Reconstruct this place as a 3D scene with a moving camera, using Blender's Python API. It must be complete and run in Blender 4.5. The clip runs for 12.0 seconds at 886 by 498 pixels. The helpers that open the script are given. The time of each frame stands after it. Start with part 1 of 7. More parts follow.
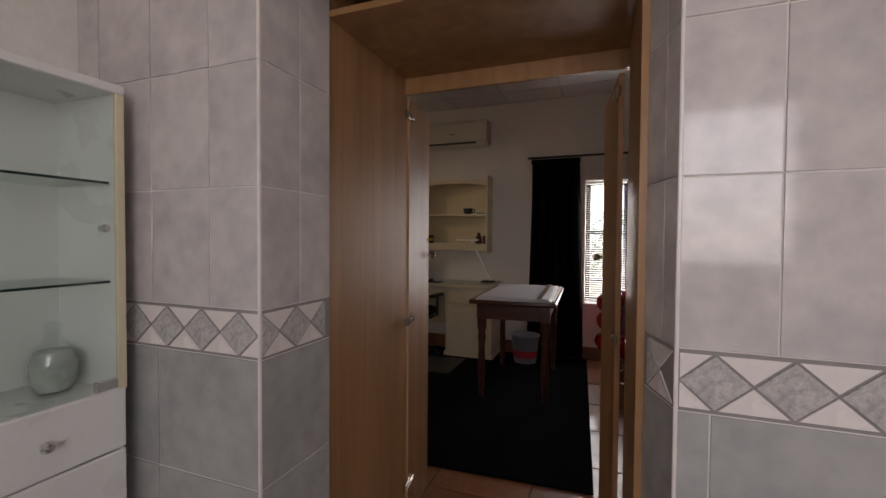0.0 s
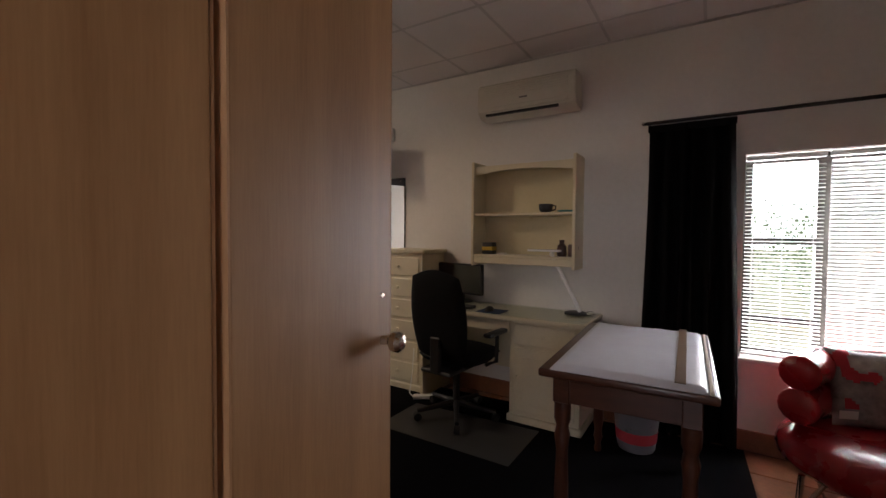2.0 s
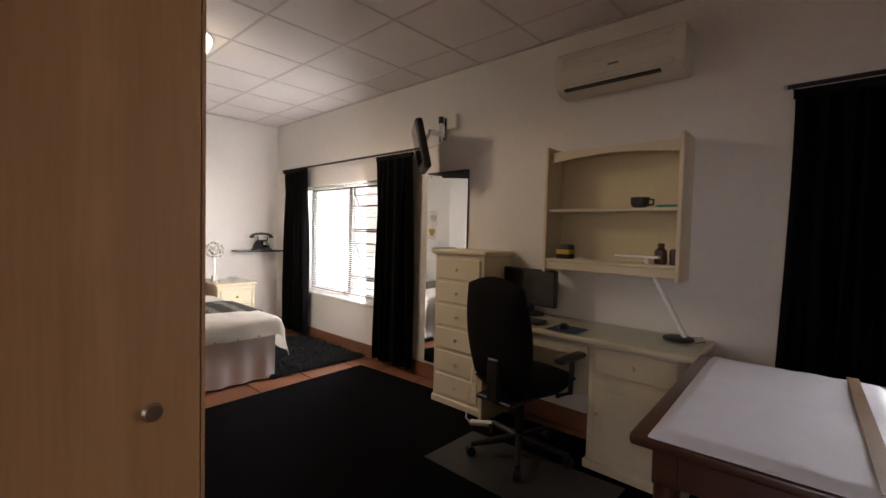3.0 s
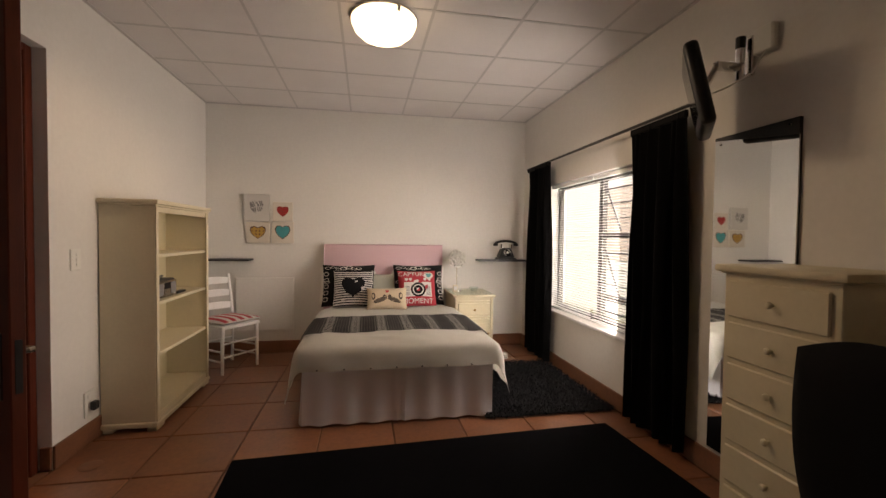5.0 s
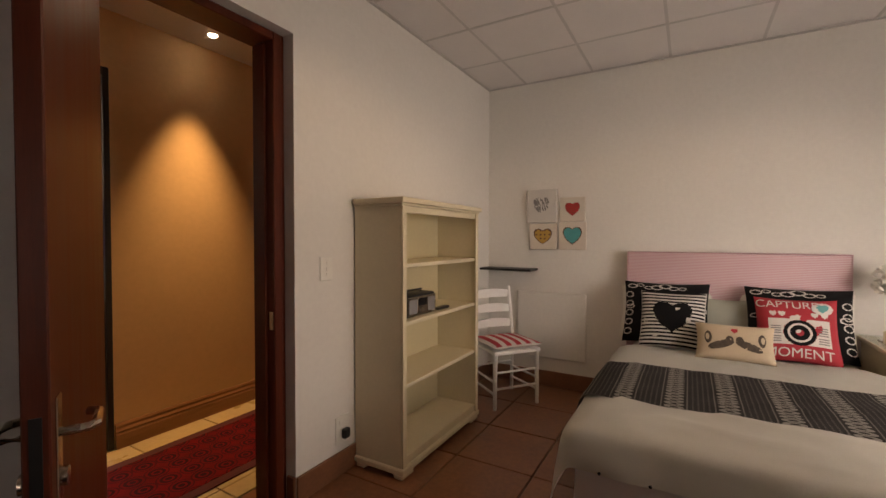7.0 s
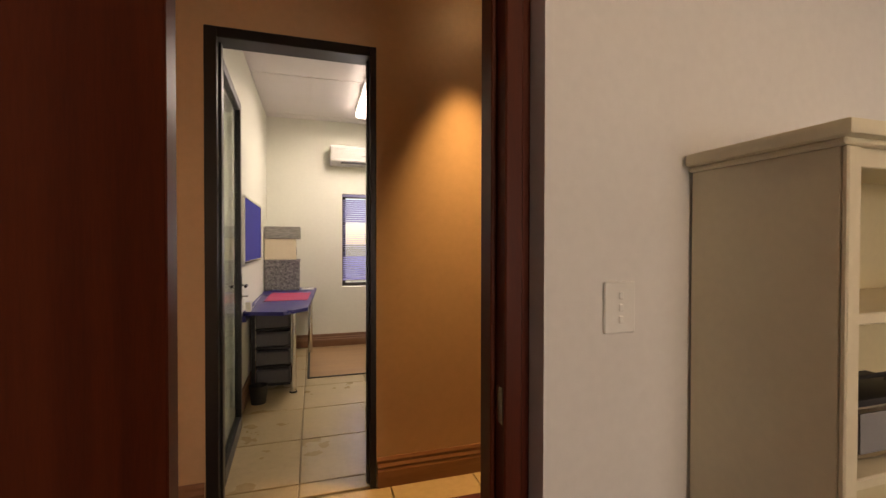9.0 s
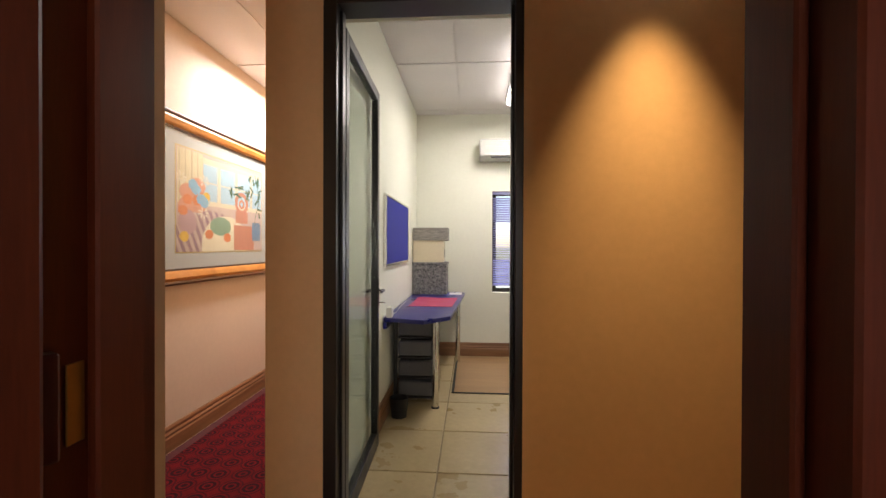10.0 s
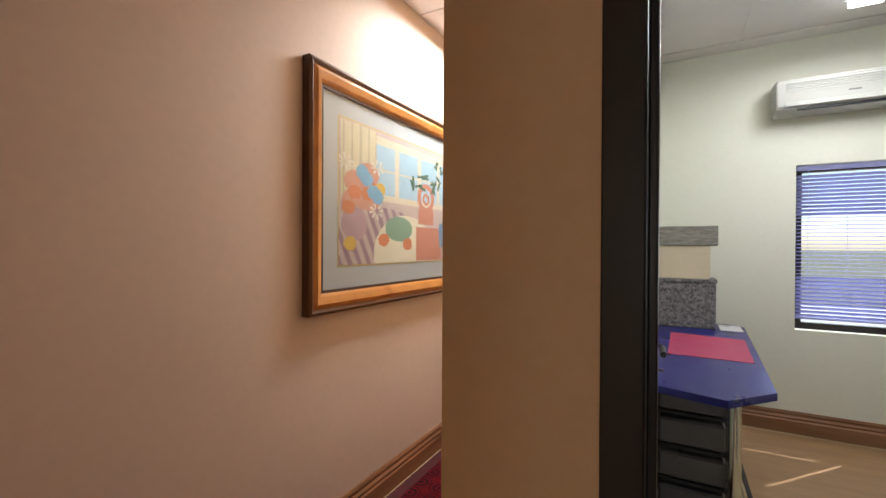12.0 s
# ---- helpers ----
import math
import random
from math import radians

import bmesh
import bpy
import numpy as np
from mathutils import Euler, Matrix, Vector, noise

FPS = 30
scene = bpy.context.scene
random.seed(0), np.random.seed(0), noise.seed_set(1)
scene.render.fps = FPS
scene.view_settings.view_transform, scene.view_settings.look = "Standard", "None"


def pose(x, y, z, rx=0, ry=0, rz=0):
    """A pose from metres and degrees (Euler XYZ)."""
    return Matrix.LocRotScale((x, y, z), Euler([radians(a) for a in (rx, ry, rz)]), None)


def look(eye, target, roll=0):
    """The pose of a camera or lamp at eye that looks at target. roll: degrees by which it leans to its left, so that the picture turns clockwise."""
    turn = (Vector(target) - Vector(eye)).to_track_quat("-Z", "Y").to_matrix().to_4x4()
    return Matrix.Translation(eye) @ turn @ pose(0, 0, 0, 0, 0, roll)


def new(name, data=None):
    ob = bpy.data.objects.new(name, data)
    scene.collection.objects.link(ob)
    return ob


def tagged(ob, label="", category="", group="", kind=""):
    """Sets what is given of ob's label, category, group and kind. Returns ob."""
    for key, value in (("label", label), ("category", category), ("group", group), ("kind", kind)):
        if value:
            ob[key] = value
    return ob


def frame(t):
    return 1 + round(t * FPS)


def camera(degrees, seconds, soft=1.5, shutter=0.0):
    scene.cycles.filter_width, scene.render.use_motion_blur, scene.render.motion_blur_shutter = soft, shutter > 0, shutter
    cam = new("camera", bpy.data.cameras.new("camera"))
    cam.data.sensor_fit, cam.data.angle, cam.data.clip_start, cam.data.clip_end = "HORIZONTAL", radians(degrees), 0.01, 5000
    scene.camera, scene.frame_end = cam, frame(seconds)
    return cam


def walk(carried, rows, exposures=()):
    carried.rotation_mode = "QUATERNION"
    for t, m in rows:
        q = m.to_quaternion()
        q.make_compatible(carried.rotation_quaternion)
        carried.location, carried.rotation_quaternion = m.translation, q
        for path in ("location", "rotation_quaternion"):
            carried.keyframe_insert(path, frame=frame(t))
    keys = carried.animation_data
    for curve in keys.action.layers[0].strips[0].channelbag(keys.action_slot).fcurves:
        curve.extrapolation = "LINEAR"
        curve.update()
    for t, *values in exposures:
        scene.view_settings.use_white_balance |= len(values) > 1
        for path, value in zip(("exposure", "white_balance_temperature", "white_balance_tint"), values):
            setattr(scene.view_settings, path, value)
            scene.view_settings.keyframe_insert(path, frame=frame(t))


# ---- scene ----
cam = camera(92.1, 12.0)
PATH = [
    (0, (0.137, -2.017, 1.193), (-0.573, -0.148, 1.141), 0.4),
    (0.5, (0.046, -1.648, 1.208), (-0.728, 0.196, 1.164), 0.1),
    (1, (-0.084, -1.293, 1.219), (-0.915, 0.526, 1.177), 0.4),
    (1.5, (-0.14, -0.978, 1.262), (-1.077, 0.788, 1.198), 0.3),
    (2, (-0.207, -0.695, 1.279), (-1.272, 0.996, 1.212), 0.5),
    (2.5, (-0.29, -0.45, 1.272), (-1.489, 1.149, 1.203), 0.9),
    (2.7, (-0.332, -0.375, 1.278), (-1.585, 1.182, 1.205), 1.2),
    (4.3, (-0.732, 0.372, 1.261), (-2.565, 1.171, 1.204), 0.7),
    (4.5, (-0.814, 0.432, 1.269), (-2.696, 1.108, 1.209), 0.7),
    (5, (-1.046, 0.582, 1.259), (-3.012, 0.942, 1.2), 0.7),
    (5.5, (-1.331, 0.687, 1.243), (-3.33, 0.7, 1.189), 0.5),
    (6, (-1.64, 0.678, 1.258), (-3.613, 0.35, 1.203), 0.4),
    (6.5, (-1.926, 0.627, 1.249), (-3.813, -0.036, 1.196), 0.2),
    (7, (-2.22, 0.561, 1.252), (-3.952, -0.437, 1.206), 0.1),
    (7.2, (-2.337, 0.475, 1.241), (-4.005, -0.628, 1.193), 0.2),
    (8.8, (-3.049, -0.09, 1.257), (-3.776, -1.953, 1.229), 0.2),
    (9, (-3.11, -0.195, 1.25), (-3.693, -2.108, 1.225), 0.1),
    (9.5, (-3.189, -0.441, 1.266), (-3.402, -2.429, 1.241), 0.1),
    (10, (-3.222, -0.724, 1.242), (-3.089, -2.719, 1.228), 0.2),
    (10.5, (-3.187, -1.002, 1.241), (-2.697, -2.941, 1.234), 0.1),
    (11, (-3.072, -1.279, 1.265), (-2.295, -3.122, 1.257), 0.3),
    (11.5, (-2.93, -1.545, 1.274), (-1.992, -3.308, 1.26), 0.3),
    (12, (-2.722, -1.79, 1.285), (-1.766, -3.546, 1.273), 0.3),
]
walk(cam, [(t, look(eye, target, roll)) for t, eye, target, roll in PATH],
     exposures=[(0, 0.6, 6800, 18), (0.5, 0.62, 6800, 19), (1.0, 0.68, 6600, 20), (1.5, 0.8, 6400, 18), (2.5, 1.3, 6400, 18), (4.3, 0.75, 7300, 20), (5.5, 0.5, 7600, 20),
                (6.5, 0.36, 7700, 23), (7.2, 0.36, 7800, 22), (9, 0.42, 8000, 22), (9.5, 0.48, 7600, 18), (10, 0.62, 6800, 14), (11, 0.6, 6300, 12), (12, 0.32, 6100, 10)])

# ---------------------------------------------------------------- light
world = bpy.data.worlds.new("sky")
scene.world = world
world.use_nodes = True
_nt = world.node_tree
_sky = _nt.nodes.new("ShaderNodeTexSky")
_sky.sky_type, _sky.sun_disc = "NISHITA", False
_sky.sun_elevation, _sky.sun_rotation = radians(49), radians(222)
_nt.links.new(_sky.outputs[0], _nt.nodes["Background"].inputs[0])
_nt.nodes["Background"].inputs[1].default_value = 0.15


def lamp(name, kind, m, energy, color=(1, 1, 1), **kw):
    d = bpy.data.lights.new(name, kind)
    d.energy, d.color = energy, color
    if kind == "AREA":
        d.shape, d.size, d.size_y = "RECTANGLE", kw["size"][0], kw["size"][1]
    if kind == "SPOT":
        d.spot_size, d.spot_blend, d.shadow_soft_size = radians(kw["cone"]), kw["blend"], kw["soft"]
    if kind == "POINT":
        d.shadow_soft_size = kw["soft"]
    if kind == "SUN":
        d.angle = radians(0.5)
    ob = new(name, d)
    ob.matrix_world = m
    return ob


lamp("sun_light", "SUN", look((0, 0, 0), (0.55, 0.62, -0.95)), 5.0, (1, 0.95, 0.88))
lamp("window_light_w", "AREA", look((-4.27, 2.72, 1.14), (-6.1, 0.6, 1.15)), 42, (1.0, 0.97, 0.93), size=(1.66, 1.2))
lamp("window_light_e", "AREA", look((0.40, 2.72, 1.16), (0.0, 0, 2.3)), 48, (1.0, 0.98, 0.96), size=(0.88, 1.18))
lamp("window_light_bath", "AREA", look((0.6, -3.66, 1.55), (0.6, 0, 1.3)), 14.5, (1.0, 0.97, 0.96), size=(1.38, 1.08))
lamp("window_light_office", "AREA", look((-3.94, -5.66, 1.29), (-3.94, 0, 1.2)), 6, (0.9, 0.94, 1.0), size=(0.94, 1.1))
lamp("ceiling_lamp_light", "SPOT", pose(-3.74, 0.69, 2.42), 16, (1.0, 0.78, 0.53), cone=172, blend=0.25, soft=0.17)
lamp("downlight_light", "SPOT", look((-3.895, -2.14, 2.56), (-3.88, -2.15, 0.0)), 150, (1.0, 0.66, 0.30), cone=55, blend=1.0, soft=0.03)
lamp("corridor_light", "AREA", pose(-1.78, -4.15, 2.55), 36, (1.0, 0.94, 0.86), size=(0.3, 0.9))
lamp("office_light", "AREA", pose(-3.62, -4.5, 2.60), 17, (1.0, 0.98, 0.92), size=(0.2, 1.2))
# Added point fill without a fitting; it brightens the pink landing walls.
lamp("landing_light", "POINT", pose(-7.0, -4.2, 2.4), 16, (1.0, 0.75, 0.55), soft=0.2)

# ---------------------------------------------------------------- helpers
def bm_new():
    return bmesh.new()


def box(bm, x0, y0, z0, x1, y1, z1, bevel=0.0, seg=1):
    """A box between two corners, its edges rounded by bevel."""
    r = bmesh.ops.create_cube(bm, size=1.0)
    vs = r["verts"]
    sx, sy, sz = abs(x1 - x0), abs(y1 - y0), abs(z1 - z0)
    for v in vs:
        v.co = Vector(((x0 + x1) / 2 + v.co.x * sx, (y0 + y1) / 2 + v.co.y * sy, (z0 + z1) / 2 + v.co.z * sz))
    if bevel > 0:
        es = list({e for v in vs for e in v.link_edges})
        bmesh.ops.bevel(bm, geom=es, offset=min(bevel, sx / 2.2, sy / 2.2, sz / 2.2), segments=seg, affect="EDGES", profile=0.5)
    return bm


def bx(x0, y0, z0, x1, y1, z1, bevel=0.0, seg=1):
    return box(bm_new(), x0, y0, z0, x1, y1, z1, bevel, seg)


def rod(bm, a, b, r, r2=None, n=10):
    """A round bar from a to b."""
    a, b = Vector(a), Vector(b)
    d = b - a
    m = Matrix.Translation((a + b) / 2) @ d.to_track_quat("Z", "Y").to_matrix().to_4x4()
    bmesh.ops.create_cone(bm, cap_ends=True, segments=n, radius1=r, radius2=r if r2 is None else r2, depth=d.length, matrix=m)
    return bm


def tube(bm, pts, r, n=8):
    """A bent round bar through the points."""
    pts = [Vector(p) for p in pts]
    rings = []
    for i, p in enumerate(pts):
        d = (pts[min(i + 1, len(pts) - 1)] - pts[max(i - 1, 0)]).normalized()
        q = d.to_track_quat("Z", "Y")
        rings.append([bm.verts.new(p + q @ Vector((r * math.cos(2 * math.pi * k / n), r * math.sin(2 * math.pi * k / n), 0))) for k in range(n)])
    for a, b in zip(rings, rings[1:]):
        for k in range(n):
            j = min(range(n), key=lambda s: (b[s].co - a[k].co).length) if k == 0 else j
            bm.faces.new((a[k], a[(k + 1) % n], b[(j + k + 1) % n], b[(j + k) % n]))
    bm.faces.new(rings[0][::-1])
    bm.faces.new(rings[-1])
    return bm


def lathe(bm, prof, n=20, m=None):
    """A turned shape from (radius, height) pairs."""
    rings = []
    for r, z in prof:
        rings.append([bm.verts.new((m or Matrix()) @ Vector((max(r, 0.0005) * math.cos(2 * math.pi * k / n), max(r, 0.0005) * math.sin(2 * math.pi * k / n), z))) for k in range(n)])
    for a, b in zip(rings, rings[1:]):
        for k in range(n):
            bm.faces.new((a[k], a[(k + 1) % n], b[(k + 1) % n], b[k]))
    bm.faces.new(rings[0][::-1])
    bm.faces.new(rings[-1])
    return bm


def outline(bm, pts, z0, z1, m=None, bevel=0.0):
    """A plate with the outline pts (x, y), from z0 to z1."""
    lo = [bm.verts.new((m or Matrix()) @ Vector((x, y, z0))) for x, y in pts]
    hi = [bm.verts.new((m or Matrix()) @ Vector((x, y, z1))) for x, y in pts]
    n = len(pts)
    fs = [bm.faces.new(lo[::-1]), bm.faces.new(hi)]
    for k in range(n):
        fs.append(bm.faces.new((lo[k], lo[(k + 1) % n], hi[(k + 1) % n], hi[k])))
    if bevel:
        es = [e for e in fs[1].edges]
        bmesh.ops.bevel(bm, geom=es, offset=bevel, segments=2, affect="EDGES", profile=0.5)
    return bm


def link(name, bm, material, smooth=None):
    bmesh.ops.recalc_face_normals(bm, faces=bm.faces)
    me = bpy.data.meshes.new(name)
    bm.to_mesh(me)
    bm.free()
    me.materials.append(material)
    if smooth:
        me.polygons.foreach_set("use_smooth", [True] * len(me.polygons))
        me.set_sharp_from_angle(angle=radians(smooth))
    return new(name, me)


def part(name, bm, material, parent, label="", smooth=35):
    ob = link(name, bm, material, smooth)
    ob.parent = parent
    return tagged(ob, label=label) if label else ob


def thing(name, label, category, group="", m=None):
    ob = new(name)
    ob.empty_display_size = 0.05
    if m is not None:
        ob.matrix_basis = m
    return tagged(ob, label, category, group)


def setting(name, bm, material, label, category, smooth=None):
    return tagged(link(name, bm, material, smooth), label, category, kind="structure")


def single(name, bm, material, label, category, group="", smooth=35):
    return tagged(link(name, bm, material, smooth), label, category, group)


# ---------------------------------------------------------------- materials
def material(name, color, rough=0.6, metal=0.0, var=0.12, scale=6.0, grain=60.0, bump=0.15, stretch=(1, 1, 1), second=None, mix=0.5, rvar=0.1, coat=0.0, sheen=0.0, random_tint=0.0, depth=0.002, spec=0.5):
    """A painted, stained or woven surface: a base colour, broad patches, fine grain and relief."""
    mt = bpy.data.materials.new(name)
    mt.use_nodes = True
    nt = mt.node_tree
    L = nt.links.new
    b = nt.nodes["Principled BSDF"]
    tc = nt.nodes.new("ShaderNodeTexCoord")
    mp = nt.nodes.new("ShaderNodeMapping")
    mp.inputs["Scale"].default_value = stretch
    L(tc.outputs["Object"], mp.inputs["Vector"])
    if random_tint:
        o2 = nt.nodes.new("ShaderNodeObjectInfo")
        vm = nt.nodes.new("ShaderNodeVectorMath")
        vm.operation = "MULTIPLY"
        vm.inputs[1].default_value = (37.0, 53.0, 91.0)
        L(o2.outputs["Random"], vm.inputs[0])
        L(vm.outputs[0], mp.inputs["Location"])
    n1 = nt.nodes.new("ShaderNodeTexNoise")
    n1.inputs["Scale"].default_value, n1.inputs["Detail"].default_value = scale, 5
    n2 = nt.nodes.new("ShaderNodeTexNoise")
    n2.inputs["Scale"].default_value, n2.inputs["Detail"].default_value = grain, 4
    L(mp.outputs[0], n1.inputs["Vector"])
    L(mp.outputs[0], n2.inputs["Vector"])
    add = nt.nodes.new("ShaderNodeMath")
    add.operation = "MULTIPLY_ADD"
    L(n2.outputs["Fac"], add.inputs[0])
    add.inputs[1].default_value = 0.4
    sc = nt.nodes.new("ShaderNodeMath")
    sc.operation = "MULTIPLY"
    L(n1.outputs["Fac"], sc.inputs[0])
    sc.inputs[1].default_value = 0.6
    L(sc.outputs[0], add.inputs[2])
    ramp = nt.nodes.new("ShaderNodeValToRGB")
    c = Vector(color)
    d = Vector(second) if second else c * (1 - var)
    ramp.color_ramp.elements[0].position, ramp.color_ramp.elements[1].position = 0.5 - mix * 0.35, 0.5 + mix * 0.35
    ramp.color_ramp.elements[0].color = (*d, 1)
    ramp.color_ramp.elements[1].color = (*(c if second else c * (1 + var * 0.5)), 1)
    L(add.outputs[0], ramp.inputs[0])
    out = ramp.outputs[0]
    if random_tint:
        oi = nt.nodes.new("ShaderNodeObjectInfo")
        mr = nt.nodes.new("ShaderNodeMapRange")
        mr.inputs["To Min"].default_value, mr.inputs["To Max"].default_value = 1 - random_tint, 1 + random_tint
        L(oi.outputs["Random"], mr.inputs["Value"])
        hs = nt.nodes.new("ShaderNodeHueSaturation")
        L(mr.outputs[0], hs.inputs["Value"])
        L(out, hs.inputs["Color"])
        out = hs.outputs[0]
    L(out, b.inputs["Base Color"])
    rr = nt.nodes.new("ShaderNodeMapRange")
    rr.inputs["To Min"].default_value, rr.inputs["To Max"].default_value = max(rough - rvar, 0.02), min(rough + rvar, 1)
    L(n1.outputs["Fac"], rr.inputs["Value"])
    L(rr.outputs[0], b.inputs["Roughness"])
    b.inputs["Metallic"].default_value = metal
    b.inputs["Coat Weight"].default_value = coat
    b.inputs["Sheen Weight"].default_value = sheen
    b.inputs["Specular IOR Level"].default_value = spec
    if bump:
        bp = nt.nodes.new("ShaderNodeBump")
        bp.inputs["Strength"].default_value, bp.inputs["Distance"].default_value = bump, depth
        L(add.outputs[0], bp.inputs["Height"])
        L(bp.outputs[0], b.inputs["Normal"])
    return mt


def glass(name, tint=(0.95, 0.98, 0.97), rough=0.0, clear=0.9):
    """Thin clear glass: mostly see-through, with a mirror gloss that grows towards grazing angles."""
    mt = bpy.data.materials.new(name)
    mt.use_nodes = True
    nt = mt.node_tree
    nt.nodes.remove(nt.nodes["Principled BSDF"])
    out = nt.nodes["Material Output"]
    tr = nt.nodes.new("ShaderNodeBsdfTransparent")
    tr.inputs[0].default_value = (*tint, 1)
    gl = nt.nodes.new("ShaderNodeBsdfGlossy")
    gl.inputs["Roughness"].default_value = rough
    lw = nt.nodes.new("ShaderNodeLayerWeight")
    lw.inputs["Blend"].default_value = 0.5
    pw = nt.nodes.new("ShaderNodeMath")
    pw.operation = "POWER"
    pw.inputs[1].default_value = 4.0
    nt.links.new(lw.outputs["Facing"], pw.inputs[0])
    fr = nt.nodes.new("ShaderNodeMath")
    fr.operation = "MULTIPLY_ADD"
    fr.inputs[1].default_value, fr.inputs[2].default_value = 0.35, 0.03
    nt.links.new(pw.outputs[0], fr.inputs[0])
    mx = nt.nodes.new("ShaderNodeMixShader")
    nt.links.new(fr.outputs[0], mx.inputs[0])
    nt.links.new(tr.outputs[0], mx.inputs[1])
    nt.links.new(gl.outputs[0], mx.inputs[2])
    nt.links.new(mx.outputs[0], out.inputs[0])
    return mt


def glow(name, color, strength):
    mt = bpy.data.materials.new(name)
    mt.use_nodes = True
    b = mt.node_tree.nodes["Principled BSDF"]
    b.inputs["Base Color"].default_value = (*color, 1)
    b.inputs["Emission Color"].default_value = (*color, 1)
    b.inputs["Emission Strength"].default_value = strength
    return mt


def wave_wood(name, dark, light, rough=0.4, axis="Z", scale=2.0, distortion=6.0, stretch=(8, 8, 0.6), coat=0.0, fine=40.0):
    """Wood veneer with long figure and fine pores."""
    mt = bpy.data.materials.new(name)
    mt.use_nodes = True
    nt = mt.node_tree
    L = nt.links.new
    b = nt.nodes["Principled BSDF"]
    tc = nt.nodes.new("ShaderNodeTexCoord")
    mp = nt.nodes.new("ShaderNodeMapping")
    mp.inputs["Scale"].default_value = stretch
    L(tc.outputs["Object"], mp.inputs["Vector"])
    n1 = nt.nodes.new("ShaderNodeTexNoise")
    n1.inputs["Scale"].default_value, n1.inputs["Detail"].default_value, n1.inputs["Distortion"].default_value = scale, 6, 0.6
    n2 = nt.nodes.new("ShaderNodeTexNoise")
    n2.inputs["Scale"].default_value, n2.inputs["Detail"].default_value = fine, 3
    L(mp.outputs[0], n1.inputs["Vector"])
    L(mp.outputs[0], n2.inputs["Vector"])
    a = nt.nodes.new("ShaderNodeMath")
    a.operation = "MULTIPLY_ADD"
    L(n2.outputs["Fac"], a.inputs[0])
    a.inputs[1].default_value = 0.25
    s = nt.nodes.new("ShaderNodeMath")
    s.operation = "MULTIPLY"
    s.inputs[1].default_value = 0.75
    L(n1.outputs["Fac"], s.inputs[0])
    L(s.outputs[0], a.inputs[2])
    ramp = nt.nodes.new("ShaderNodeValToRGB")
    ramp.color_ramp.elements[0].position, ramp.color_ramp.elements[1].position = 0.3, 0.7
    ramp.color_ramp.elements[0].color, ramp.color_ramp.elements[1].color = (*dark, 1), (*light, 1)
    L(a.outputs[0], ramp.inputs[0])
    L(ramp.outputs[0], b.inputs["Base Color"])
    rr = nt.nodes.new("ShaderNodeMapRange")
    rr.inputs["To Min"].default_value, rr.inputs["To Max"].default_value = rough - 0.06, rough + 0.1
    L(n1.outputs["Fac"], rr.inputs["Value"])
    L(rr.outputs[0], b.inputs["Roughness"])
    b.inputs["Coat Weight"].default_value = coat
    b.inputs["Coat Roughness"].default_value = 0.12
    bp = nt.nodes.new("ShaderNodeBump")
    bp.inputs["Strength"].default_value, bp.inputs["Distance"].default_value = 0.08, 0.002
    L(a.outputs[0], bp.inputs["Height"])
    L(bp.outputs[0], b.inputs["Normal"])
    return mt


M_PLASTER = material("white_plaster", (0.74, 0.72, 0.68), 0.75, var=0.06, scale=1.2, grain=35, bump=0.12)
M_OCHRE = material("hall_plaster", (0.62, 0.415, 0.23), 0.7, var=0.08, scale=1.5, grain=30, bump=0.1)
M_PINKISH = material("corridor_plaster", (0.68, 0.57, 0.50), 0.7, var=0.06, scale=1.5, grain=30, bump=0.1)
M_OFFICE = material("office_plaster", (0.80, 0.80, 0.70), 0.7, var=0.04, scale=1.2, grain=30, bump=0.08)
M_CEIL = material("ceiling_board", (0.74, 0.71, 0.70), 0.85, var=0.05, scale=3, grain=120, bump=0.1)
M_TEE = material("ceiling_bar", (0.56, 0.54, 0.53), 0.5, var=0.05)
M_TERRA = material("terracotta", (0.28, 0.118, 0.057), 0.36, var=0.35, scale=5, grain=40, bump=0.2, second=(0.175, 0.07, 0.036), random_tint=0.14, coat=0.15)
M_GROUT = material("grout", (0.16, 0.09, 0.06), 0.9, var=0.2, scale=10)
M_BASE = material("baseboard_tile", (0.26, 0.115, 0.06), 0.4, var=0.3, scale=6, second=(0.17, 0.075, 0.04))
M_CREAMTILE = material("cream_floor_tile", (0.51, 0.40, 0.225), 0.3, var=0.15, scale=3, grain=30, second=(0.40, 0.305, 0.165), random_tint=0.06, coat=0.2, bump=0.08)
M_CREAMGROUT = material("cream_grout", (0.30, 0.24, 0.15), 0.9, var=0.2, scale=10)
M_MARBLE = material("grey_marble_tile", (0.66, 0.61, 0.59), 0.09, var=0.1, scale=7, grain=22, second=(0.47, 0.44, 0.445), mix=0.42, bump=0.03, random_tint=0.03, rvar=0.03)
M_MARBLE_D = material("slate_grey_tile", (0.45, 0.44, 0.43), 0.22, var=0.1, scale=4.5, grain=18, second=(0.33, 0.33, 0.325), mix=0.45, bump=0.04, random_tint=0.03, rvar=0.05)
M_TILEGROUT = material("white_grout", (0.76, 0.73, 0.70), 0.9, var=0.1, scale=10)
M_STONE = material("rough_grey_stone", (0.60, 0.57, 0.55), 0.8, var=0.3, scale=70, grain=190, second=(0.32, 0.31, 0.30), mix=0.5, bump=0.9, depth=0.004)
M_WHITETILE = material("white_triangle_tile", (0.80, 0.74, 0.71), 0.25, var=0.06, scale=8, bump=0.03)
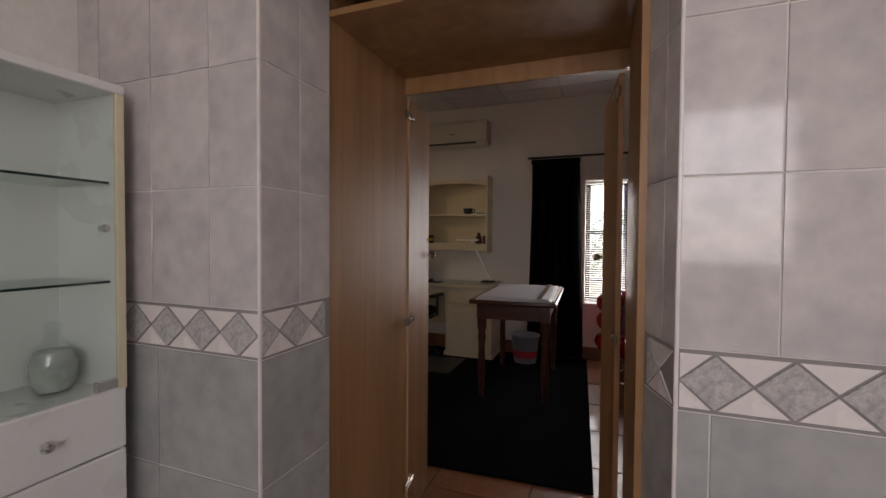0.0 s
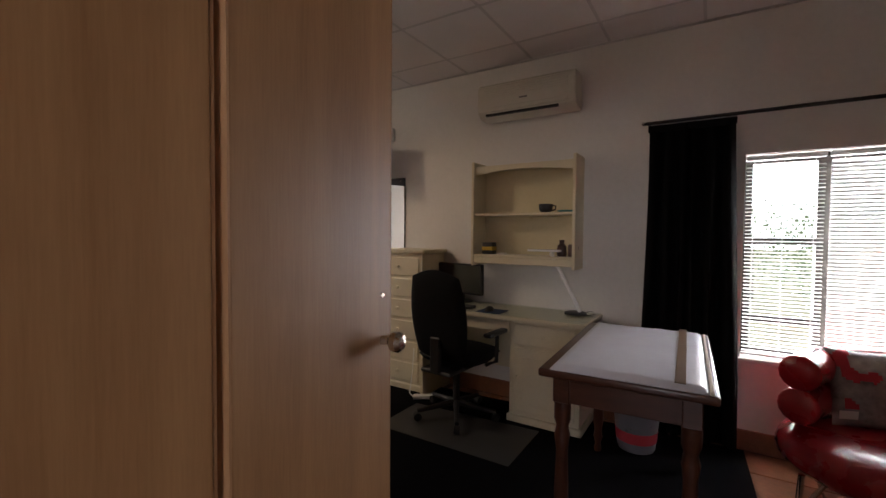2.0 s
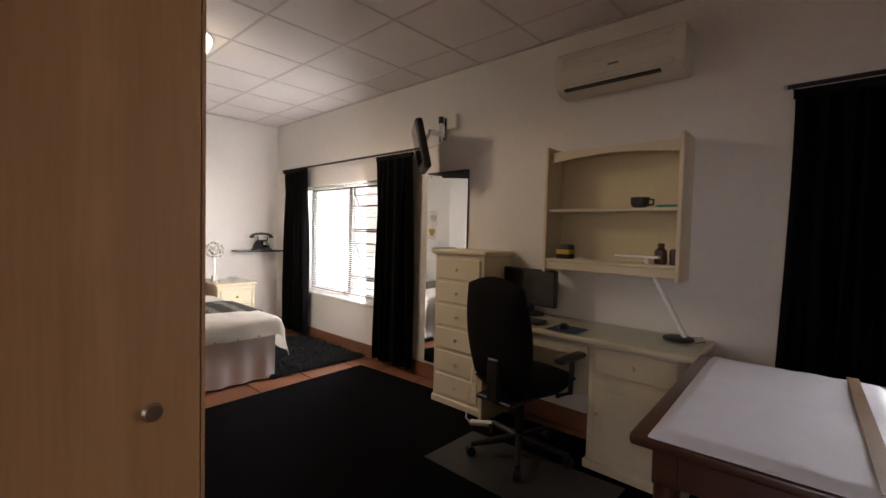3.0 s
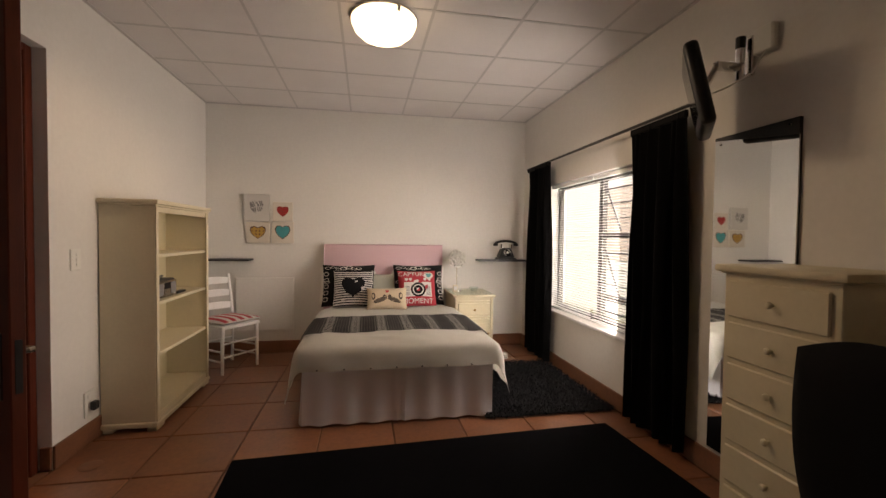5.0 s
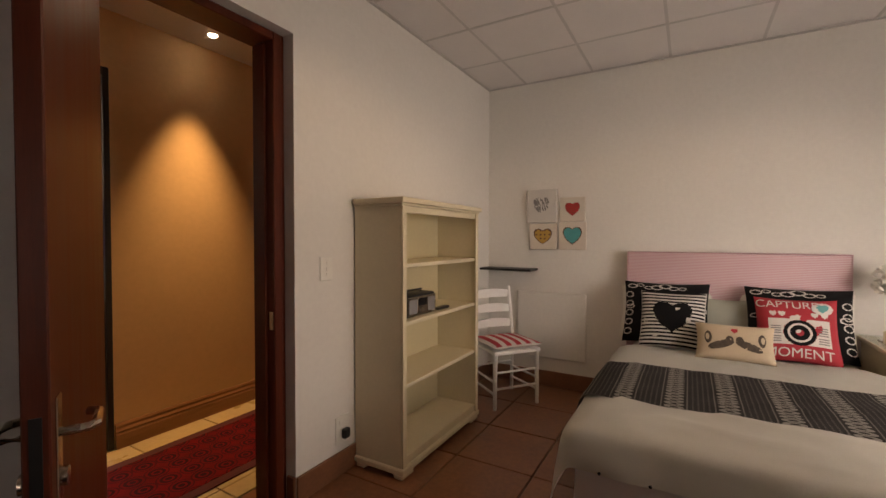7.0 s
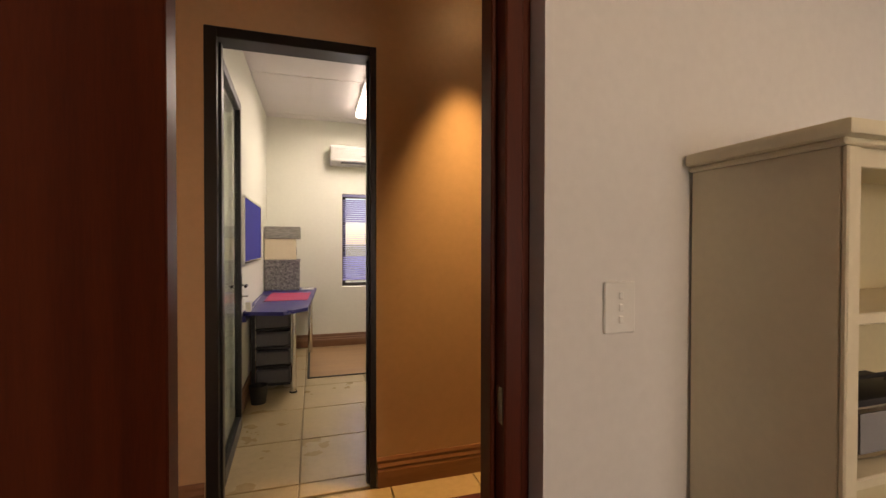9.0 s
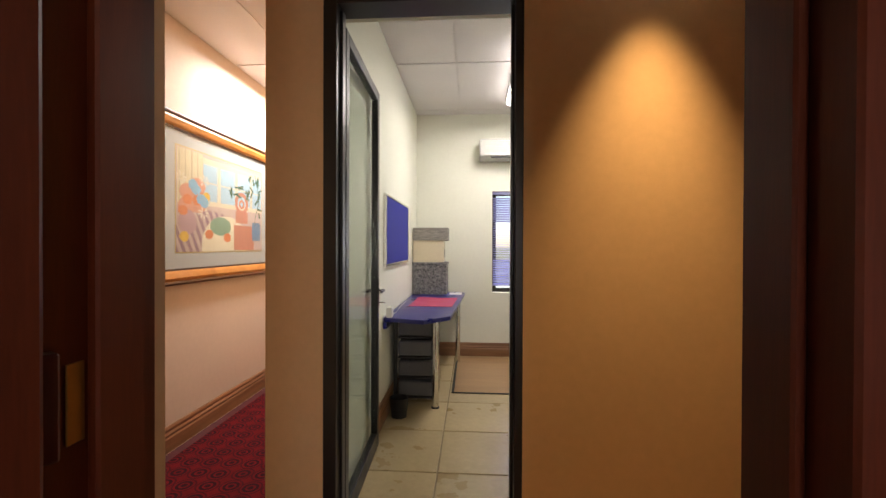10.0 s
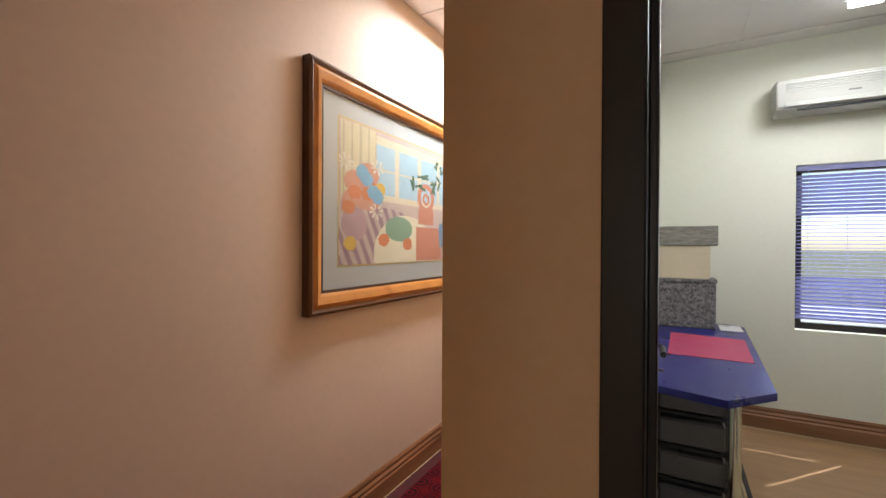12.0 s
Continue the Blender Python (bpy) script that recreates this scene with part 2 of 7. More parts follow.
M_VENEER = wave_wood("cupboard_veneer", (0.235, 0.112, 0.042), (0.40, 0.215, 0.092), 0.48, scale=1.6, stretch=(9, 9, 0.5), coat=0.03)
M_EDGING = wave_wood("light_edging", (0.36, 0.19, 0.09), (0.50, 0.29, 0.15), 0.4)
M_MAHOG = wave_wood("dark_red_door_wood", (0.055, 0.009, 0.004), (0.115, 0.022, 0.008), 0.40, scale=2.0)
M_MAHOG.node_tree.nodes["Principled BSDF"].inputs["Specular IOR Level"].default_value = 0.22
M_SKIRT = wave_wood("moulded_skirting_wood", (0.18, 0.08, 0.038), (0.31, 0.155, 0.08), 0.35, stretch=(1, 1, 9))
M_CREAM = material("cream_paint", (0.70, 0.62, 0.44), 0.4, var=0.06, scale=4, grain=50, bump=0.08)
# M_CREAM made darker and yellower, for the backs of the shelf units.
M_CREAMBACK = material("darker_cream", (0.64, 0.55, 0.34), 0.5, var=0.06, scale=4, grain=50, bump=0.08)
M_WHITE = material("white_gloss_paint", (0.78, 0.77, 0.75), 0.3, var=0.03, scale=5, bump=0.03)
M_WHITEP = material("white_plastic", (0.76, 0.75, 0.70), 0.35, var=0.03, scale=5, bump=0.02)
M_ACWHITE = material("aged_white_plastic", (0.66, 0.63, 0.54), 0.4, var=0.05, scale=5, bump=0.02)
M_ACGREY = material("pale_grey_plastic", (0.50, 0.50, 0.47), 0.45, var=0.04, scale=5, bump=0.02)
M_BLACK = material("black_plastic", (0.010, 0.010, 0.011), 0.45, var=0.2, scale=8, bump=0.05)
M_BLACKM = material("black_powder_coat", (0.012, 0.011, 0.011), 0.35, var=0.2, scale=8, bump=0.05)
M_SCREEN = material("black_screen", (0.008, 0.008, 0.01), 0.12, var=0.1, scale=8, bump=0.0)
M_CURTAIN = material("black_curtain_cloth", (0.005, 0.005, 0.006), 0.9, var=0.3, scale=6, grain=300, bump=0.2, spec=0.2)
M_RUG = material("black_wool", (0.004, 0.004, 0.005), 0.98, var=0.4, scale=4, grain=400, bump=0.6, spec=0.03)
M_SHAG = material("charcoal_shag", (0.014, 0.014, 0.016), 0.9, var=0.5, scale=8, grain=200, bump=0.4, spec=0.2)
M_CHROME = material("chrome", (0.75, 0.74, 0.72), 0.12, 1.0, var=0.03, scale=8, bump=0.0, rvar=0.03)
M_NICKEL = material("brushed_nickel", (0.55, 0.50, 0.42), 0.25, 1.0, var=0.05, scale=8, bump=0.02)
M_BRASS = material("worn_brass", (0.36, 0.24, 0.10), 0.35, 1.0, var=0.15, scale=8, bump=0.02)
M_LINEN = material("white_cotton", (0.76, 0.74, 0.68), 0.85, var=0.05, scale=3, grain=220, bump=0.25, sheen=0.2)
M_VALANCE = material("white_valance_cotton", (0.82, 0.82, 0.86), 0.85, var=0.05, scale=3, grain=220, bump=0.25)
M_PINK = material("pink_woven_cloth", (0.62, 0.34, 0.37), 0.85, var=0.12, scale=2, grain=260, bump=0.3)
M_RED = material("red_leather", (0.36, 0.012, 0.018), 0.28, var=0.2, scale=7, grain=140, bump=0.15, coat=0.25)
M_DARKWOOD = wave_wood("dark_table_wood", (0.032, 0.010, 0.006), (0.080, 0.027, 0.015), 0.3, scale=2, stretch=(1, 8, 8), coat=0.3)
M_PINE = wave_wood("orange_pine", (0.40, 0.125, 0.035), (0.56, 0.21, 0.06), 0.35, stretch=(6, 6, 0.6), coat=0.15)
M_GOLD = wave_wood("bronze_gold_moulding", (0.38, 0.15, 0.035), (0.60, 0.29, 0.08), 0.3, stretch=(3, 3, 3), coat=0.3)
M_BLUE = material("blue_laminate", (0.014, 0.014, 0.17), 0.3, var=0.06, scale=6, bump=0.03)
M_FELT = material("blue_felt", (0.025, 0.03, 0.30), 0.95, var=0.1, scale=20, grain=300, bump=0.4)
M_GLASS = glass("clear_glass")
M_MIRROR = material("mirror_silver", (0.86, 0.88, 0.87), 0.02, 1.0, var=0.0, scale=2, bump=0.0, rvar=0.005)

WX0, WX1, WY0, WY1, WZ = -5.83, 2.2, -1.034, 2.42, 2.60      # bedroom
HY0, HY1 = -2.38, -1.30                                     # hall
PX = -1.40                                                  # corridor's picture wall

# ---------------------------------------------------------------- walls, floors, ceilings
def wall_x(x0, x1, y0, y1, z1, holes):
    """A wall along x with rectangular holes (x0, x1, z0, z1) in order of x."""
    bm = bm_new()
    at = x0
    for a, b, lo, hi in holes:
        if a > at:
            box(bm, at, y0, 0, a, y1, z1)
        if lo > 0:
            box(bm, a, y0, 0, b, y1, lo)
        if hi < z1:
            box(bm, a, y0, hi, b, y1, z1)
        at = b
    if at < x1:
        box(bm, at, y0, 0, x1, y1, z1)
    return bm


YR = -1.128                                                 # bathroom wall to the east of the passage
WIN_W = (-5.16, -3.42, 0.545, 1.785)
WIN_E = (-0.05, 0.86, 0.56, 1.77)
DOOR_B = (-3.60, -2.79, 0, 2.20)
PASS = (-0.60, 0.263, 0, 1.88)
DOOR_O = (-3.42, -2.636, 0, 2.245)
OWIN = (-4.42, -3.455, 0.72, 1.86)

setting("wall_west", bx(-6.03, WY0, 0, WX0, 2.62, 2.75), M_PLASTER, "white plastered bedroom wall behind the bed", "wall")
setting("wall_north", wall_x(WX0, 2.4, WY1, 2.62, 2.75, [WIN_W, WIN_E]), M_PLASTER, "white plastered bedroom wall with two windows", "wall")
setting("wall_east", bx(WX1, WY0, 0, 2.4, WY1, 2.75), M_PLASTER, "white plastered bedroom wall", "wall")
# the wall between bedroom, hall and bathroom: a skin for each side
setting("wall_south_2", bx(0.263, -1.10, 0, 2.4, WY0, 2.75), M_PLASTER, "white plastered bedroom wall behind the cupboards", "wall")
setting("wall_south", wall_x(-6.03, 0.263, -1.167, WY0, 2.75, [DOOR_B, PASS]), M_PLASTER, "white plastered bedroom wall with the doorway", "wall")
setting("wall_hall_north", wall_x(-8.4, -1.28, HY1, -1.167, 2.75, [DOOR_B]), M_OCHRE, "ochre plastered hall wall with the bedroom doorway", "wall")
setting("wall_bath_north", wall_x(-1.28, 0.263, -1.255, -1.167, 2.75, [PASS]), M_TILEGROUT, "bathroom wall under grey marbled tiles", "wall")
setting("wall_bath_north_2", bx(0.263, YR, 0, 1.7, -1.10, 2.75), M_TILEGROUT, "bathroom wall under grey marbled tiles", "wall")
setting("wall_bath_west", bx(-1.28, -3.6, 0, -1.24, -1.255, 2.75), M_TILEGROUT, "bathroom side wall", "wall")
setting("wall_bath_east", bx(1.6, -3.6, 0, 1.7, YR, 2.75), M_TILEGROUT, "bathroom side wall", "wall")
setting("wall_bath_south", wall_x(-1.28, 1.7, -3.72, -3.6, 2.75, [(-0.1, 1.3, 1.0, 2.1)]), M_TILEGROUT, "bathroom wall with a window", "wall")
setting("wall_hall_south", wall_x(-4.72, -2.40, -2.50, HY0, 2.75, [DOOR_O]), M_OCHRE, "ochre plastered hall wall round the office door", "wall")
setting("wall_corridor_west", bx(-2.50, -6.2, 0, -2.40, -2.50, 2.75), M_OCHRE, "plastered corridor wall end", "wall")
setting("wall_corridor_east", bx(PX, -6.2, 0, -1.28, -1.30, 2.75), M_PINKISH, "warm white plastered wall with a framed picture", "wall")
setting("wall_corridor_end", bx(-2.40, -6.3, 0, PX, -6.2, 2.75), M_PINKISH, "plastered end wall of the corridor", "wall")
# office
setting("wall_office_south", wall_x(-6.0, -2.50, -5.72, -5.573, 2.75, [OWIN]), M_OFFICE, "pale office wall with a window", "wall")
setting("wall_office_east", bx(-2.595, -5.573, 0, -2.505, -2.51, 2.75), M_OFFICE, "pale office wall with a notice board", "wall")
setting("wall_office_north", wall_x(-6.0, -2.60, -2.62, -2.505, 2.75, [(-3.42, -2.636, 0, 2.245)]), M_OFFICE, "pale office wall round the door", "wall")
setting("wall_office_stub", bx(-3.60, -3.27, 0, -3.49, -2.62, 2.75), M_OFFICE, "short pale office wall beside the door", "wall")
setting("wall_office_west", bx(-6.12, -5.72, 0, -6.0, -2.505, 2.75), M_OFFICE, "pale office side wall", "wall")
# landing at the end of the hall
setting("wall_landing_west", bx(-8.5, -6.0, 0, -8.4, -1.167, 2.75), M_PINKISH, "pink plastered landing wall", "wall")
setting("wall_landing_south", bx(-8.4, -6.1, 0, -6.12, -6.0, 2.75), M_PINKISH, "pink plastered landing wall", "wall")

setting("ceiling_hall", bx(-8.5, -6.3, 2.75, 2.4, -1.10, 2.85), M_CEIL, "plain board ceiling", "ceiling")


setting("ceiling_hall_board", bx(-8.4, -2.378, 2.58, -1.402, -1.302, 2.60), M_CEIL, "flat board ceiling of the hall", "ceiling")


def grid_ceiling(name, x0, x1, y0, y1, z, px, py, step, label):
    """Square boards in a grid of slim bars."""
    bm = bm_new()
    box(bm, x0, y0, z + 0.012, x1, y1, z + 0.05)
    xs = [px + step * k for k in range(-30, 30) if x0 < px + step * k < x1]
    ys = [py + step * k for k in range(-30, 30) if y0 < py + step * k < y1]
    ex, ey = [x0, *xs, x1], [y0, *ys, y1]
    for a, b in zip(ex, ex[1:]):
        for c, d in zip(ey, ey[1:]):
            if b - a > 0.03 and d - c > 0.03:
                box(bm, a + 0.009, c + 0.009, z + 0.004, b - 0.009, d - 0.009, z + 0.012)
    return setting(name, bm, M_CEIL, label, "ceiling"), xs, ys


_, cxs, cys = grid_ceiling("ceiling_bedroom", WX0, WX1, WY0, WY1, WZ, -4.16, -0.13, 0.555, "suspended ceiling of square off-white boards")
bm = bm_new()
for x in cxs:
    box(bm, x - 0.009, WY0, WZ + 0.001, x + 0.009, WY1, WZ + 0.0115)
for y in cys:
    for a, b in zip([WX0, *cxs], [*cxs, WX1]):
        box(bm, a + 0.009, y - 0.009, WZ + 0.001, b - 0.009, y + 0.009, WZ + 0.0115)
box(bm, WX0, WY0, WZ - 0.004, WX1, WY0 + 0.022, WZ + 0.0008)
box(bm, WX0, WY1 - 0.022, WZ - 0.004, WX1, WY1, WZ + 0.0008)
box(bm, WX0, WY0 + 0.022, WZ - 0.004, WX0 + 0.022, WY1 - 0.022, WZ + 0.0008)
setting("trim_ceiling_bars", bm, M_TEE, "slim metal bars of the suspended ceiling", "trim")
grid_ceiling("ceiling_office", -6.0, -2.595, -5.573, -2.62, 2.725, -3.1, -4.2, 1.2, "office ceiling of large white boards")
grid_ceiling("ceiling_corridor", -2.40, PX, -6.2, -2.40, 2.62, -1.9, -3.9, 0.9, "corridor ceiling of white boards")
setting("ceiling_passage", bx(-8.4, HY0, 2.62, PX, HY1, 2.74), M_PINKISH, "low plastered hall ceiling", "ceiling")
setting("ceiling_bathroom", bx(-1.24, -3.6, 2.60, 1.6, YR, 2.74), M_CEIL, "plain white bathroom ceiling", "ceiling")

setting("floor", bx(-6.03, -1.128, -0.12, 2.4, 2.62, -0.012), M_GROUT, "terracotta tiled bedroom floor", "floor")
setting("floor_hall", bx(-8.5, -6.3, -0.12, -1.28, -1.30, -0.012), M_CREAMGROUT, "cream tiled floor of hall and office", "floor")
setting("floor_bathroom", bx(-1.28, -3.72, -0.12, 1.7, -1.128, -0.002), M_MARBLE_D, "grey tiled bathroom floor", "floor")

# ---------------------------------------------------------------- pattern helpers
def clipped(bm, surf, inside, n, lift=0.0015, box_uv=(-1, 1, -1, 1)):
    """The cells of an n x n net over surf(u, v) whose middle lies inside a shape."""
    u0, u1, v0, v1 = box_uv
    vs = {}

    def vert(i, j):
        if (i, j) not in vs:
            p, nrm = surf(u0 + (u1 - u0) * i / n, v0 + (v1 - v0) * j / n)
            vs[i, j] = bm.verts.new(p + nrm * lift)
        return vs[i, j]
    for i in range(n):
        for j in range(n):
            if inside(u0 + (u1 - u0) * (i + 0.5) / n, v0 + (v1 - v0) * (j + 0.5) / n):
                bm.faces.new((vert(i, j), vert(i + 1, j), vert(i + 1, j + 1), vert(i, j + 1)))
    return bm


def heart(u, v, s=1.0, cu=0.0, cv=0.0):
    x, y = (u - cu) / s * 1.15, (v - cv) / s * 1.2 + 0.12
    return (x * x + y * y - 0.55) ** 3 - 1.2 * x * x * y ** 3 < 0


def flat(m, w, h):
    """A flat face of size w x h in the pose m, its normal along local z."""
    nrm = (m.to_3x3() @ Vector((0, 0, 1))).normalized()

    def surf(u, v):
        return m @ Vector((u * w / 2, v * h / 2, 0)), nrm
    return surf


def cushion_surf(m, w, h, d):
    def surf(u, v):
        uu, vv = min(abs(u), 1), min(abs(v), 1)
        t = d / 2 * max((1 - uu ** 2.6) * (1 - vv ** 2.6), 0) ** 0.5
        pin = 1 - 0.06 * (1 - vv ** 2)
        pin2 = 1 - 0.06 * (1 - uu ** 2)
        return m @ Vector((u * w / 2 * pin, v * h / 2 * pin2, t + 0.004)), (m.to_3x3() @ Vector((0, 0, 1))).normalized()
    return surf


def cushion_mesh(m, w, h, d, n=18):
    bm = bm_new()
    f = cushion_surf(Matrix(), w, h, d)
    top, bot = {}, {}
    for i in range(n + 1):
        for j in range(n + 1):
            u, v = -1 + 2 * i / n, -1 + 2 * j / n
            p, _ = f(u, v)
            wr = 0.004 * noise.noise(Vector((u * 3, v * 3, w * 10)))
            edge = i in (0, n) or j in (0, n)
            top[i, j] = bm.verts.new(m @ Vector((p.x, p.y, 0 if edge else p.z + wr)))
            bot[i, j] = top[i, j] if edge else bm.verts.new(m @ Vector((p.x, p.y, -p.z + wr)))
    for i in range(n):
        for j in range(n):
            bm.faces.new((top[i, j], top[i + 1, j], top[i + 1, j + 1], top[i, j + 1]))
            q = [bot[i, j], bot[i, j + 1], bot[i + 1, j + 1], bot[i + 1, j]]
            if len({id(x) for x in q}) == 4 and set(q) != {top[i, j], top[i + 1, j], top[i + 1, j + 1], top[i, j + 1]}:
                bm.faces.new(q)
    return bm


def words(text, size, m, surf=None, w=1, h=1, depth=0.0008):
    """Lettering as a mesh in the pose m, or bent onto a surface."""
    cu = bpy.data.curves.new("lettering", "FONT")
    cu.body, cu.size, cu.align_x, cu.align_y = text, size, "CENTER", "CENTER"
    ob = bpy.data.objects.new("lettering", cu)
    me = ob.to_mesh()
    bm = bm_new()
    bm.from_mesh(me)
    ob.to_mesh_clear()
    bpy.data.objects.remove(ob)
    if surf:
        bmesh.ops.subdivide_edges(bm, edges=[e for e in bm.edges if e.calc_length() > size * 0.3], cuts=2)
    for v in bm.verts:
        if surf:
            q = m @ v.co
            p, nrm = surf(q.x / w * 2, q.y / h * 2)
            v.co = p + nrm * 0.004
        else:
            v.co = m @ Vector((v.co.x, v.co.y, depth))
    return bm


# ---------------------------------------------------------------- bedroom: openings and window dressing
M_FRAME = material("dark_bronze_frame", (0.035, 0.028, 0.024), 0.4, 0.3, var=0.1, scale=6)
M_SLAT = material("white_blind_slat", (0.78, 0.78, 0.76), 0.45, var=0.02, scale=4, bump=0.0)
M_SLATB = material("blue_grey_blind_slat", (0.42, 0.42, 0.62), 0.45, var=0.02, scale=4, bump=0.0)


def window(name, hole, y, mullions, label, inside=1, bars=()):
    x0, x1, z0, z1 = hole
    w = tagged(new(name), label, "window", kind="structure")
    fr = bm_new()
    t = 0.045
    box(fr, x0, y - 0.02, z0, x1, y + 0.02, z0 + t)
    box(fr, x0, y - 0.02, z1 - t, x1, y + 0.02, z1)
    box(fr, x0, y - 0.02, z0 + t, x0 + t, y + 0.02, z1 - t)
    box(fr, x1 - t, y - 0.02, z0 + t, x1, y + 0.02, z1 - t)
    part("window_frame", fr, M_FRAME, w)
    edges = [x0 + t, *mullions, x1 - t]
    for mx in mullions:
        part("mullion", bx(mx - 0.03, y - 0.02, z0 + t, mx + 0.03, y + 0.02, z1 - t), M_FRAME, w)
    for a, b in zip(edges, edges[1:]):
        p = part("pane", bx(a + 0.001, y - 0.003, z0 + t, b - 0.001, y + 0.003, z1 - t), M_GLASS, w)
        p.visible_shadow = False
    for a, b, z in bars:
        part("transom", bx(a, y - 0.018, z - 0.022, b, y + 0.018, z + 0.022), M_FRAME, w)
    return w


window("window_1", WIN_W, 2.56, [-4.355], "dark framed window with blinds and security bars", bars=[(-4.325, -3.465, 1.28), (-4.325, -3.465, 0.77)])
window("window_2", WIN_E, 2.56, [0.33], "dark framed window with white blinds", bars=[(-0.005, 0.30, 1.26), (-0.005, 0.30, 0.78)])
bars = thing("window_bars", "black steel security bars outside the bedroom window", "window bars")
for z in (0.66, 0.88, 1.01, 1.14, 1.42, 1.54, 1.66):
    part("bar", rod(bm_new(), (-4.325, 2.535, z), (-3.44, 2.535, z), 0.006, n=6), M_BLACKM, bars)
part("stay", rod(bm_new(), (-4.29, 2.53, 1.72), (-4.05, 2.53, 1.32), 0.008, n=6), M_BLACKM, bars)
part("stay", rod(bm_new(), (-4.29, 2.53, 1.22), (-4.05, 2.53, 0.80), 0.008, n=6), M_BLACKM, bars)



def let_light_through(mt, share, color):
    """Thin stuff that lets part of the light through it."""
    nt = mt.node_tree
    tl = nt.nodes.new("ShaderNodeBsdfTranslucent")
    tl.inputs["Color"].default_value = (*color, 1)
    mx = nt.nodes.new("ShaderNodeMixShader")
    mx.inputs[0].default_value = share
    nt.links.new(nt.nodes["Principled BSDF"].outputs[0], mx.inputs[1])
    nt.links.new(tl.outputs[0], mx.inputs[2])
    nt.links.new(mx.outputs[0], nt.nodes["Material Output"].inputs[0])


let_light_through(M_SLAT, 0.09, (0.85, 0.85, 0.83))
let_light_through(M_SLATB, 0.45, (0.5, 0.5, 0.8))


def blind(x0, x1, z0, z1, y, label, mat_, tilt=12, pitch=0.022, depth=0.024, bands=()):
    b = thing("venetian_blind", label, "blind")
    part("headrail", bx(x0, y - 0.016, z1 - 0.03, x1, y + 0.016, z1 - 0.001, 0.003), mat_, b)
    part("bottom_rail", bx(x0, y - 0.012, z0 + 0.004, x1, y + 0.012, z0 + 0.018, 0.003), mat_, b)
    me = bpy.data.meshes.new("slat")
    bm = bm_new()
    rings = []
    for k in range(4):
        s = -0.5 + k / 3
        zz = 0.0025 * (1 - (2 * s) ** 2)
        rings.append([bm.verts.new((xx, s * depth, zz)) for xx in (x0 + 0.004, x1 - 0.004)])
    lower = [[bm.verts.new(v.co - Vector((0, 0, 0.0006))) for v in r] for r in rings]
    for r in (rings, lower):
        for a, c in zip(r, r[1:]):
            bm.faces.new((a[0], a[1], c[1], c[0]))
    bmesh.ops.recalc_face_normals(bm, faces=bm.faces)
    bm.to_mesh(me)
    bm.free()
    me.materials.append(mat_)
    n = int((z1 - z0 - 0.06) / pitch)
    for k in range(n):
        s = new("slat", me)
        s.matrix_basis = pose(0, y, z0 + 0.03 + k * pitch, next((a for lo, hi, a in bands if lo < z0 + 0.03 + k * pitch < hi), tilt) + random.uniform(-1.5, 1.5), 0, 0)
        s.parent = b
    for fx in (0.12, 0.5, 0.88):
        x = x0 + (x1 - x0) * fx
        part("ladder_cord", rod(bm_new(), (x, y + depth * 0.5, z0 + 0.01), (x, y + depth * 0.5, z1 - 0.02), 0.001, n=4), mat_, b)
    return b


blind(-5.15, -4.365, 0.55, 1.78, 2.475, "white slatted blind, open slats, in the bedroom window", M_SLAT, tilt=12)
blind(-4.345, -3.43, 0.55, 1.78, 2.475, "white slatted blind, half open, in the bedroom window", M_SLAT, tilt=8)
blind(-0.045, 0.325, 0.565, 1.765, 2.475, "white slatted blind, half open, by the red armchair", M_SLAT, tilt=10)
blind(0.34, 0.855, 0.565, 1.765, 2.475, "white slatted blind, closed, by the red armchair", M_SLAT, tilt=60)
setting("window_sill_1", bx(-5.20, 2.40, 0.520, -3.38, 2.53, 0.544, 0.004), M_WHITE, "white painted window sill", "window sill")
setting("window_sill_2", bx(-0.09, 2.40, 0.535, 0.90, 2.53, 0.559, 0.004), M_WHITE, "white painted window sill", "window sill")


def curtain(x0, x1, z0, z1, y, label, folds, spread=1.12, drop=0.0):
    """A gathered curtain, wider at the hem, in deep uneven folds."""
    bm = bm_new()
    n, rows = folds * 10, 14
    cx, seed = (x0 + x1) / 2, x0 * 7.3
    g = []
    for r in range(rows + 1):
        f = r / rows
        k = 1 + (spread - 1) * f ** 1.2
        row = []
        for i in range(n + 1):
            s = i / n
            ph = 2 * math.pi * folds * (s + 0.035 * math.sin(s * 9 + seed) + 0.01 * math.sin(f * 5 + s * 20))
            amp = 0.014 + 0.028 * min(f * 3, 1) * (0.75 + 0.25 * math.sin(s * 13 + seed))
            x = cx + (x0 - cx + (x1 - x0) * s) * k + 0.012 * math.sin(ph * 0.5 + f * 3)
            row.append(bm.verts.new((x, y + amp * math.cos(ph) + 0.006 * math.sin(f * 6 + s * 11), z1 - (z1 - z0) * f)))
        g.append(row)
    for a, b in zip(g, g[1:]):
        for i in range(n):
            bm.faces.new((a[i], a[i + 1], b[i + 1], b[i]))
    ex = bmesh.ops.solidify(bm, geom=bm.faces[:], thickness=0.004)
    c = thing("curtain", label, "curtain", "black curtains")
    part("cloth", bm, M_CURTAIN, c, smooth=60)
    part("heading_tape", bx(x0, y - 0.014, z1 - 0.03, x1, y + 0.012, z1 + 0.012, 0.004), M_CURTAIN, c)
    return c


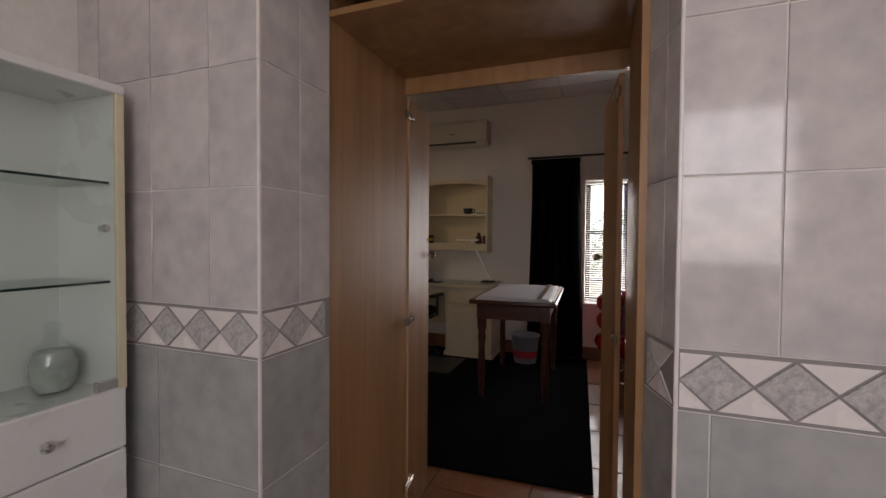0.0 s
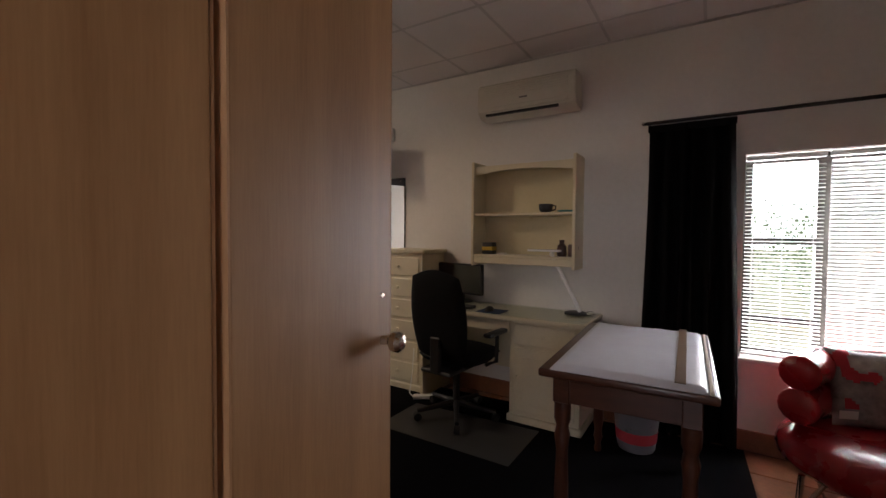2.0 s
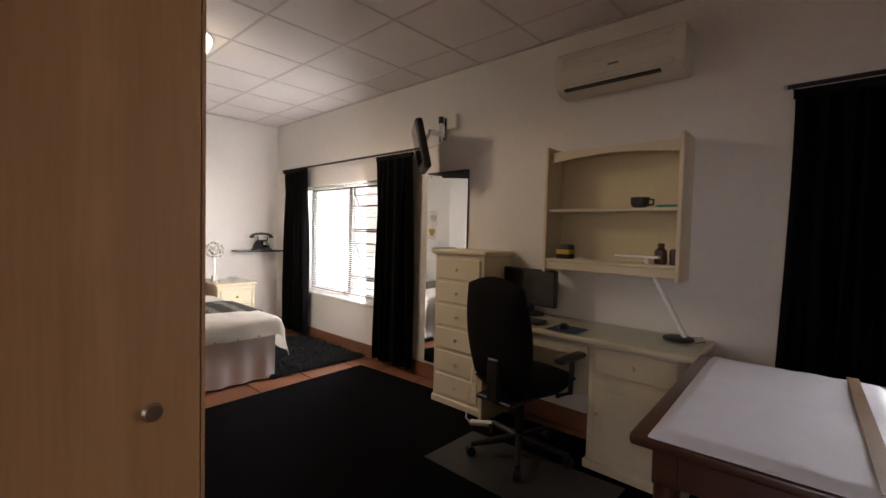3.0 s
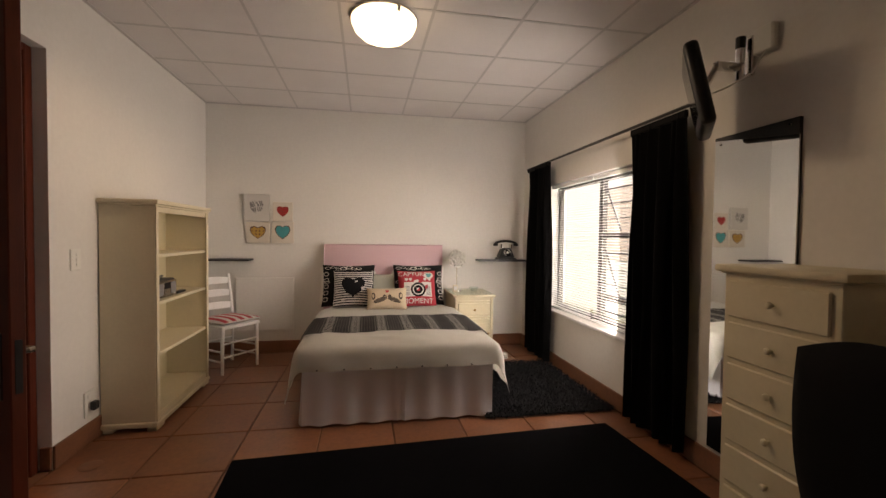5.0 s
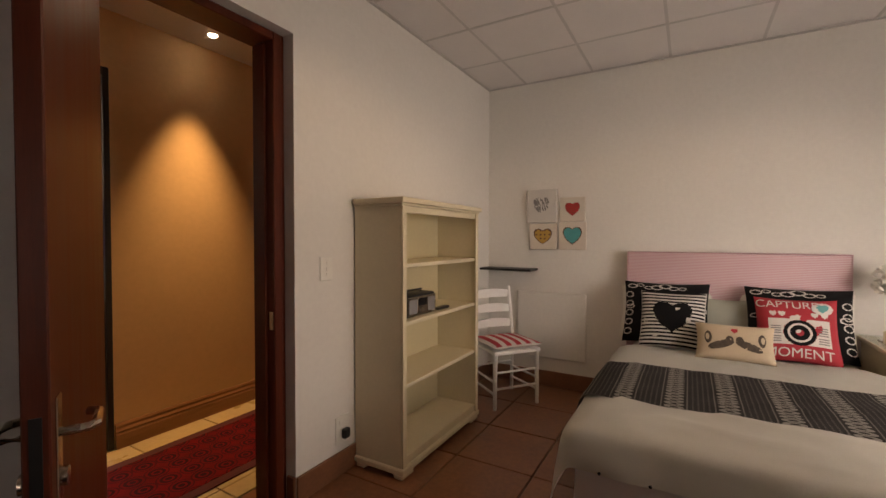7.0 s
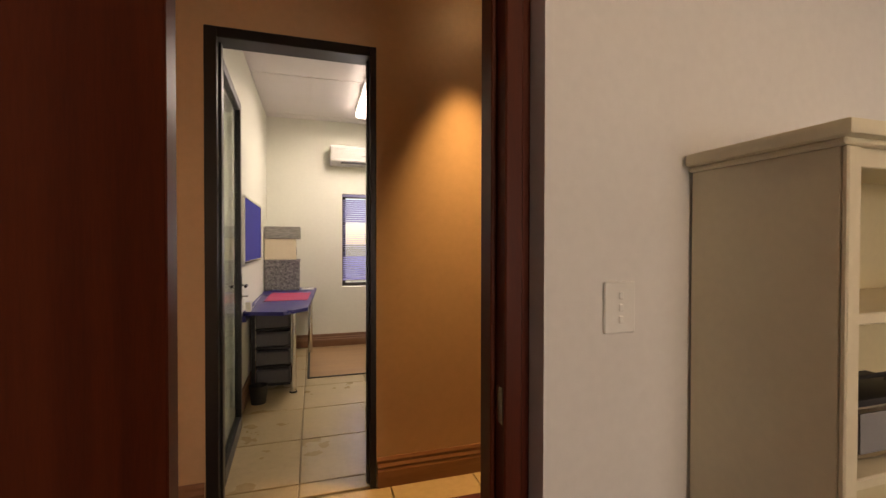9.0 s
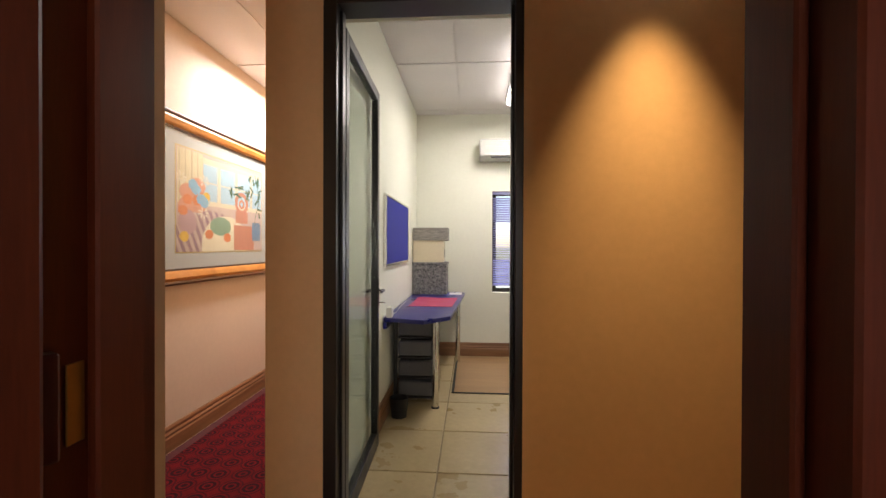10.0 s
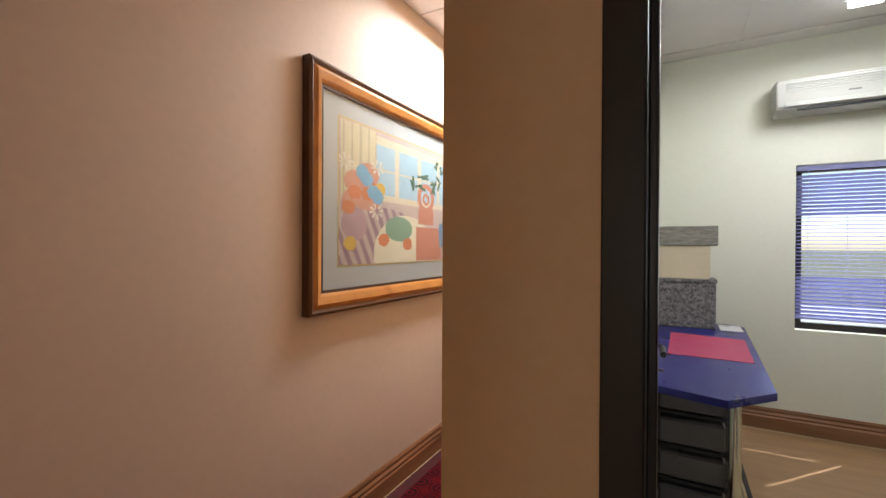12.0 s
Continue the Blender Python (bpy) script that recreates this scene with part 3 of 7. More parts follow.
curtain(-5.50, -4.95, 0.05, 1.99, 2.34, "black curtain drawn aside in the corner of the bedroom", 6, 1.1)
curtain(-3.66, -3.16, 0.05, 1.97, 2.34, "black curtain drawn aside beside the tall mirror", 6, 1.12)
curtain(-0.57, -0.10, 0.02, 1.97, 2.34, "black curtain drawn aside beside the wall shelf", 6, 1.16)
curtain(0.72, 1.22, 0.02, 1.97, 2.34, "black curtain drawn aside behind the red armchair", 6, 1.1)
for a, b in ((-5.52, -3.10), (-0.60, 1.30)):
    r = thing("curtain_rod", "thin black curtain rod on wall brackets", "curtain rod", "curtain rods")
    part("rail", rod(bm_new(), (a, 2.34, 2.0), (b, 2.34, 2.0), 0.011), M_BLACKM, r)
    for x in (a + 0.03, b - 0.03):
        part("bracket", rod(bm_new(), (x, 2.34, 2.0), (x, 2.42, 2.0), 0.008), M_BLACKM, r)
    for x in (a, b):
        part("finial", lathe(bm_new(), [(0.002, -0.012), (0.014, -0.006), (0.014, 0.006), (0.002, 0.012)], 10, pose(x, 2.34, 2.0, 0, 90, 0)), M_CHROME, r)

# ---------------------------------------------------------------- bedroom: bed
BT = 0.525
by0, by1, bxf = 0.185, 1.475, -3.915
bed = thing("bed", "double bed with pink headboard, white duvet and valance", "bed")
def ribbed(mt, color, pitch):
    """Fine woven ribs that run level across the cloth."""
    nt = mt.node_tree
    L = nt.links.new
    tc = nt.nodes.new("ShaderNodeTexCoord")
    wv = nt.nodes.new("ShaderNodeTexWave")
    wv.bands_direction = "Z"
    wv.inputs["Scale"].default_value = 0.314 / pitch
    wv.inputs["Distortion"].default_value = 0.15
    L(tc.outputs["Object"], wv.inputs["Vector"])
    bs = nt.nodes["Principled BSDF"]
    src = bs.inputs["Base Color"].links[0].from_socket
    mx = nt.nodes.new("ShaderNodeMix")
    mx.data_type = "RGBA"
    L(wv.outputs["Fac"], mx.inputs["Factor"])
    L(src, mx.inputs[6])
    mx.inputs[7].default_value = (*color, 1)
    L(mx.outputs[2], bs.inputs["Base Color"])


ribbed(M_PINK, (0.70, 0.56, 0.60), 0.011)
hb = part("headboard", bx(-5.825, 0.152, 0.25, -5.745, 1.438, 1.162, 0.012, 2), M_PINK, bed, "padded headboard in pink ribbed cloth")
part("piping", tube(bm_new(), [(-5.743, 0.158, 0.3), (-5.743, 0.158, 1.156), (-5.743, 1.432, 1.156), (-5.743, 1.432, 0.3)], 0.006), M_PINK, hb)
part("base", bx(-5.74, by0 + 0.05, 0.08, bxf - 0.05, by1 - 0.05, 0.30, 0.02), M_VALANCE, bed)
part("mattress", bx(-5.74, by0 + 0.02, 0.302, bxf - 0.03, by1 - 0.02, BT - 0.02, 0.05, 3), M_LINEN, bed)


def valance():
    """A box pleated skirt round three sides of the bed."""
    bm = bm_new()
    pts = []
    for i in range(60):
        pts.append((-5.6 + (bxf + 5.6) * i / 60, by0, 0, -1))
    for i in range(50):
        pts.append((bxf, by0 + (by1 - by0) * i / 50, 1, 0))
    for i in range(61):
        pts.append((bxf + (-5.6 - bxf) * i / 60, by1, 0, 1))
    prev = None
    for i, (x, y, nx, ny) in enumerate(pts):
        o = 0.012 * math.sin(i * 0.9) + 0.016 * noise.noise(Vector((i * 0.21, 3.1, 0)))
        pl = -0.022 if nx and abs(y - (by0 + by1) / 2) < 0.012 else 0
        cur = []
        for k in range(5):
            f = k / 4
            q = (o * f + pl * f + 0.012 * f)
            cur.append(bm.verts.new((x + nx * q, y + ny * q, 0.42 - (0.42 - 0.012) * f)))
        if prev:
            for a in range(4):
                bm.faces.new((prev[a], cur[a], cur[a + 1], prev[a + 1]))
        prev = cur
    return bm


part("valance", valance(), M_VALANCE, bed, "white gathered valance")


def drape(x0, x1, y0, y1, hx, hy0, hy1, top, n, m, lift=0.0, seed=0.0, flare=0.22):
    """A cloth that lies on the bed and hangs over its foot by hx and its sides by hy0, hy1."""
    bm = bm_new()
    g = []
    for i in range(n + 1):
        row = []
        for j in range(m + 1):
            a = x0 + (x1 + hx - x0) * i / n
            b = (y0 - hy0) + (y1 + hy1 - y0 + hy0) * j / m
            ox = max(a - x1, 0)
            oy = b - y1 if b > y1 else (b - y0 if b < y0 else 0)
            o = math.hypot(ox, oy)
            cx, cy = min(a, x1), min(max(b, y0), y1)
            if o > 0:
                dx, dy = ox / o, oy / o
                r = 0.05
                if o < r * 1.4:
                    out, down = r * math.sin(o / r), r * (1 - math.cos(o / r))
                else:
                    out, down = r * math.sin(1.4) + (o - 1.4 * r) * flare, r * (1 - math.cos(1.4)) + (o - 1.4 * r) * (1 - flare * 0.2)
                fold = 0.034 * noise.noise(Vector((a * 4.5 + seed, b * 4.5, 0))) * min(o * 6, 1)
                p = Vector((cx + dx * (out + fold), cy + dy * (out + fold), top - down))
            else:
                e = min(x1 - a, b - y0, y1 - b, 0.12) / 0.12
                crease = (1 - abs(noise.noise(Vector((a * 3.1 + b * 1.7, b * 2.3 - a, seed + 4))))) ** 8
                p = Vector((cx, cy, top + 0.012 * e + 0.014 * noise.noise(Vector((a * 2.6 + seed, b * 2.6, 1))) + 0.005 * noise.noise(Vector((a * 9, b * 9, seed))) + 0.007 * crease * e))
            p.z += lift
            if lift:
                p.x += lift * (ox / o if o else 0)
                p.y += lift * (oy / o if o else 0)
            row.append(bm.verts.new(p))
        g.append(row)
    for a, b in zip(g, g[1:]):
        for j in range(m):
            bm.faces.new((a[j], b[j], b[j + 1], a[j + 1]))
    bmesh.ops.solidify(bm, geom=bm.faces[:], thickness=0.006)
    return bm


duvet = single("duvet", drape(-5.35, bxf - 0.02, by0, by1, 0.18, 0.36, 0.36, BT, 72, 84), M_LINEN, "white cotton duvet hanging over the sides of the bed", "duvet", smooth=60)
for k in range(7):
    y = by0 + 0.1 + k * 0.17
    part("button", lathe(bm_new(), [(0.0, -0.001), (0.006, 0.0), (0.006, 0.003), (0.0, 0.004)], 8, pose(bxf + 0.062, y, BT - 0.135, 0, 78, 0)), M_BLACK, duvet, "small dark button")


def runner_material():
    """Charcoal weave: columns of pale linked figures between fine broken stripes."""
    mt = material("patterned_runner_weave", (0.050, 0.046, 0.046), 0.9, var=0.3, scale=10, grain=300, bump=0.3)
    nt = mt.node_tree
    L = nt.links.new

    def math_(op, a, b=None):
        n = nt.nodes.new("ShaderNodeMath")
        n.operation = op
        for k, v in enumerate((a, b)):
            if v is None:
                continue
            if isinstance(v, (int, float)):
                n.inputs[k].default_value = v
            else:
                L(v, n.inputs[k])
        return n.outputs[0]
    tc = nt.nodes.new("ShaderNodeTexCoord")
    sp = nt.nodes.new("ShaderNodeSeparateXYZ")
    L(tc.outputs["Object"], sp.inputs[0])
    x, y = sp.outputs[0], sp.outputs[1]

    def cell(v, size):
        return math_("SUBTRACT", math_("FRACT", math_("DIVIDE", v, size)), 0.5)
    u = cell(y, 0.205)
    d = math_("POWER", math_("ADD", math_("POWER", math_("MULTIPLY", u, 5.2), 2.0), math_("POWER", math_("MULTIPLY", cell(x, 0.034), 2.1), 2.0)), 0.5)
    chain = math_("MULTIPLY", math_("LESS_THAN", d, 0.98), math_("GREATER_THAN", d, 0.42))
    edge = math_("LESS_THAN", math_("ABSOLUTE", math_("SUBTRACT", math_("ABSOLUTE", u), 0.245)), 0.014)
    dash = math_("MULTIPLY", math_("GREATER_THAN", math_("ABSOLUTE", cell(x, 0.016)), 0.2), math_("LESS_THAN", math_("ABSOLUTE", cell(y, 0.0205)), 0.17))
    far = math_("GREATER_THAN", math_("ABSOLUTE", u), 0.27)
    fine = math_("MULTIPLY", math_("MULTIPLY", dash, far), 0.28)
    pale = math_("MAXIMUM", math_("MAXIMUM", chain, math_("MULTIPLY", edge, 0.5)), fine)
    mx = nt.nodes.new("ShaderNodeMix")
    mx.data_type = "RGBA"
    bs = nt.nodes["Principled BSDF"]
    src = bs.inputs["Base Color"].links[0].from_socket
    L(pale, mx.inputs["Factor"])
    L(src, mx.inputs[6])
    mx.inputs[7].default_value = (0.40, 0.38, 0.35, 1)
    L(mx.outputs[2], bs.inputs["Base Color"])
    return mt


single("bed_runner", drape(-4.89, -4.25, by0, by1, 0.0, 0.17, 0.17, BT, 14, 60, lift=0.009), runner_material(), "charcoal patterned woven runner across the bed", "bed runner", smooth=60)

M_BLACKC = material("black_cotton", (0.007, 0.007, 0.008), 0.9, var=0.2, scale=6, grain=250, bump=0.3, spec=0.2)
M_WHITEC = material("off_white_print", (0.62, 0.58, 0.55), 0.85, var=0.06, scale=6, grain=250, bump=0.2)
M_REDC = material("red_print", (0.42, 0.03, 0.045), 0.85, var=0.08, scale=6, grain=250, bump=0.2)
M_TEAL = material("teal_print", (0.10, 0.34, 0.34), 0.8, var=0.08, scale=6, grain=100, bump=0.2)
M_BEIGEC = material("natural_linen", (0.52, 0.42, 0.30), 0.9, var=0.1, scale=6, grain=250, bump=0.4)
M_GREYC = material("grey_print", (0.22, 0.21, 0.21), 0.85, var=0.08, scale=6, grain=200, bump=0.2)
M_GREENC = material("grey_green_cotton", (0.38, 0.40, 0.34), 0.85, var=0.08, scale=4, grain=250, bump=0.3)


def cushion(name, label, cy, w, h, d, cx, base, lean, mat_, yaw=0, group="bed cushions"):
    """A cushion that stands on the bed and leans back; local x runs along the bed's width, y up."""
    m = pose(cx, cy, base, 0, 0, yaw) @ pose(0, 0, 0, 90 - lean, 0, 90) @ pose(0, h / 2 * 0.97, 0)
    c = thing(name, label, "cushion", group)
    part("cover", cushion_mesh(m, w, h, d), mat_, c, smooth=70)
    return c, m, cushion_surf(m, w, h, d)


for cy in (0.42, 1.15):
    cushion("pillow", "white cotton pillow against the headboard", cy, 0.62, 0.40, 0.12, -5.66, BT + 0.01, 18, M_LINEN, group="white pillows")
cushion("pillow", "grey green pillow between the printed cushions", 0.80, 0.40, 0.34, 0.11, -5.58, BT + 0.01, 20, M_GREENC, group="white pillows")
for cy in (0.42, 1.15):
    c, m, f = cushion("cushion", "black cushion printed with pale looped outlines", cy, 0.54, 0.45, 0.13, -5.50, BT + 0.01, 22, M_BLACKC)
    for k in range(9):
        bm = bm_new()
        u, v = (-0.8 + 0.2 * k, 0.80 + 0.05 * math.sin(k * 2)) if k < 7 else (-0.86 if k == 7 else 0.86, 0.1)
        rr = 0.12 + 0.03 * math.sin(k * 5)
        clipped(bm, f, lambda a, b, u=u, v=v, rr=rr: 0.76 < math.hypot((a - u) / rr, (b - v) / rr * 1.7) < 1.05, 16, 0.002, (u - rr, min(u + rr, 0.98), v - rr, min(v + rr, 0.97)))
        part("loop_print", bm, M_WHITEC, c)
    for k in range(5):
        bm = bm_new()
        u, v = (0.88 if cy > 1 else -0.88), -0.7 + 0.3 * k
        clipped(bm, f, lambda a, b, u=u, v=v: 0.76 < math.hypot((a - u) / 0.1, (b - v) / 0.1) < 1.05, 12, 0.002, (max(u - 0.1, -0.99), min(u + 0.1, 0.99), v - 0.1, v + 0.1))
        part("loop_print", bm, M_WHITEC, c)

c, m, f = cushion("cushion", "striped cushion with a large black heart", 0.47, 0.40, 0.40, 0.13, -5.38, BT + 0.012, 26, M_WHITEC)
bm = bm_new()
for k in range(16):
    v = -0.97 + k * 0.125
    clipped(bm, f, lambda a, b: not heart(a, b, 0.78), 40, 0.0015, (-0.97, 0.97, v, v + 0.06))
part("stripes", bm, M_BLACKC, c)
part("heart", clipped(bm_new(), f, lambda a, b: heart(a, b, 0.78), 56, 0.002), M_BLACKC, c)

c, m, f = cushion("cushion", "red cushion printed with a camera and lettering", 1.12, 0.40, 0.40, 0.12, -5.38, BT + 0.012, 26, M_REDC)
cam_body = lambda a, b: abs(a - 0.02) < 0.74 and abs(b + 0.12) < 0.40
lens = lambda a, b, r: math.hypot(a - 0.03, b + 0.16) < r
part("camera_outline", clipped(bm_new(), f, lambda a, b: (cam_body(a, b) or (abs(a) < 0.2 and 0.2 < b < 0.42 - abs(a) * 0.4)) and not lens(a, b, 0.40), 52, 0.0014), M_WHITEC, c)
part("camera_grip", clipped(bm_new(), f, lambda a, b: 0.46 < abs(a - 0.02) < 0.70 and -0.46 < b < 0.08 and int((b + 1) * 30) % 2 == 0, 56, 0.002), M_GREYC, c)
part("lens_ring", clipped(bm_new(), f, lambda a, b: (0.30 < math.hypot(a - 0.03, b + 0.16) < 0.40) or (0.10 < math.hypot(a - 0.03, b + 0.16) < 0.24), 60, 0.002, (-0.4, 0.46, -0.58, 0.28)), M_BLACKC, c)
part("lens_glass", clipped(bm_new(), f, lambda a, b: 0.24 < math.hypot(a - 0.03, b + 0.16) < 0.30 or math.hypot(a + 0.02, b + 0.10) < 0.08, 60, 0.002, (-0.4, 0.46, -0.58, 0.28)), M_WHITEC, c)
part("speech_bubble", clipped(bm_new(), f, lambda a, b: math.hypot((a - 0.62) / 0.26, (b - 0.66) / 0.2) < 1, 30, 0.002, (0.3, 0.95, 0.4, 0.92)), M_WHITEC, c)
part("bubble_fill", clipped(bm_new(), f, lambda a, b: heart(a, b, 0.2, 0.62, 0.66), 30, 0.003, (0.3, 0.95, 0.4, 0.92)), M_TEAL, c)
for q in (-0.6, -0.38, 0.42, 0.66):
    part("small_heart", clipped(bm_new(), f, lambda a, b, q=q: heart(a, b, 0.12, q, 0.42), 20, 0.002, (q - 0.15, q + 0.15, 0.25, 0.6)), M_WHITEC, c)
part("lettering", words("CAPTURE", 0.075, pose(-0.05, 0.155, 0), f, 0.42, 0.42), M_WHITEC, c)
part("lettering", words("MOMENT", 0.08, pose(0.0, -0.165, 0), f, 0.42, 0.42), M_WHITEC, c)

c, m, f = cushion("cushion", "small natural linen cushion printed with two facing animals", 0.80, 0.40, 0.23, 0.10, -5.22, BT + 0.015, 30, M_BEIGEC)
part("heart", clipped(bm_new(), f, lambda a, b: heart(a, b, 0.13, 0.0, 0.5) if False else (heart(a * 1.75, b, 0.2, 0.0, 0.52)), 40, 0.002, (-0.2, 0.2, 0.2, 0.85)), M_REDC, c)
bm = bm_new()
for sgn in (-1, 1):
    clipped(bm, f, lambda a, b, s=sgn: math.hypot((a - s * 0.36) / 0.34, (b + 0.28 + 0.5 * (abs(a) - 0.36)) / 0.22) < 1 and noise.noise(Vector((a * 9, b * 9, 2))) > -0.42, 44, 0.0018, (min(sgn * 0.02, sgn * 0.8), max(sgn * 0.02, sgn * 0.8), -0.85, 0.3))
    clipped(bm, f, lambda a, b, s=sgn: math.hypot((a - s * 0.70) / 0.10, (b - 0.10) / 0.34) < 1 and math.hypot((a - s * 0.72) / 0.05, (b - 0.12) / 0.18) > 1, 30, 0.0018, (min(sgn * 0.55, sgn * 0.85), max(sgn * 0.55, sgn * 0.85), -0.4, 0.5))
    clipped(bm, f, lambda a, b, s=sgn: math.hypot((a - s * 0.13) / 0.10, (b - 0.02) / 0.2) < 1 and noise.noise(Vector((a * 14, b * 9, 5))) > -0.4, 30, 0.0018, (min(0, sgn * 0.3), max(0, sgn * 0.3), -0.3, 0.4))
part("animal_print", bm, material("dark_brown_ink", (0.085, 0.065, 0.05), 0.9, var=0.4, scale=40, grain=120, bump=0.2), c)

# ---------------------------------------------------------------- bedroom: west wall
def canvas(label, y0, y1, z0, z1, t, face, art):
    c = thing("canvas_picture", label, "picture", "heart pictures")
    part("canvas", bx(WX0 + 0.001, y0, z0, WX0 + t, y1, z1, 0.003), face, c)
    m = pose(WX0 + t, (y0 + y1) / 2, (z0 + z1) / 2, 90, 0, 90)
    f = flat(m, y1 - y0, z1 - z0)
    for nm, mt_, fn, lift in art:
        part(nm, clipped(bm_new(), f, fn, 48, lift), mt_, c)
    return c


M_CANVAS = material("pale_canvas", (0.66, 0.60, 0.52), 0.8, var=0.06, scale=8, grain=200, bump=0.2)
M_CANVASG = material("grey_white_canvas", (0.60, 0.58, 0.55), 0.8, var=0.06, scale=8, grain=200, bump=0.2)
M_HRED = material("red_heart_paint", (0.40, 0.03, 0.03), 0.7, var=0.1, scale=30)
M_HYEL = material("mustard_heart_paint", (0.48, 0.28, 0.06), 0.7, var=0.1, scale=30)
M_HTEAL = material("teal_heart_paint", (0.06, 0.33, 0.34), 0.7, var=0.1, scale=30)
M_HBRN = material("brown_outline_paint", (0.12, 0.06, 0.035), 0.7, var=0.1, scale=30)
canvas("square canvas with a grey feathered heart", -0.655, -0.405, 1.395, 1.675, 0.045, M_CANVASG,
       [("feather_heart", M_GREYC, lambda a, b: heart(a, b, 0.72) and abs(noise.noise(Vector((a * 7 + b * 2, b * 2.2, 1)))) > 0.13 and not (abs(a) < 0.05 and b < 0.3), 0.001)])
canvas("small canvas with a red knotted heart", -0.375, -0.175, 1.40, 1.60, 0.025, M_CANVAS,
       [("heart", M_HRED, lambda a, b: heart(a, b, 0.78), 0.001), ("heart_lines", M_HBRN, lambda a, b: heart(a, b, 0.74) and abs(math.sin(b * 13 + math.sin(a * 9))) < 0.22, 0.002)])
canvas("canvas with a spotted mustard heart", -0.640, -0.405, 1.165, 1.385, 0.025, M_CANVAS,
       [("outline", M_HBRN, lambda a, b: heart(a, b, 0.86), 0.001), ("heart", M_HYEL, lambda a, b: heart(a, b, 0.76) and math.hypot((a * 3.1) % 1 - 0.5, (b * 3.1) % 1 - 0.5) > 0.2, 0.002)])
canvas("canvas with a teal heart", -0.385, -0.165, 1.165, 1.395, 0.025, M_CANVAS,
       [("outline", M_HBRN, lambda a, b: heart(a, b, 0.9), 0.001), ("heart", M_HTEAL, lambda a, b: heart(a, b, 0.8), 0.002)])

for a, b in ((-1.03, -0.57), (1.84, 2.41)):
    s = thing("wall_shelf", "thin black floating shelf on the white wall", "shelf", "black wall shelves")
    part("board", bx(WX0 + 0.001, a, 0.985, WX0 + 0.20, b, 1.003, 0.002), M_BLACK, s)
    part("edge_strip", bx(WX0 + 0.2005, a, 0.986, WX0 + 0.203, b, 1.002), M_BLACKM, s)

heater = thing("panel_heater", "slim white wall panel heater near the floor", "heater")
part("panel", bx(WX0 + 0.012, -0.74, 0.24, WX0 + 0.028, -0.16, 0.80, 0.004), M_PLASTER, heater)
for y in (-0.65, -0.25):
    part("bracket", bx(WX0 + 0.001, y - 0.02, 0.4, WX0 + 0.012, y + 0.02, 0.6), M_WHITE, heater)

# telephone
ph = thing("telephone", "old black rotary telephone on the wall shelf", "telephone", m=pose(WX0 + 0.10, 2.17, 1.0045, 0, 0, 90) @ Matrix.Scale(1.0, 4))
b0 = outline(bm_new(), [(-0.10, -0.085), (0.10, -0.085), (0.10, 0.085), (-0.10, 0.085)], 0, 0.02, None, 0.006)
part("base", b0, M_BLACK, ph)
bm = bm_new()
bmesh.ops.create_cone(bm, cap_ends=True, segments=4, radius1=0.125, radius2=0.07, depth=0.11, matrix=pose(0, 0.01, 0.075, 0, 0, 45))
bmesh.ops.bevel(bm, geom=bm.edges[:], offset=0.012, segments=2, affect="EDGES")
part("body", bm, M_BLACK, ph)
dial = part("dial", lathe(bm_new(), [(0.0, 0), (0.045, 0), (0.045, 0.008), (0.018, 0.012), (0.0, 0.012)], 20, pose(0, -0.062, 0.075, 62, 0, 0)), M_CHROME, ph, "round chrome dial")
part("dial_hub", lathe(bm_new(), [(0.0, 0.012), (0.016, 0.0125), (0.0, 0.014)], 12, pose(0, -0.062, 0.075, 62, 0, 0)), M_WHITEP, dial)
for x in (-0.06, 0.06):
    part("cradle", bx(x - 0.008, -0.03, 0.12, x + 0.008, 0.04, 0.175, 0.004), M_CHROME, ph)
part("handset", tube(bm_new(), [(-0.12, 0.0, 0.165), (-0.115, 0.0, 0.19), (-0.06, 0.0, 0.205), (0, 0, 0.21), (0.06, 0.0, 0.205), (0.115, 0.0, 0.19), (0.12, 0.0, 0.165)], 0.014), M_BLACK, ph)
for x in (-0.12, 0.12):
    part("earpiece", lathe(bm_new(), [(0.012, 0.025), (0.027, 0.012), (0.029, -0.01), (0.0, -0.012)], 14, pose(x, 0, 0.165)), M_BLACK, ph)

# bedside table
def knob(m, r=0.013):
    return lathe(bm_new(), [(0.006, 0), (0.005, 0.008), (r, 0.014), (r * 1.05, 0.02), (r * 0.7, 0.027), (0.0, 0.029)], 14, m)


ns = thing("bedside_table", "cream painted bedside table with drawer and cupboard door", "bedside table", m=Matrix.Diagonal((1, 1, 0.965, 1)))
x0, x1, y0, y1 = WX0 + 0.02, -5.30, 1.495, 1.90
part("body", bx(x0, y0, 0.05, x1 - 0.03, y1, 0.655, 0.003), M_CREAM, ns)
for a, b in ((y0, y0 + 0.03), (y1 - 0.03, y1)):
    part("face_stile", bx(x1 - 0.0298, a, 0.05, x1, b, 0.655, 0.003), M_CREAM, ns)
for z in (0.05, 0.43, 0.60):
    part("face_rail", bx(x1 - 0.0298, y0 + 0.0302, z, x1 - 0.002, y1 - 0.0302, z + 0.022, 0.002), M_CREAM, ns)
part("plinth", bx(x0, y0 + 0.01, 0, x1 - 0.02, y1 - 0.01, 0.0498), M_CREAM, ns)
part("top", bx(x0 - 0.005, y0 - 0.02, 0.6552, x1 + 0.02, y1 + 0.02, 0.685, 0.008, 2), M_CREAM, ns)
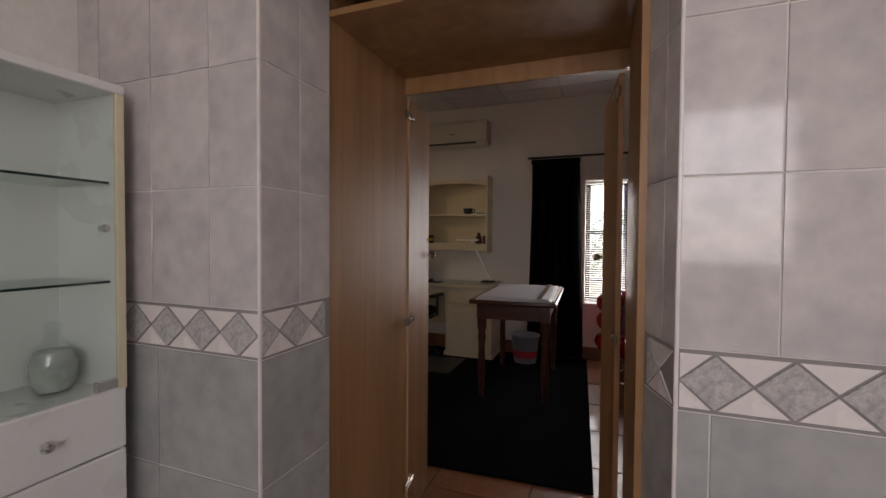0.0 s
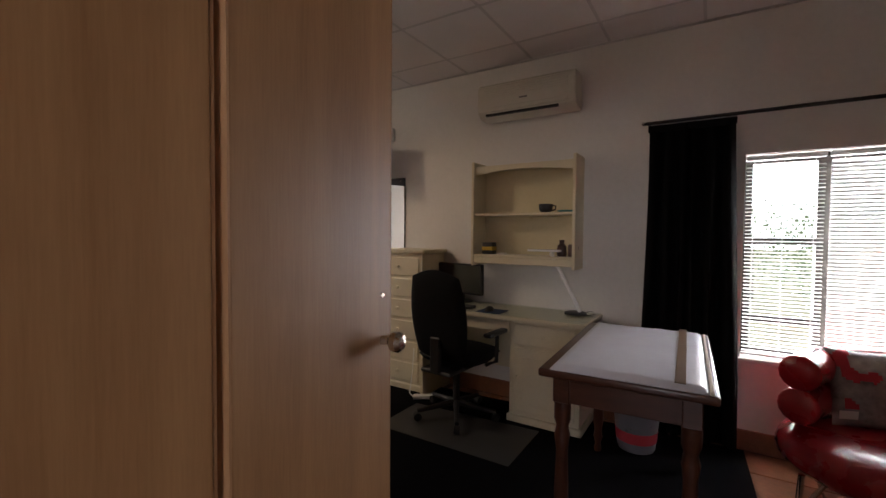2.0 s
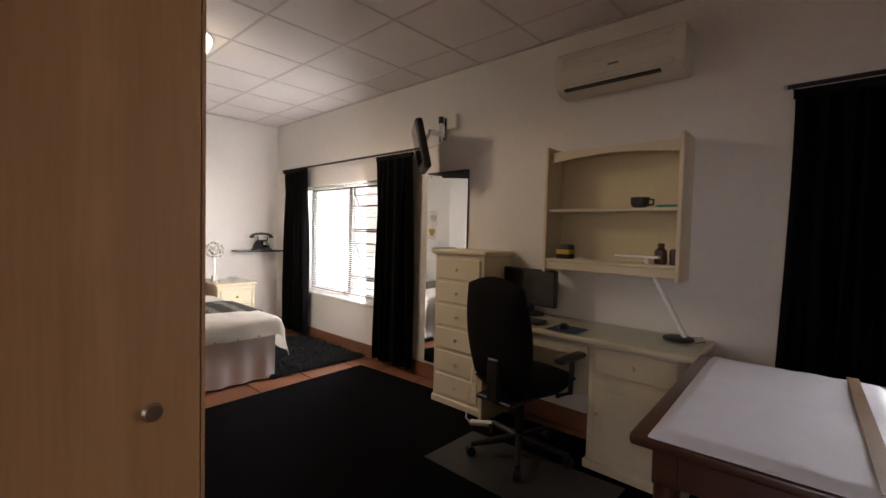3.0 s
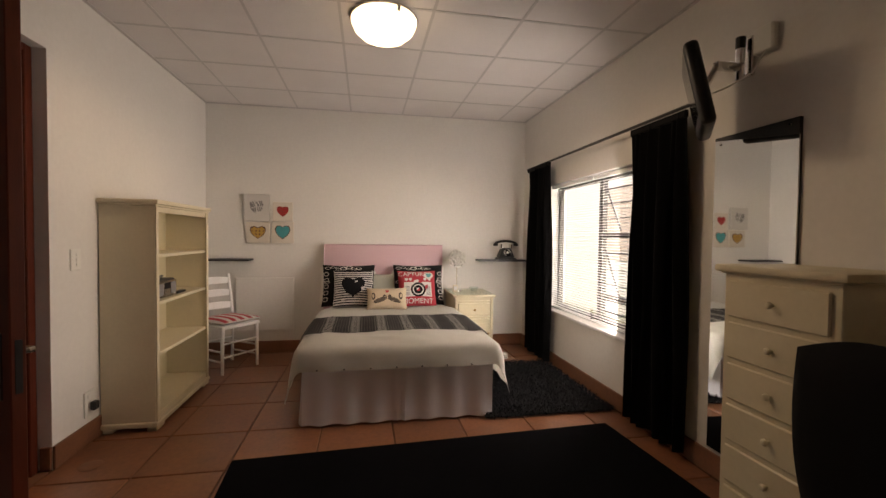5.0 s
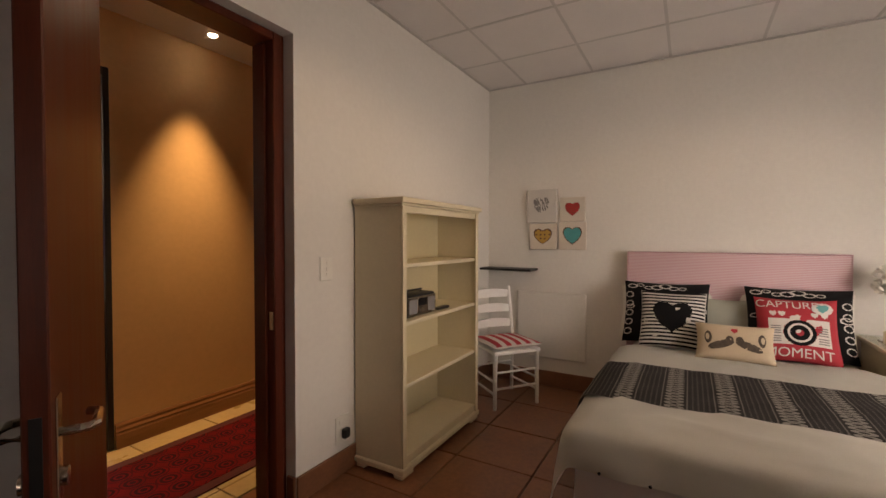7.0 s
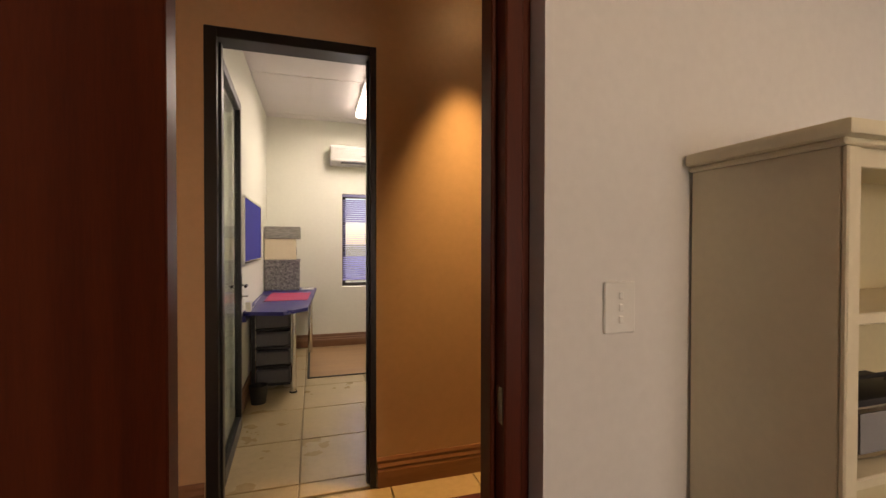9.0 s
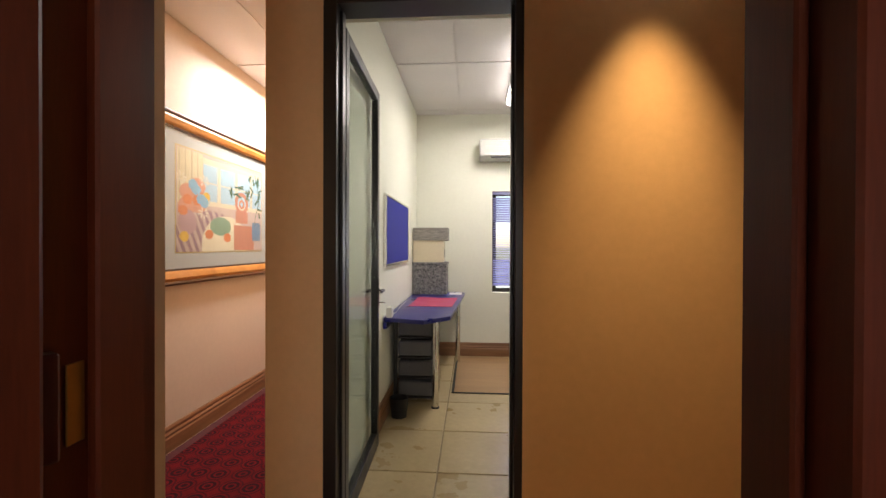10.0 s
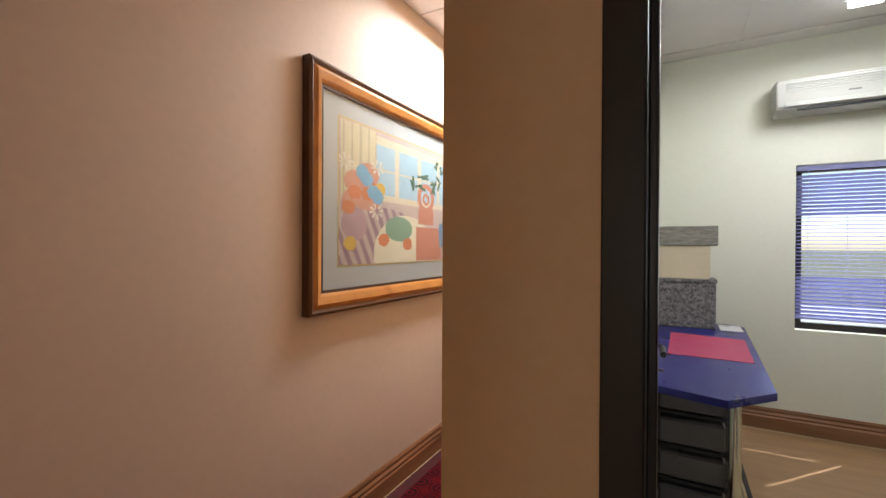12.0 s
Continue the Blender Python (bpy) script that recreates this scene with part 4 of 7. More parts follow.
d = part("drawer", bx(x1 - 0.026, y0 + 0.036, 0.458, x1 + 0.004, y1 - 0.036, 0.594, 0.004), M_CREAM, ns)
part("knob", knob(pose(x1 + 0.004, (y0 + y1) / 2, 0.526, 0, 90, 0)), M_BRASS, d)
part("frieze", bx(x1 - 0.026, y0 + 0.0302, 0.6225, x1 - 0.006, y1 - 0.0302, 0.654, 0.002), M_CREAM, ns)
d = part("door", bx(x1 - 0.026, y0 + 0.036, 0.078, x1 + 0.002, y1 - 0.036, 0.424, 0.004), M_CREAM, ns)
part("panel", bx(x1 + 0.002, y0 + 0.085, 0.125, x1 + 0.009, y1 - 0.085, 0.38, 0.007), M_CREAM, d)
part("knob", knob(pose(x1 + 0.002, y1 - 0.06, 0.27, 0, 90, 0)), M_BRASS, d)
gt = part("glass_top", bx(x0, y0 - 0.015, 0.686, x1 + 0.016, y1 + 0.015, 0.691), M_GLASS, ns, "clear glass sheet")

bl = thing("bedside_lamp", "table lamp with a white curled ball shade", "lamp", m=pose(-5.60, 1.572, 0.668) @ Matrix.Scale(1.03, 4))
part("base", lathe(bm_new(), [(0.0, 0), (0.058, 0), (0.058, 0.006), (0.01, 0.012), (0.0, 0.012)], 20), M_CHROME, bl)
part("stem", rod(bm_new(), (0, 0, 0.01), (0, 0, 0.27), 0.005), M_CHROME, bl)
bm = bm_new()
for k in range(46):
    v = Vector((random.gauss(0, 1), random.gauss(0, 1), random.gauss(0, 1))).normalized()
    q = v.to_track_quat("Z", "Y").to_matrix().to_4x4()
    mm = Matrix.Translation(Vector((0, 0, 0.34)) + v * 0.072) @ q @ pose(0, 0, 0, 0, 0, random.uniform(0, 360))
    pts = [mm @ Vector((0.036 * math.cos(t), 0.022 * math.sin(t), 0.012 * t / 3 - 0.01)) for t in [i * 0.9 for i in range(7)]]
    a = [bm.verts.new(p) for p in pts]
    b = [bm.verts.new(p + v * 0.014) for p in pts]
    for i in range(6):
        bm.faces.new((a[i], a[i + 1], b[i + 1], b[i]))
bmesh.ops.create_icosphere(bm, subdivisions=2, radius=0.058, matrix=pose(0, 0, 0.34))
part("shade", bm, M_WHITEP, bl, "white ball shade of curled strips")
ck = thing("bedside_clock", "small pale clock on the bedside table", "clock", m=pose(-5.50, 1.535, 0.668))
part("case", bx(-0.02, -0.025, 0, 0.02, 0.025, 0.075, 0.006), M_CREAM, ck)
part("face", bx(0.0201, -0.019, 0.02, 0.022, 0.019, 0.062), M_WHITE, ck)
gd = single("glass_dish", lathe(bm_new(), [(0.0, 0), (0.03, 0), (0.045, 0.02), (0.05, 0.045), (0.047, 0.045), (0.04, 0.02), (0.026, 0.005), (0.0, 0.004)], 20, pose(-5.55, 1.75, 0.668)), M_GLASS, "small clear glass dish on the bedside table", "dish")
tp = single("tissue_pack", outline(bm_new(), [(0.05 * math.cos(t) * (1 + 0.2 * math.sin(3 * t)), 0.04 * math.sin(t)) for t in [i * 0.5 for i in range(12)]], 0, 0.045, pose(-5.2, 1.99, 0.03), 0.012), M_WHITE, "crumpled white tissue on the shaggy rug", "tissue")

# ladder back chair
ch = thing("ladder_back_chair", "white painted ladder back chair with striped cushion", "chair", m=pose(-5.345, -0.68, 0, 0, 0, 53 - 90))
for sx in (-1, 1):
    part("back_post", tube(bm_new(), [(sx * 0.17, -0.17, 0), (sx * 0.17, -0.16, 0.42), (sx * 0.168, -0.19, 0.65), (sx * 0.165, -0.225, 0.86)], 0.015), M_WHITE, ch)
    part("leg", rod(bm_new(), (sx * 0.185, 0.17, 0), (sx * 0.18, 0.165, 0.42), 0.013, 0.018), M_WHITE, ch)
    part("side_rail", rod(bm_new(), (sx * 0.17, -0.165, 0.2), (sx * 0.183, 0.168, 0.2), 0.009), M_WHITE, ch)
    part("side_rail", rod(bm_new(), (sx * 0.17, -0.165, 0.11), (sx * 0.183, 0.168, 0.11), 0.009), M_WHITE, ch)
for y, z in ((-0.165, 0.24), (0.168, 0.27), (0.168, 0.15)):
    part("stretcher", rod(bm_new(), (-0.178, y, z), (0.178, y, z), 0.009), M_WHITE, ch)
for z, y in ((0.56, -0.178), (0.68, -0.195), (0.80, -0.213)):
    bm = bm_new()
    n = 8
    a = []
    for i in range(n + 1):
        s = -1 + 2 * i / n
        yy = y - 0.02 * (1 - s * s)
        zz = 0.012 * (1 - s * s)
        a.append([bm.verts.new((s * 0.165, yy + q, z + w)) for q, w in ((-0.006, -0.028), (0.006, -0.028), (0.006, 0.028 + zz), (-0.006, 0.028 + zz))])
    for p_, q_ in zip(a, a[1:]):
        for k in range(4):
            bm.faces.new((p_[k], p_[(k + 1) % 4], q_[(k + 1) % 4], q_[k]))
    part("slat", bm, M_WHITE, ch)
part("seat", outline(bm_new(), [(-0.175, -0.175), (0.175, -0.175), (0.20, 0.19), (-0.20, 0.19)], 0.405, 0.43, None, 0.006), M_WHITE, ch)
sc_ = thing("seat_cushion", "red and white striped seat cushion on the white chair", "cushion", m=pose(-5.345, -0.68, 0.431, 0, 0, 53 - 90))
cm = pose(0, 0.01, 0.028)
part("cover", cushion_mesh(cm, 0.41, 0.39, 0.055, 20), M_WHITEC, sc_, smooth=70)
f = cushion_surf(cm, 0.41, 0.39, 0.055)
bm = bm_new()
for k in range(5):
    u = -1 + k * 0.42
    clipped(bm, f, lambda a, b: True, 20, 0.0022, (max(u, -0.99), min(u + 0.22, 0.99), -0.985, 0.985))
part("red_stripes", bm, M_REDC, sc_)

# bookcase
bk = thing("bookcase", "cream painted open bookcase with four shelves", "bookcase")
X0, X1, Y0, Y1 = -4.905, -4.005, -1.026, -0.715
part("side_panel", bx(X1 - 0.022, Y0, 0.06, X1, Y1, 1.425, 0.002), M_CREAM, bk)
part("side_panel", bx(X0, Y0, 0.06, X0 + 0.022, Y1, 1.425, 0.002), M_CREAM, bk)
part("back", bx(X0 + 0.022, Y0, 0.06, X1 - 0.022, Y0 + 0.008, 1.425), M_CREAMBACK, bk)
part("top", bx(X0 - 0.02, Y0, 1.438, X1 + 0.025, Y1 + 0.03, 1.468, 0.008, 2), M_CREAM, bk)
part("cornice", bx(X0 - 0.01, Y0, 1.425, X1 + 0.012, Y1 + 0.015, 1.438, 0.004), M_CREAM, bk)
part("head_rail", bx(X0 + 0.022, Y1 - 0.02, 1.39, X1 - 0.022, Y1, 1.425, 0.002), M_CREAM, bk)
for x in (X0, X1 - 0.035):
    part("face_stile", bx(x, Y1 + 0.0005, 0.06, x + 0.035, Y1 + 0.012, 1.4245, 0.003), M_CREAM, bk)
for z in (0.475, 0.805, 1.112):
    part("shelf", bx(X0 + 0.022, Y0 + 0.008, z - 0.011, X1 - 0.022, Y1 - 0.004, z + 0.011, 0.003), M_CREAM, bk)
part("bottom_board", bx(X0 + 0.022, Y0 + 0.008, 0.06, X1 - 0.022, Y1, 0.105, 0.003), M_CREAM, bk)
part("plinth", bx(X0 - 0.012, Y0, 0.028, X1 + 0.014, Y1 + 0.018, 0.06, 0.006), M_CREAM, bk)
for x in (X0 + 0.05, X1 - 0.05):
    for y in (Y0 + 0.04, Y1 - 0.02):
        part("foot", bx(x - 0.055, y - 0.03, 0, x + 0.055, y + 0.03, 0.028, 0.006), M_CREAM, bk)
rd = thing("radio", "black and silver portable radio on the bookcase shelf", "radio", m=pose(-4.27, -0.83, 0.8165, 0, 0, 0))
part("body", bx(-0.15, -0.075, 0, 0.15, 0.07, 0.125, 0.014, 2), M_BLACK, rd)
part("front_panel", bx(-0.145, 0.0705, 0.008, 0.145, 0.076, 0.112, 0.003), M_NICKEL, rd)
part("speaker_grille", bx(-0.135, 0.0762, 0.02, -0.055, 0.078, 0.1, 0.002), M_GREYC, rd)
part("speaker_grille", bx(0.055, 0.0762, 0.02, 0.135, 0.078, 0.1, 0.002), M_GREYC, rd)
part("display", bx(-0.045, 0.0762, 0.06, 0.045, 0.078, 0.1), M_SCREEN, rd)
part("handle", tube(bm_new(), [(-0.09, 0, 0.12), (-0.085, 0.01, 0.142), (0.085, 0.01, 0.142), (0.09, 0, 0.12)], 0.006), M_BLACK, rd)
single("remote_control", bx(-4.60, -0.80, 0.8165, -4.46, -0.76, 0.832, 0.005), M_BLACK, "black remote control on the bookcase shelf", "remote control")

# ---------------------------------------------------------------- bedroom: rugs
single("rug", outline(bm_new(), [(-3.53, -0.13), (0.105, 0.06), (-0.017, 2.38), (-3.652, 2.19)], 0.002, 0.014, None, 0.004), M_RUG, "large plain black woven rug on the terracotta tiles", "rug")


def shag():
    """A pile of loose strands on a dark backing."""
    rs = random.Random(5)
    bm = bm_new()
    box(bm, -5.06, 1.42, 0.002, -3.87, 2.36, 0.012)
    for _ in range(9000):
        x, y = rs.uniform(-5.08, -3.84), rs.uniform(1.40, 2.38)
        a, l, h = rs.uniform(0, 6.28), rs.uniform(0.02, 0.05), rs.uniform(0.018, 0.04)
        w = 0.004
        dx, dy = math.cos(a), math.sin(a)
        p = [Vector((x - dy * w, y + dx * w, 0.008)), Vector((x + dy * w, y - dx * w, 0.008)), Vector((x + dx * l * 0.5 + dy * w, y + dy * l * 0.5 - dx * w, h)), Vector((x + dx * l * 0.5 - dy * w, y + dy * l * 0.5 + dx * w, h)), Vector((x + dx * l, y + dy * l, h * 0.7))]
        v = [bm.verts.new(q) for q in p]
        bm.faces.new(v[:4])
        bm.faces.new((v[3], v[2], v[4]))
    return bm


tagged(link("shaggy_rug", shag(), M_SHAG), "charcoal shaggy rug beside the bed", "rug", kind="stuff")
# Flat brown disc added for a dark oval on the tiles.
bt = lathe(bm_new(), [(0.0, 0), (0.055, 0), (0.058, 0.003), (0.045, 0.006), (0.0, 0.006)], 24, pose(-3.61, -0.86, 0.001))
single("floor_drain", bt, M_BASE, "flat round brown disc on the tiled floor", "drain cover")

# ---------------------------------------------------------------- bedroom: north wall
mi = thing("wall_mirror", "tall frameless wall mirror with a dark reflection built along its top", "mirror")
part("mirror_glass", outline(bm_new(), [(-3.024, 0.15), (-2.578, 0.15), (-2.578, 1.715), (-3.024, 1.776)], 0, 0.006, pose(0, 2.408, 0, 90, 0, 0)), M_MIRROR, mi)
part("backing", bx(-3.024, 2.4085, 0.15, -2.578, 2.419, 1.79), M_BLACK, mi)
# The mirror's dark slanted reflection is built as a black plate along its top.
part("top_strip", outline(bm_new(), [(-3.024, 1.7765), (-2.578, 1.7155), (-2.578, 1.79), (-3.024, 1.79)], 0, 0.007, pose(0, 2.408, 0, 90, 0, 0)), M_BLACK, mi, "dark slanted reflection built as a black strip")
for x, z in ((-2.99, 1.755), (-2.62, 1.765)):
    part("screw", lathe(bm_new(), [(0.0, 0), (0.007, 0), (0.005, 0.003), (0.0, 0.003)], 10, pose(x, 2.4005, z, 90, 0, 0)), M_CHROME, mi)

cd = thing("chest_of_drawers", "tall narrow cream chest of six drawers", "chest of drawers")
X0, X1, Y0, Y1 = -2.605, -2.15, 2.085, 2.412
part("body", bx(X0, Y0, 0.06, X1, Y1, 1.12, 0.003), M_CREAM, cd)
part("plinth", bx(X0 - 0.012, Y0 - 0.014, 0.0, X1 + 0.012, Y1, 0.06, 0.008), M_CREAM, cd)
part("top", bx(X0 - 0.03, Y0 - 0.03, 1.127, X1 + 0.03, Y1, 1.157, 0.009, 2), M_CREAM, cd)
part("cornice", bx(X0 - 0.012, Y0 - 0.014, 1.1202, X1 + 0.012, Y1, 1.1268, 0.002), M_CREAM, cd)
for k in range(6):
    z = 0.085 + k * 0.1715
    d = part("drawer", bx(X0 + 0.03, Y0 - 0.013, z, X1 - 0.03, Y0 - 0.0005, z + 0.15, 0.005), M_CREAM, cd)
    part("knob", knob(pose((X0 + X1) / 2, Y0 - 0.013, z + 0.075, 90, 0, 0)), M_CREAM, d)

dk = thing("desk", "cream painted desk with a drawer pedestal and glass top", "desk")
part("worktop", bx(-2.11, 1.95, 0.705, -0.84, 2.412, 0.735, 0.008, 2), M_CREAM, dk)
gl = part("glass_top", bx(-2.10, 1.96, 0.7355, -0.85, 2.405, 0.741), M_GLASS, dk, "clear glass sheet over the worktop")
pd = part("pedestal", bx(-1.36, 2.005, 0.06, -0.885, 2.405, 0.705, 0.004), M_CREAM, dk)
part("plinth", bx(-1.375, 1.99, 0.0, -0.87, 2.41, 0.06, 0.008), M_CREAM, dk)
d = part("drawer", bx(-1.325, 1.992, 0.545, -0.92, 2.0045, 0.685, 0.005), M_CREAM, dk)
part("knob", knob(pose(-1.12, 1.992, 0.615, 90, 0, 0)), M_CREAM, d)
d = part("door", bx(-1.325, 1.992, 0.09, -0.92, 2.0045, 0.525, 0.005), M_CREAM, dk)
part("panel", bx(-1.265, 1.986, 0.15, -0.98, 1.992, 0.465, 0.008), M_CREAM, d)
part("knob", knob(pose(-1.30, 1.992, 0.33, 90, 0, 0), 0.009), M_CREAM, d)
part("end_panel", bx(-2.105, 2.0, 0, -2.08, 2.405, 0.705, 0.003), M_CREAM, dk)
part("modesty_panel", bx(-2.08, 2.38, 0.25, -1.36, 2.395, 0.705), M_CREAM, dk)
part("apron", bx(-2.08, 1.985, 0.62, -1.36, 2.0, 0.705, 0.003), M_CREAM, dk)

mo = thing("monitor", "black computer monitor on the desk", "monitor", m=pose(-1.92, 2.29, 0.7415, 0, 0, -6) @ Matrix.Scale(0.92, 4))
part("screen_case", bx(-0.235, -0.015, 0.07, 0.235, 0.02, 0.335, 0.006), M_BLACK, mo)
part("screen", bx(-0.222, -0.0165, 0.085, 0.222, -0.0152, 0.322), M_SCREEN, mo)
part("stand_neck", bx(-0.025, 0.0205, 0.01, 0.025, 0.045, 0.16, 0.006), M_BLACK, mo)
part("stand_foot", lathe(bm_new(), [(0.0, 0), (0.10, 0), (0.095, 0.008), (0.02, 0.013), (0.0, 0.013)], 24, pose(0, 0.03, 0)), M_BLACK, mo)
single("keyboard", bx(-2.05, 2.0, 0.7415, -1.68, 2.12, 0.757, 0.005), M_BLACK, "black computer keyboard on the desk", "keyboard")
M_PAD = material("blue_cloth_pad", (0.03, 0.06, 0.12), 0.9, var=0.2, scale=10, grain=200)
single("mouse_mat", bx(-1.60, 1.95, 0.7415, -1.42, 2.12, 0.744), M_PAD, "dark blue mouse mat on the glass desktop", "mouse mat")
bm = bm_new()
bmesh.ops.create_uvsphere(bm, u_segments=14, v_segments=8, radius=1, matrix=Matrix.Translation((-1.53, 2.03, 0.7445)) @ Matrix.Diagonal((0.03, 0.052, 0.032, 1)))
bmesh.ops.bisect_plane(bm, geom=bm.verts[:] + bm.edges[:] + bm.faces[:], plane_co=(0, 0, 0.7446), plane_no=(0, 0, 1), clear_inner=True)
single("computer_mouse", bm, M_BLACK, "black computer mouse on its mat", "mouse")

M_LAMPW = material("white_lamp_enamel", (0.92, 0.92, 0.91), 0.25, var=0.02, scale=5, bump=0.0, coat=0.5)
dl = thing("desk_lamp", "slim white folding desk lamp with a black round base", "lamp", m=pose(-0.99, 2.27, 0.7415))
part("base", lathe(bm_new(), [(0.0, 0), (0.075, 0), (0.075, 0.008), (0.065, 0.014), (0.0, 0.016)], 24), M_BLACK, dl)
part("lower_arm", rod(bm_new(), (0.03, 0.0, 0.016), (-0.165, -0.03, 0.405), 0.014), M_LAMPW, dl)
part("joint", rod(bm_new(), (-0.165, -0.045, 0.41), (-0.165, -0.015, 0.41), 0.014), M_WHITEP, dl)
part("lamp_head", box(bm_new(), -0.335, -0.06, 0.424, -0.10, -0.01, 0.440, 0.005, 2), M_LAMPW, dl)
part("cable", tube(bm_new(), [(0.05, 0.03, 0.012), (0.10, 0.06, 0.02), (0.12, 0.02, 0.005), (0.09, -0.05, 0.005)], 0.0025, 6), M_BLACK, dl)

ws = thing("wall_shelf_unit", "cream wooden wall shelf unit with two shelves", "shelf")
X0, X1, Y0, Y1 = -1.780, -0.985, 2.205, 2.418
for x in (X0, X1 - 0.022):
    pts = [(Y0, 1.045), (Y1, 1.045), (Y1, 1.835), (Y0, 1.835)]
    part("side_panel", bx(x, Y0, 1.045, x + 0.022, Y1, 1.835, 0.004), M_CREAM, ws)
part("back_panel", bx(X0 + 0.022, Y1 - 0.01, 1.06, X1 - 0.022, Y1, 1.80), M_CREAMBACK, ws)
part("shelf", bx(X0 + 0.022, Y0 + 0.02, 1.425, X1 - 0.022, Y1 - 0.01, 1.443, 0.003), M_CREAM, ws)
part("shelf", bx(X0 + 0.022, Y0 + 0.005, 1.115, X1 - 0.022, Y1 - 0.01, 1.133, 0.003), M_CREAM, ws)
part("bottom_rail", bx(X0 + 0.022, Y0 + 0.01, 1.065, X1 - 0.022, Y0 + 0.026, 1.113, 0.003), M_CREAM, ws)
arch = [(X0 + 0.022, 1.80)] + [(X0 + 0.022 + (X1 - X0 - 0.044) * k / 12, 1.735 + 0.03 * math.sin(math.pi * k / 12)) for k in range(13)] + [(X1 - 0.022, 1.80)]
part("arched_rail", outline(bm_new(), arch, -0.008, 0.008, pose(0, Y0 + 0.035, 0, 90, 0, 0)), M_CREAM, ws)
part("top_board", bx(X0 + 0.022, Y0 + 0.045, 1.785, X1 - 0.022, Y1 - 0.01, 1.80, 0.003), M_CREAM, ws)
mug = thing("mug", "small black cup on the wall shelf", "cup", m=pose(-1.22, 2.29, 1.4435))
part("cup_body", lathe(bm_new(), [(0.0, 0), (0.03, 0), (0.047, 0.02), (0.05, 0.06), (0.045, 0.06), (0.04, 0.02), (0.0, 0.012)], 18), M_BLACK, mug)
part("cup_handle", tube(bm_new(), [(0.045, 0, 0.05), (0.072, 0, 0.045), (0.07, 0, 0.02), (0.042, 0, 0.015)], 0.006), M_BLACK, mug)
single("blue_dish", lathe(bm_new(), [(0.0, 0), (0.04, 0), (0.06, 0.012), (0.057, 0.014), (0.0, 0.006)], 18, pose(-1.08, 2.30, 1.4435)), M_TEAL, "flat blue green dish on the wall shelf", "dish")
M_YELLOW = material("yellow_label", (0.55, 0.36, 0.03), 0.5, var=0.08, scale=10)
tin = thing("storage_tin", "black tin with a yellow band on the wall shelf", "tin", m=pose(-1.66, 2.28, 1.1335))
part("tin_body", bx(-0.045, -0.04, 0, 0.045, 0.04, 0.09, 0.008, 2), M_BLACK, tin)
part("yellow_band", bx(-0.0465, -0.0415, 0.025, 0.0465, 0.0415, 0.062, 0.008, 2), M_YELLOW, tin)
M_BROWNP = material("dark_brown_pot", (0.05, 0.022, 0.014), 0.4, var=0.2, scale=12)
single("brown_bottle", lathe(bm_new(), [(0.0, 0), (0.03, 0), (0.034, 0.02), (0.03, 0.075), (0.016, 0.09), (0.018, 0.115), (0.0, 0.117)], 16, pose(-1.10, 2.29, 1.1335)), M_BROWNP, "dark brown stoppered bottle on the wall shelf", "bottle")
single("brown_jar", lathe(bm_new(), [(0.0, 0), (0.034, 0), (0.036, 0.07), (0.03, 0.085), (0.0, 0.086)], 16, pose(-1.02, 2.29, 1.1335)), M_BROWNP, "dark brown jar on the wall shelf", "jar")
single("pebbles", outline(bm_new(), [(-0.03, -0.012), (0.03, -0.015), (0.04, 0.012), (-0.02, 0.016)], 0, 0.014, pose(-1.55, 2.27, 1.1335), 0.005), M_CANVAS, "small pale stones on the wall shelf", "stones")


def air_conditioner(name, x0, x1, ywall, side, z0, z1, mat_, label):
    """A wall air conditioner; side -1 where it juts out towards -y."""
    a = thing(name, label, "air conditioner")
    d, h = 0.19, z1 - z0
    prof = [(0.002, 0), (d * 0.6, 0), (d * 0.92, h * 0.14), (d, h * 0.4), (d * 0.97, h * 0.9), (d * 0.85, h), (0.002, h)]
    bm = bm_new()
    l = [bm.verts.new((x0, ywall + side * p, z0 + q)) for p, q in prof]
    r = [bm.verts.new((x1, ywall + side * p, z0 + q)) for p, q in prof]
    n = len(prof)
    bm.faces.new(l)
    bm.faces.new(r[::-1])
    for k in range(n):
        bm.faces.new((l[k], l[(k + 1) % n], r[(k + 1) % n], r[k]))
    bmesh.ops.bevel(bm, geom=bm.edges[:], offset=0.008, segments=2, affect="EDGES")
    part("housing", bm, mat_, a)
    yf = ywall + side * (d * 0.985)
    for k in range(5):
        z = z0 + h * (0.55 + k * 0.065)
        part("intake_slat", bx(x0 + 0.05, yf - 0.005, z, x1 - 0.05, yf + 0.005, z + h * 0.03, 0.001), mat_, a)
    part("outlet_slot", bx(x0 + 0.06, ywall + side * d * 0.76 - 0.022, z0 + h * 0.06, x1 - 0.12, ywall + side * d * 0.76 + 0.022, z0 + h * 0.12), M_BLACK, a, "dark air outlet slot")
    part("louvre", bx(x0 + 0.05, ywall + side * d * 0.97 - 0.004, z0 + h * 0.16, x1 - 0.05, ywall + side * d * 0.97 + 0.004, z0 + h * 0.28, 0.002), mat_, a)
    part("badge", bx((x0 + x1) / 2 - 0.03, yf + side * 0.004 - 0.002, z0 + h * 0.42, (x0 + x1) / 2 + 0.03, yf + side * 0.004 + 0.002, z0 + h * 0.46), M_GREYC, a)
    return a


air_conditioner("air_conditioner", -1.750, -1.012, 2.418, -1, 2.165, 2.415, M_ACWHITE, "aged white split air conditioner high on the bedroom wall")

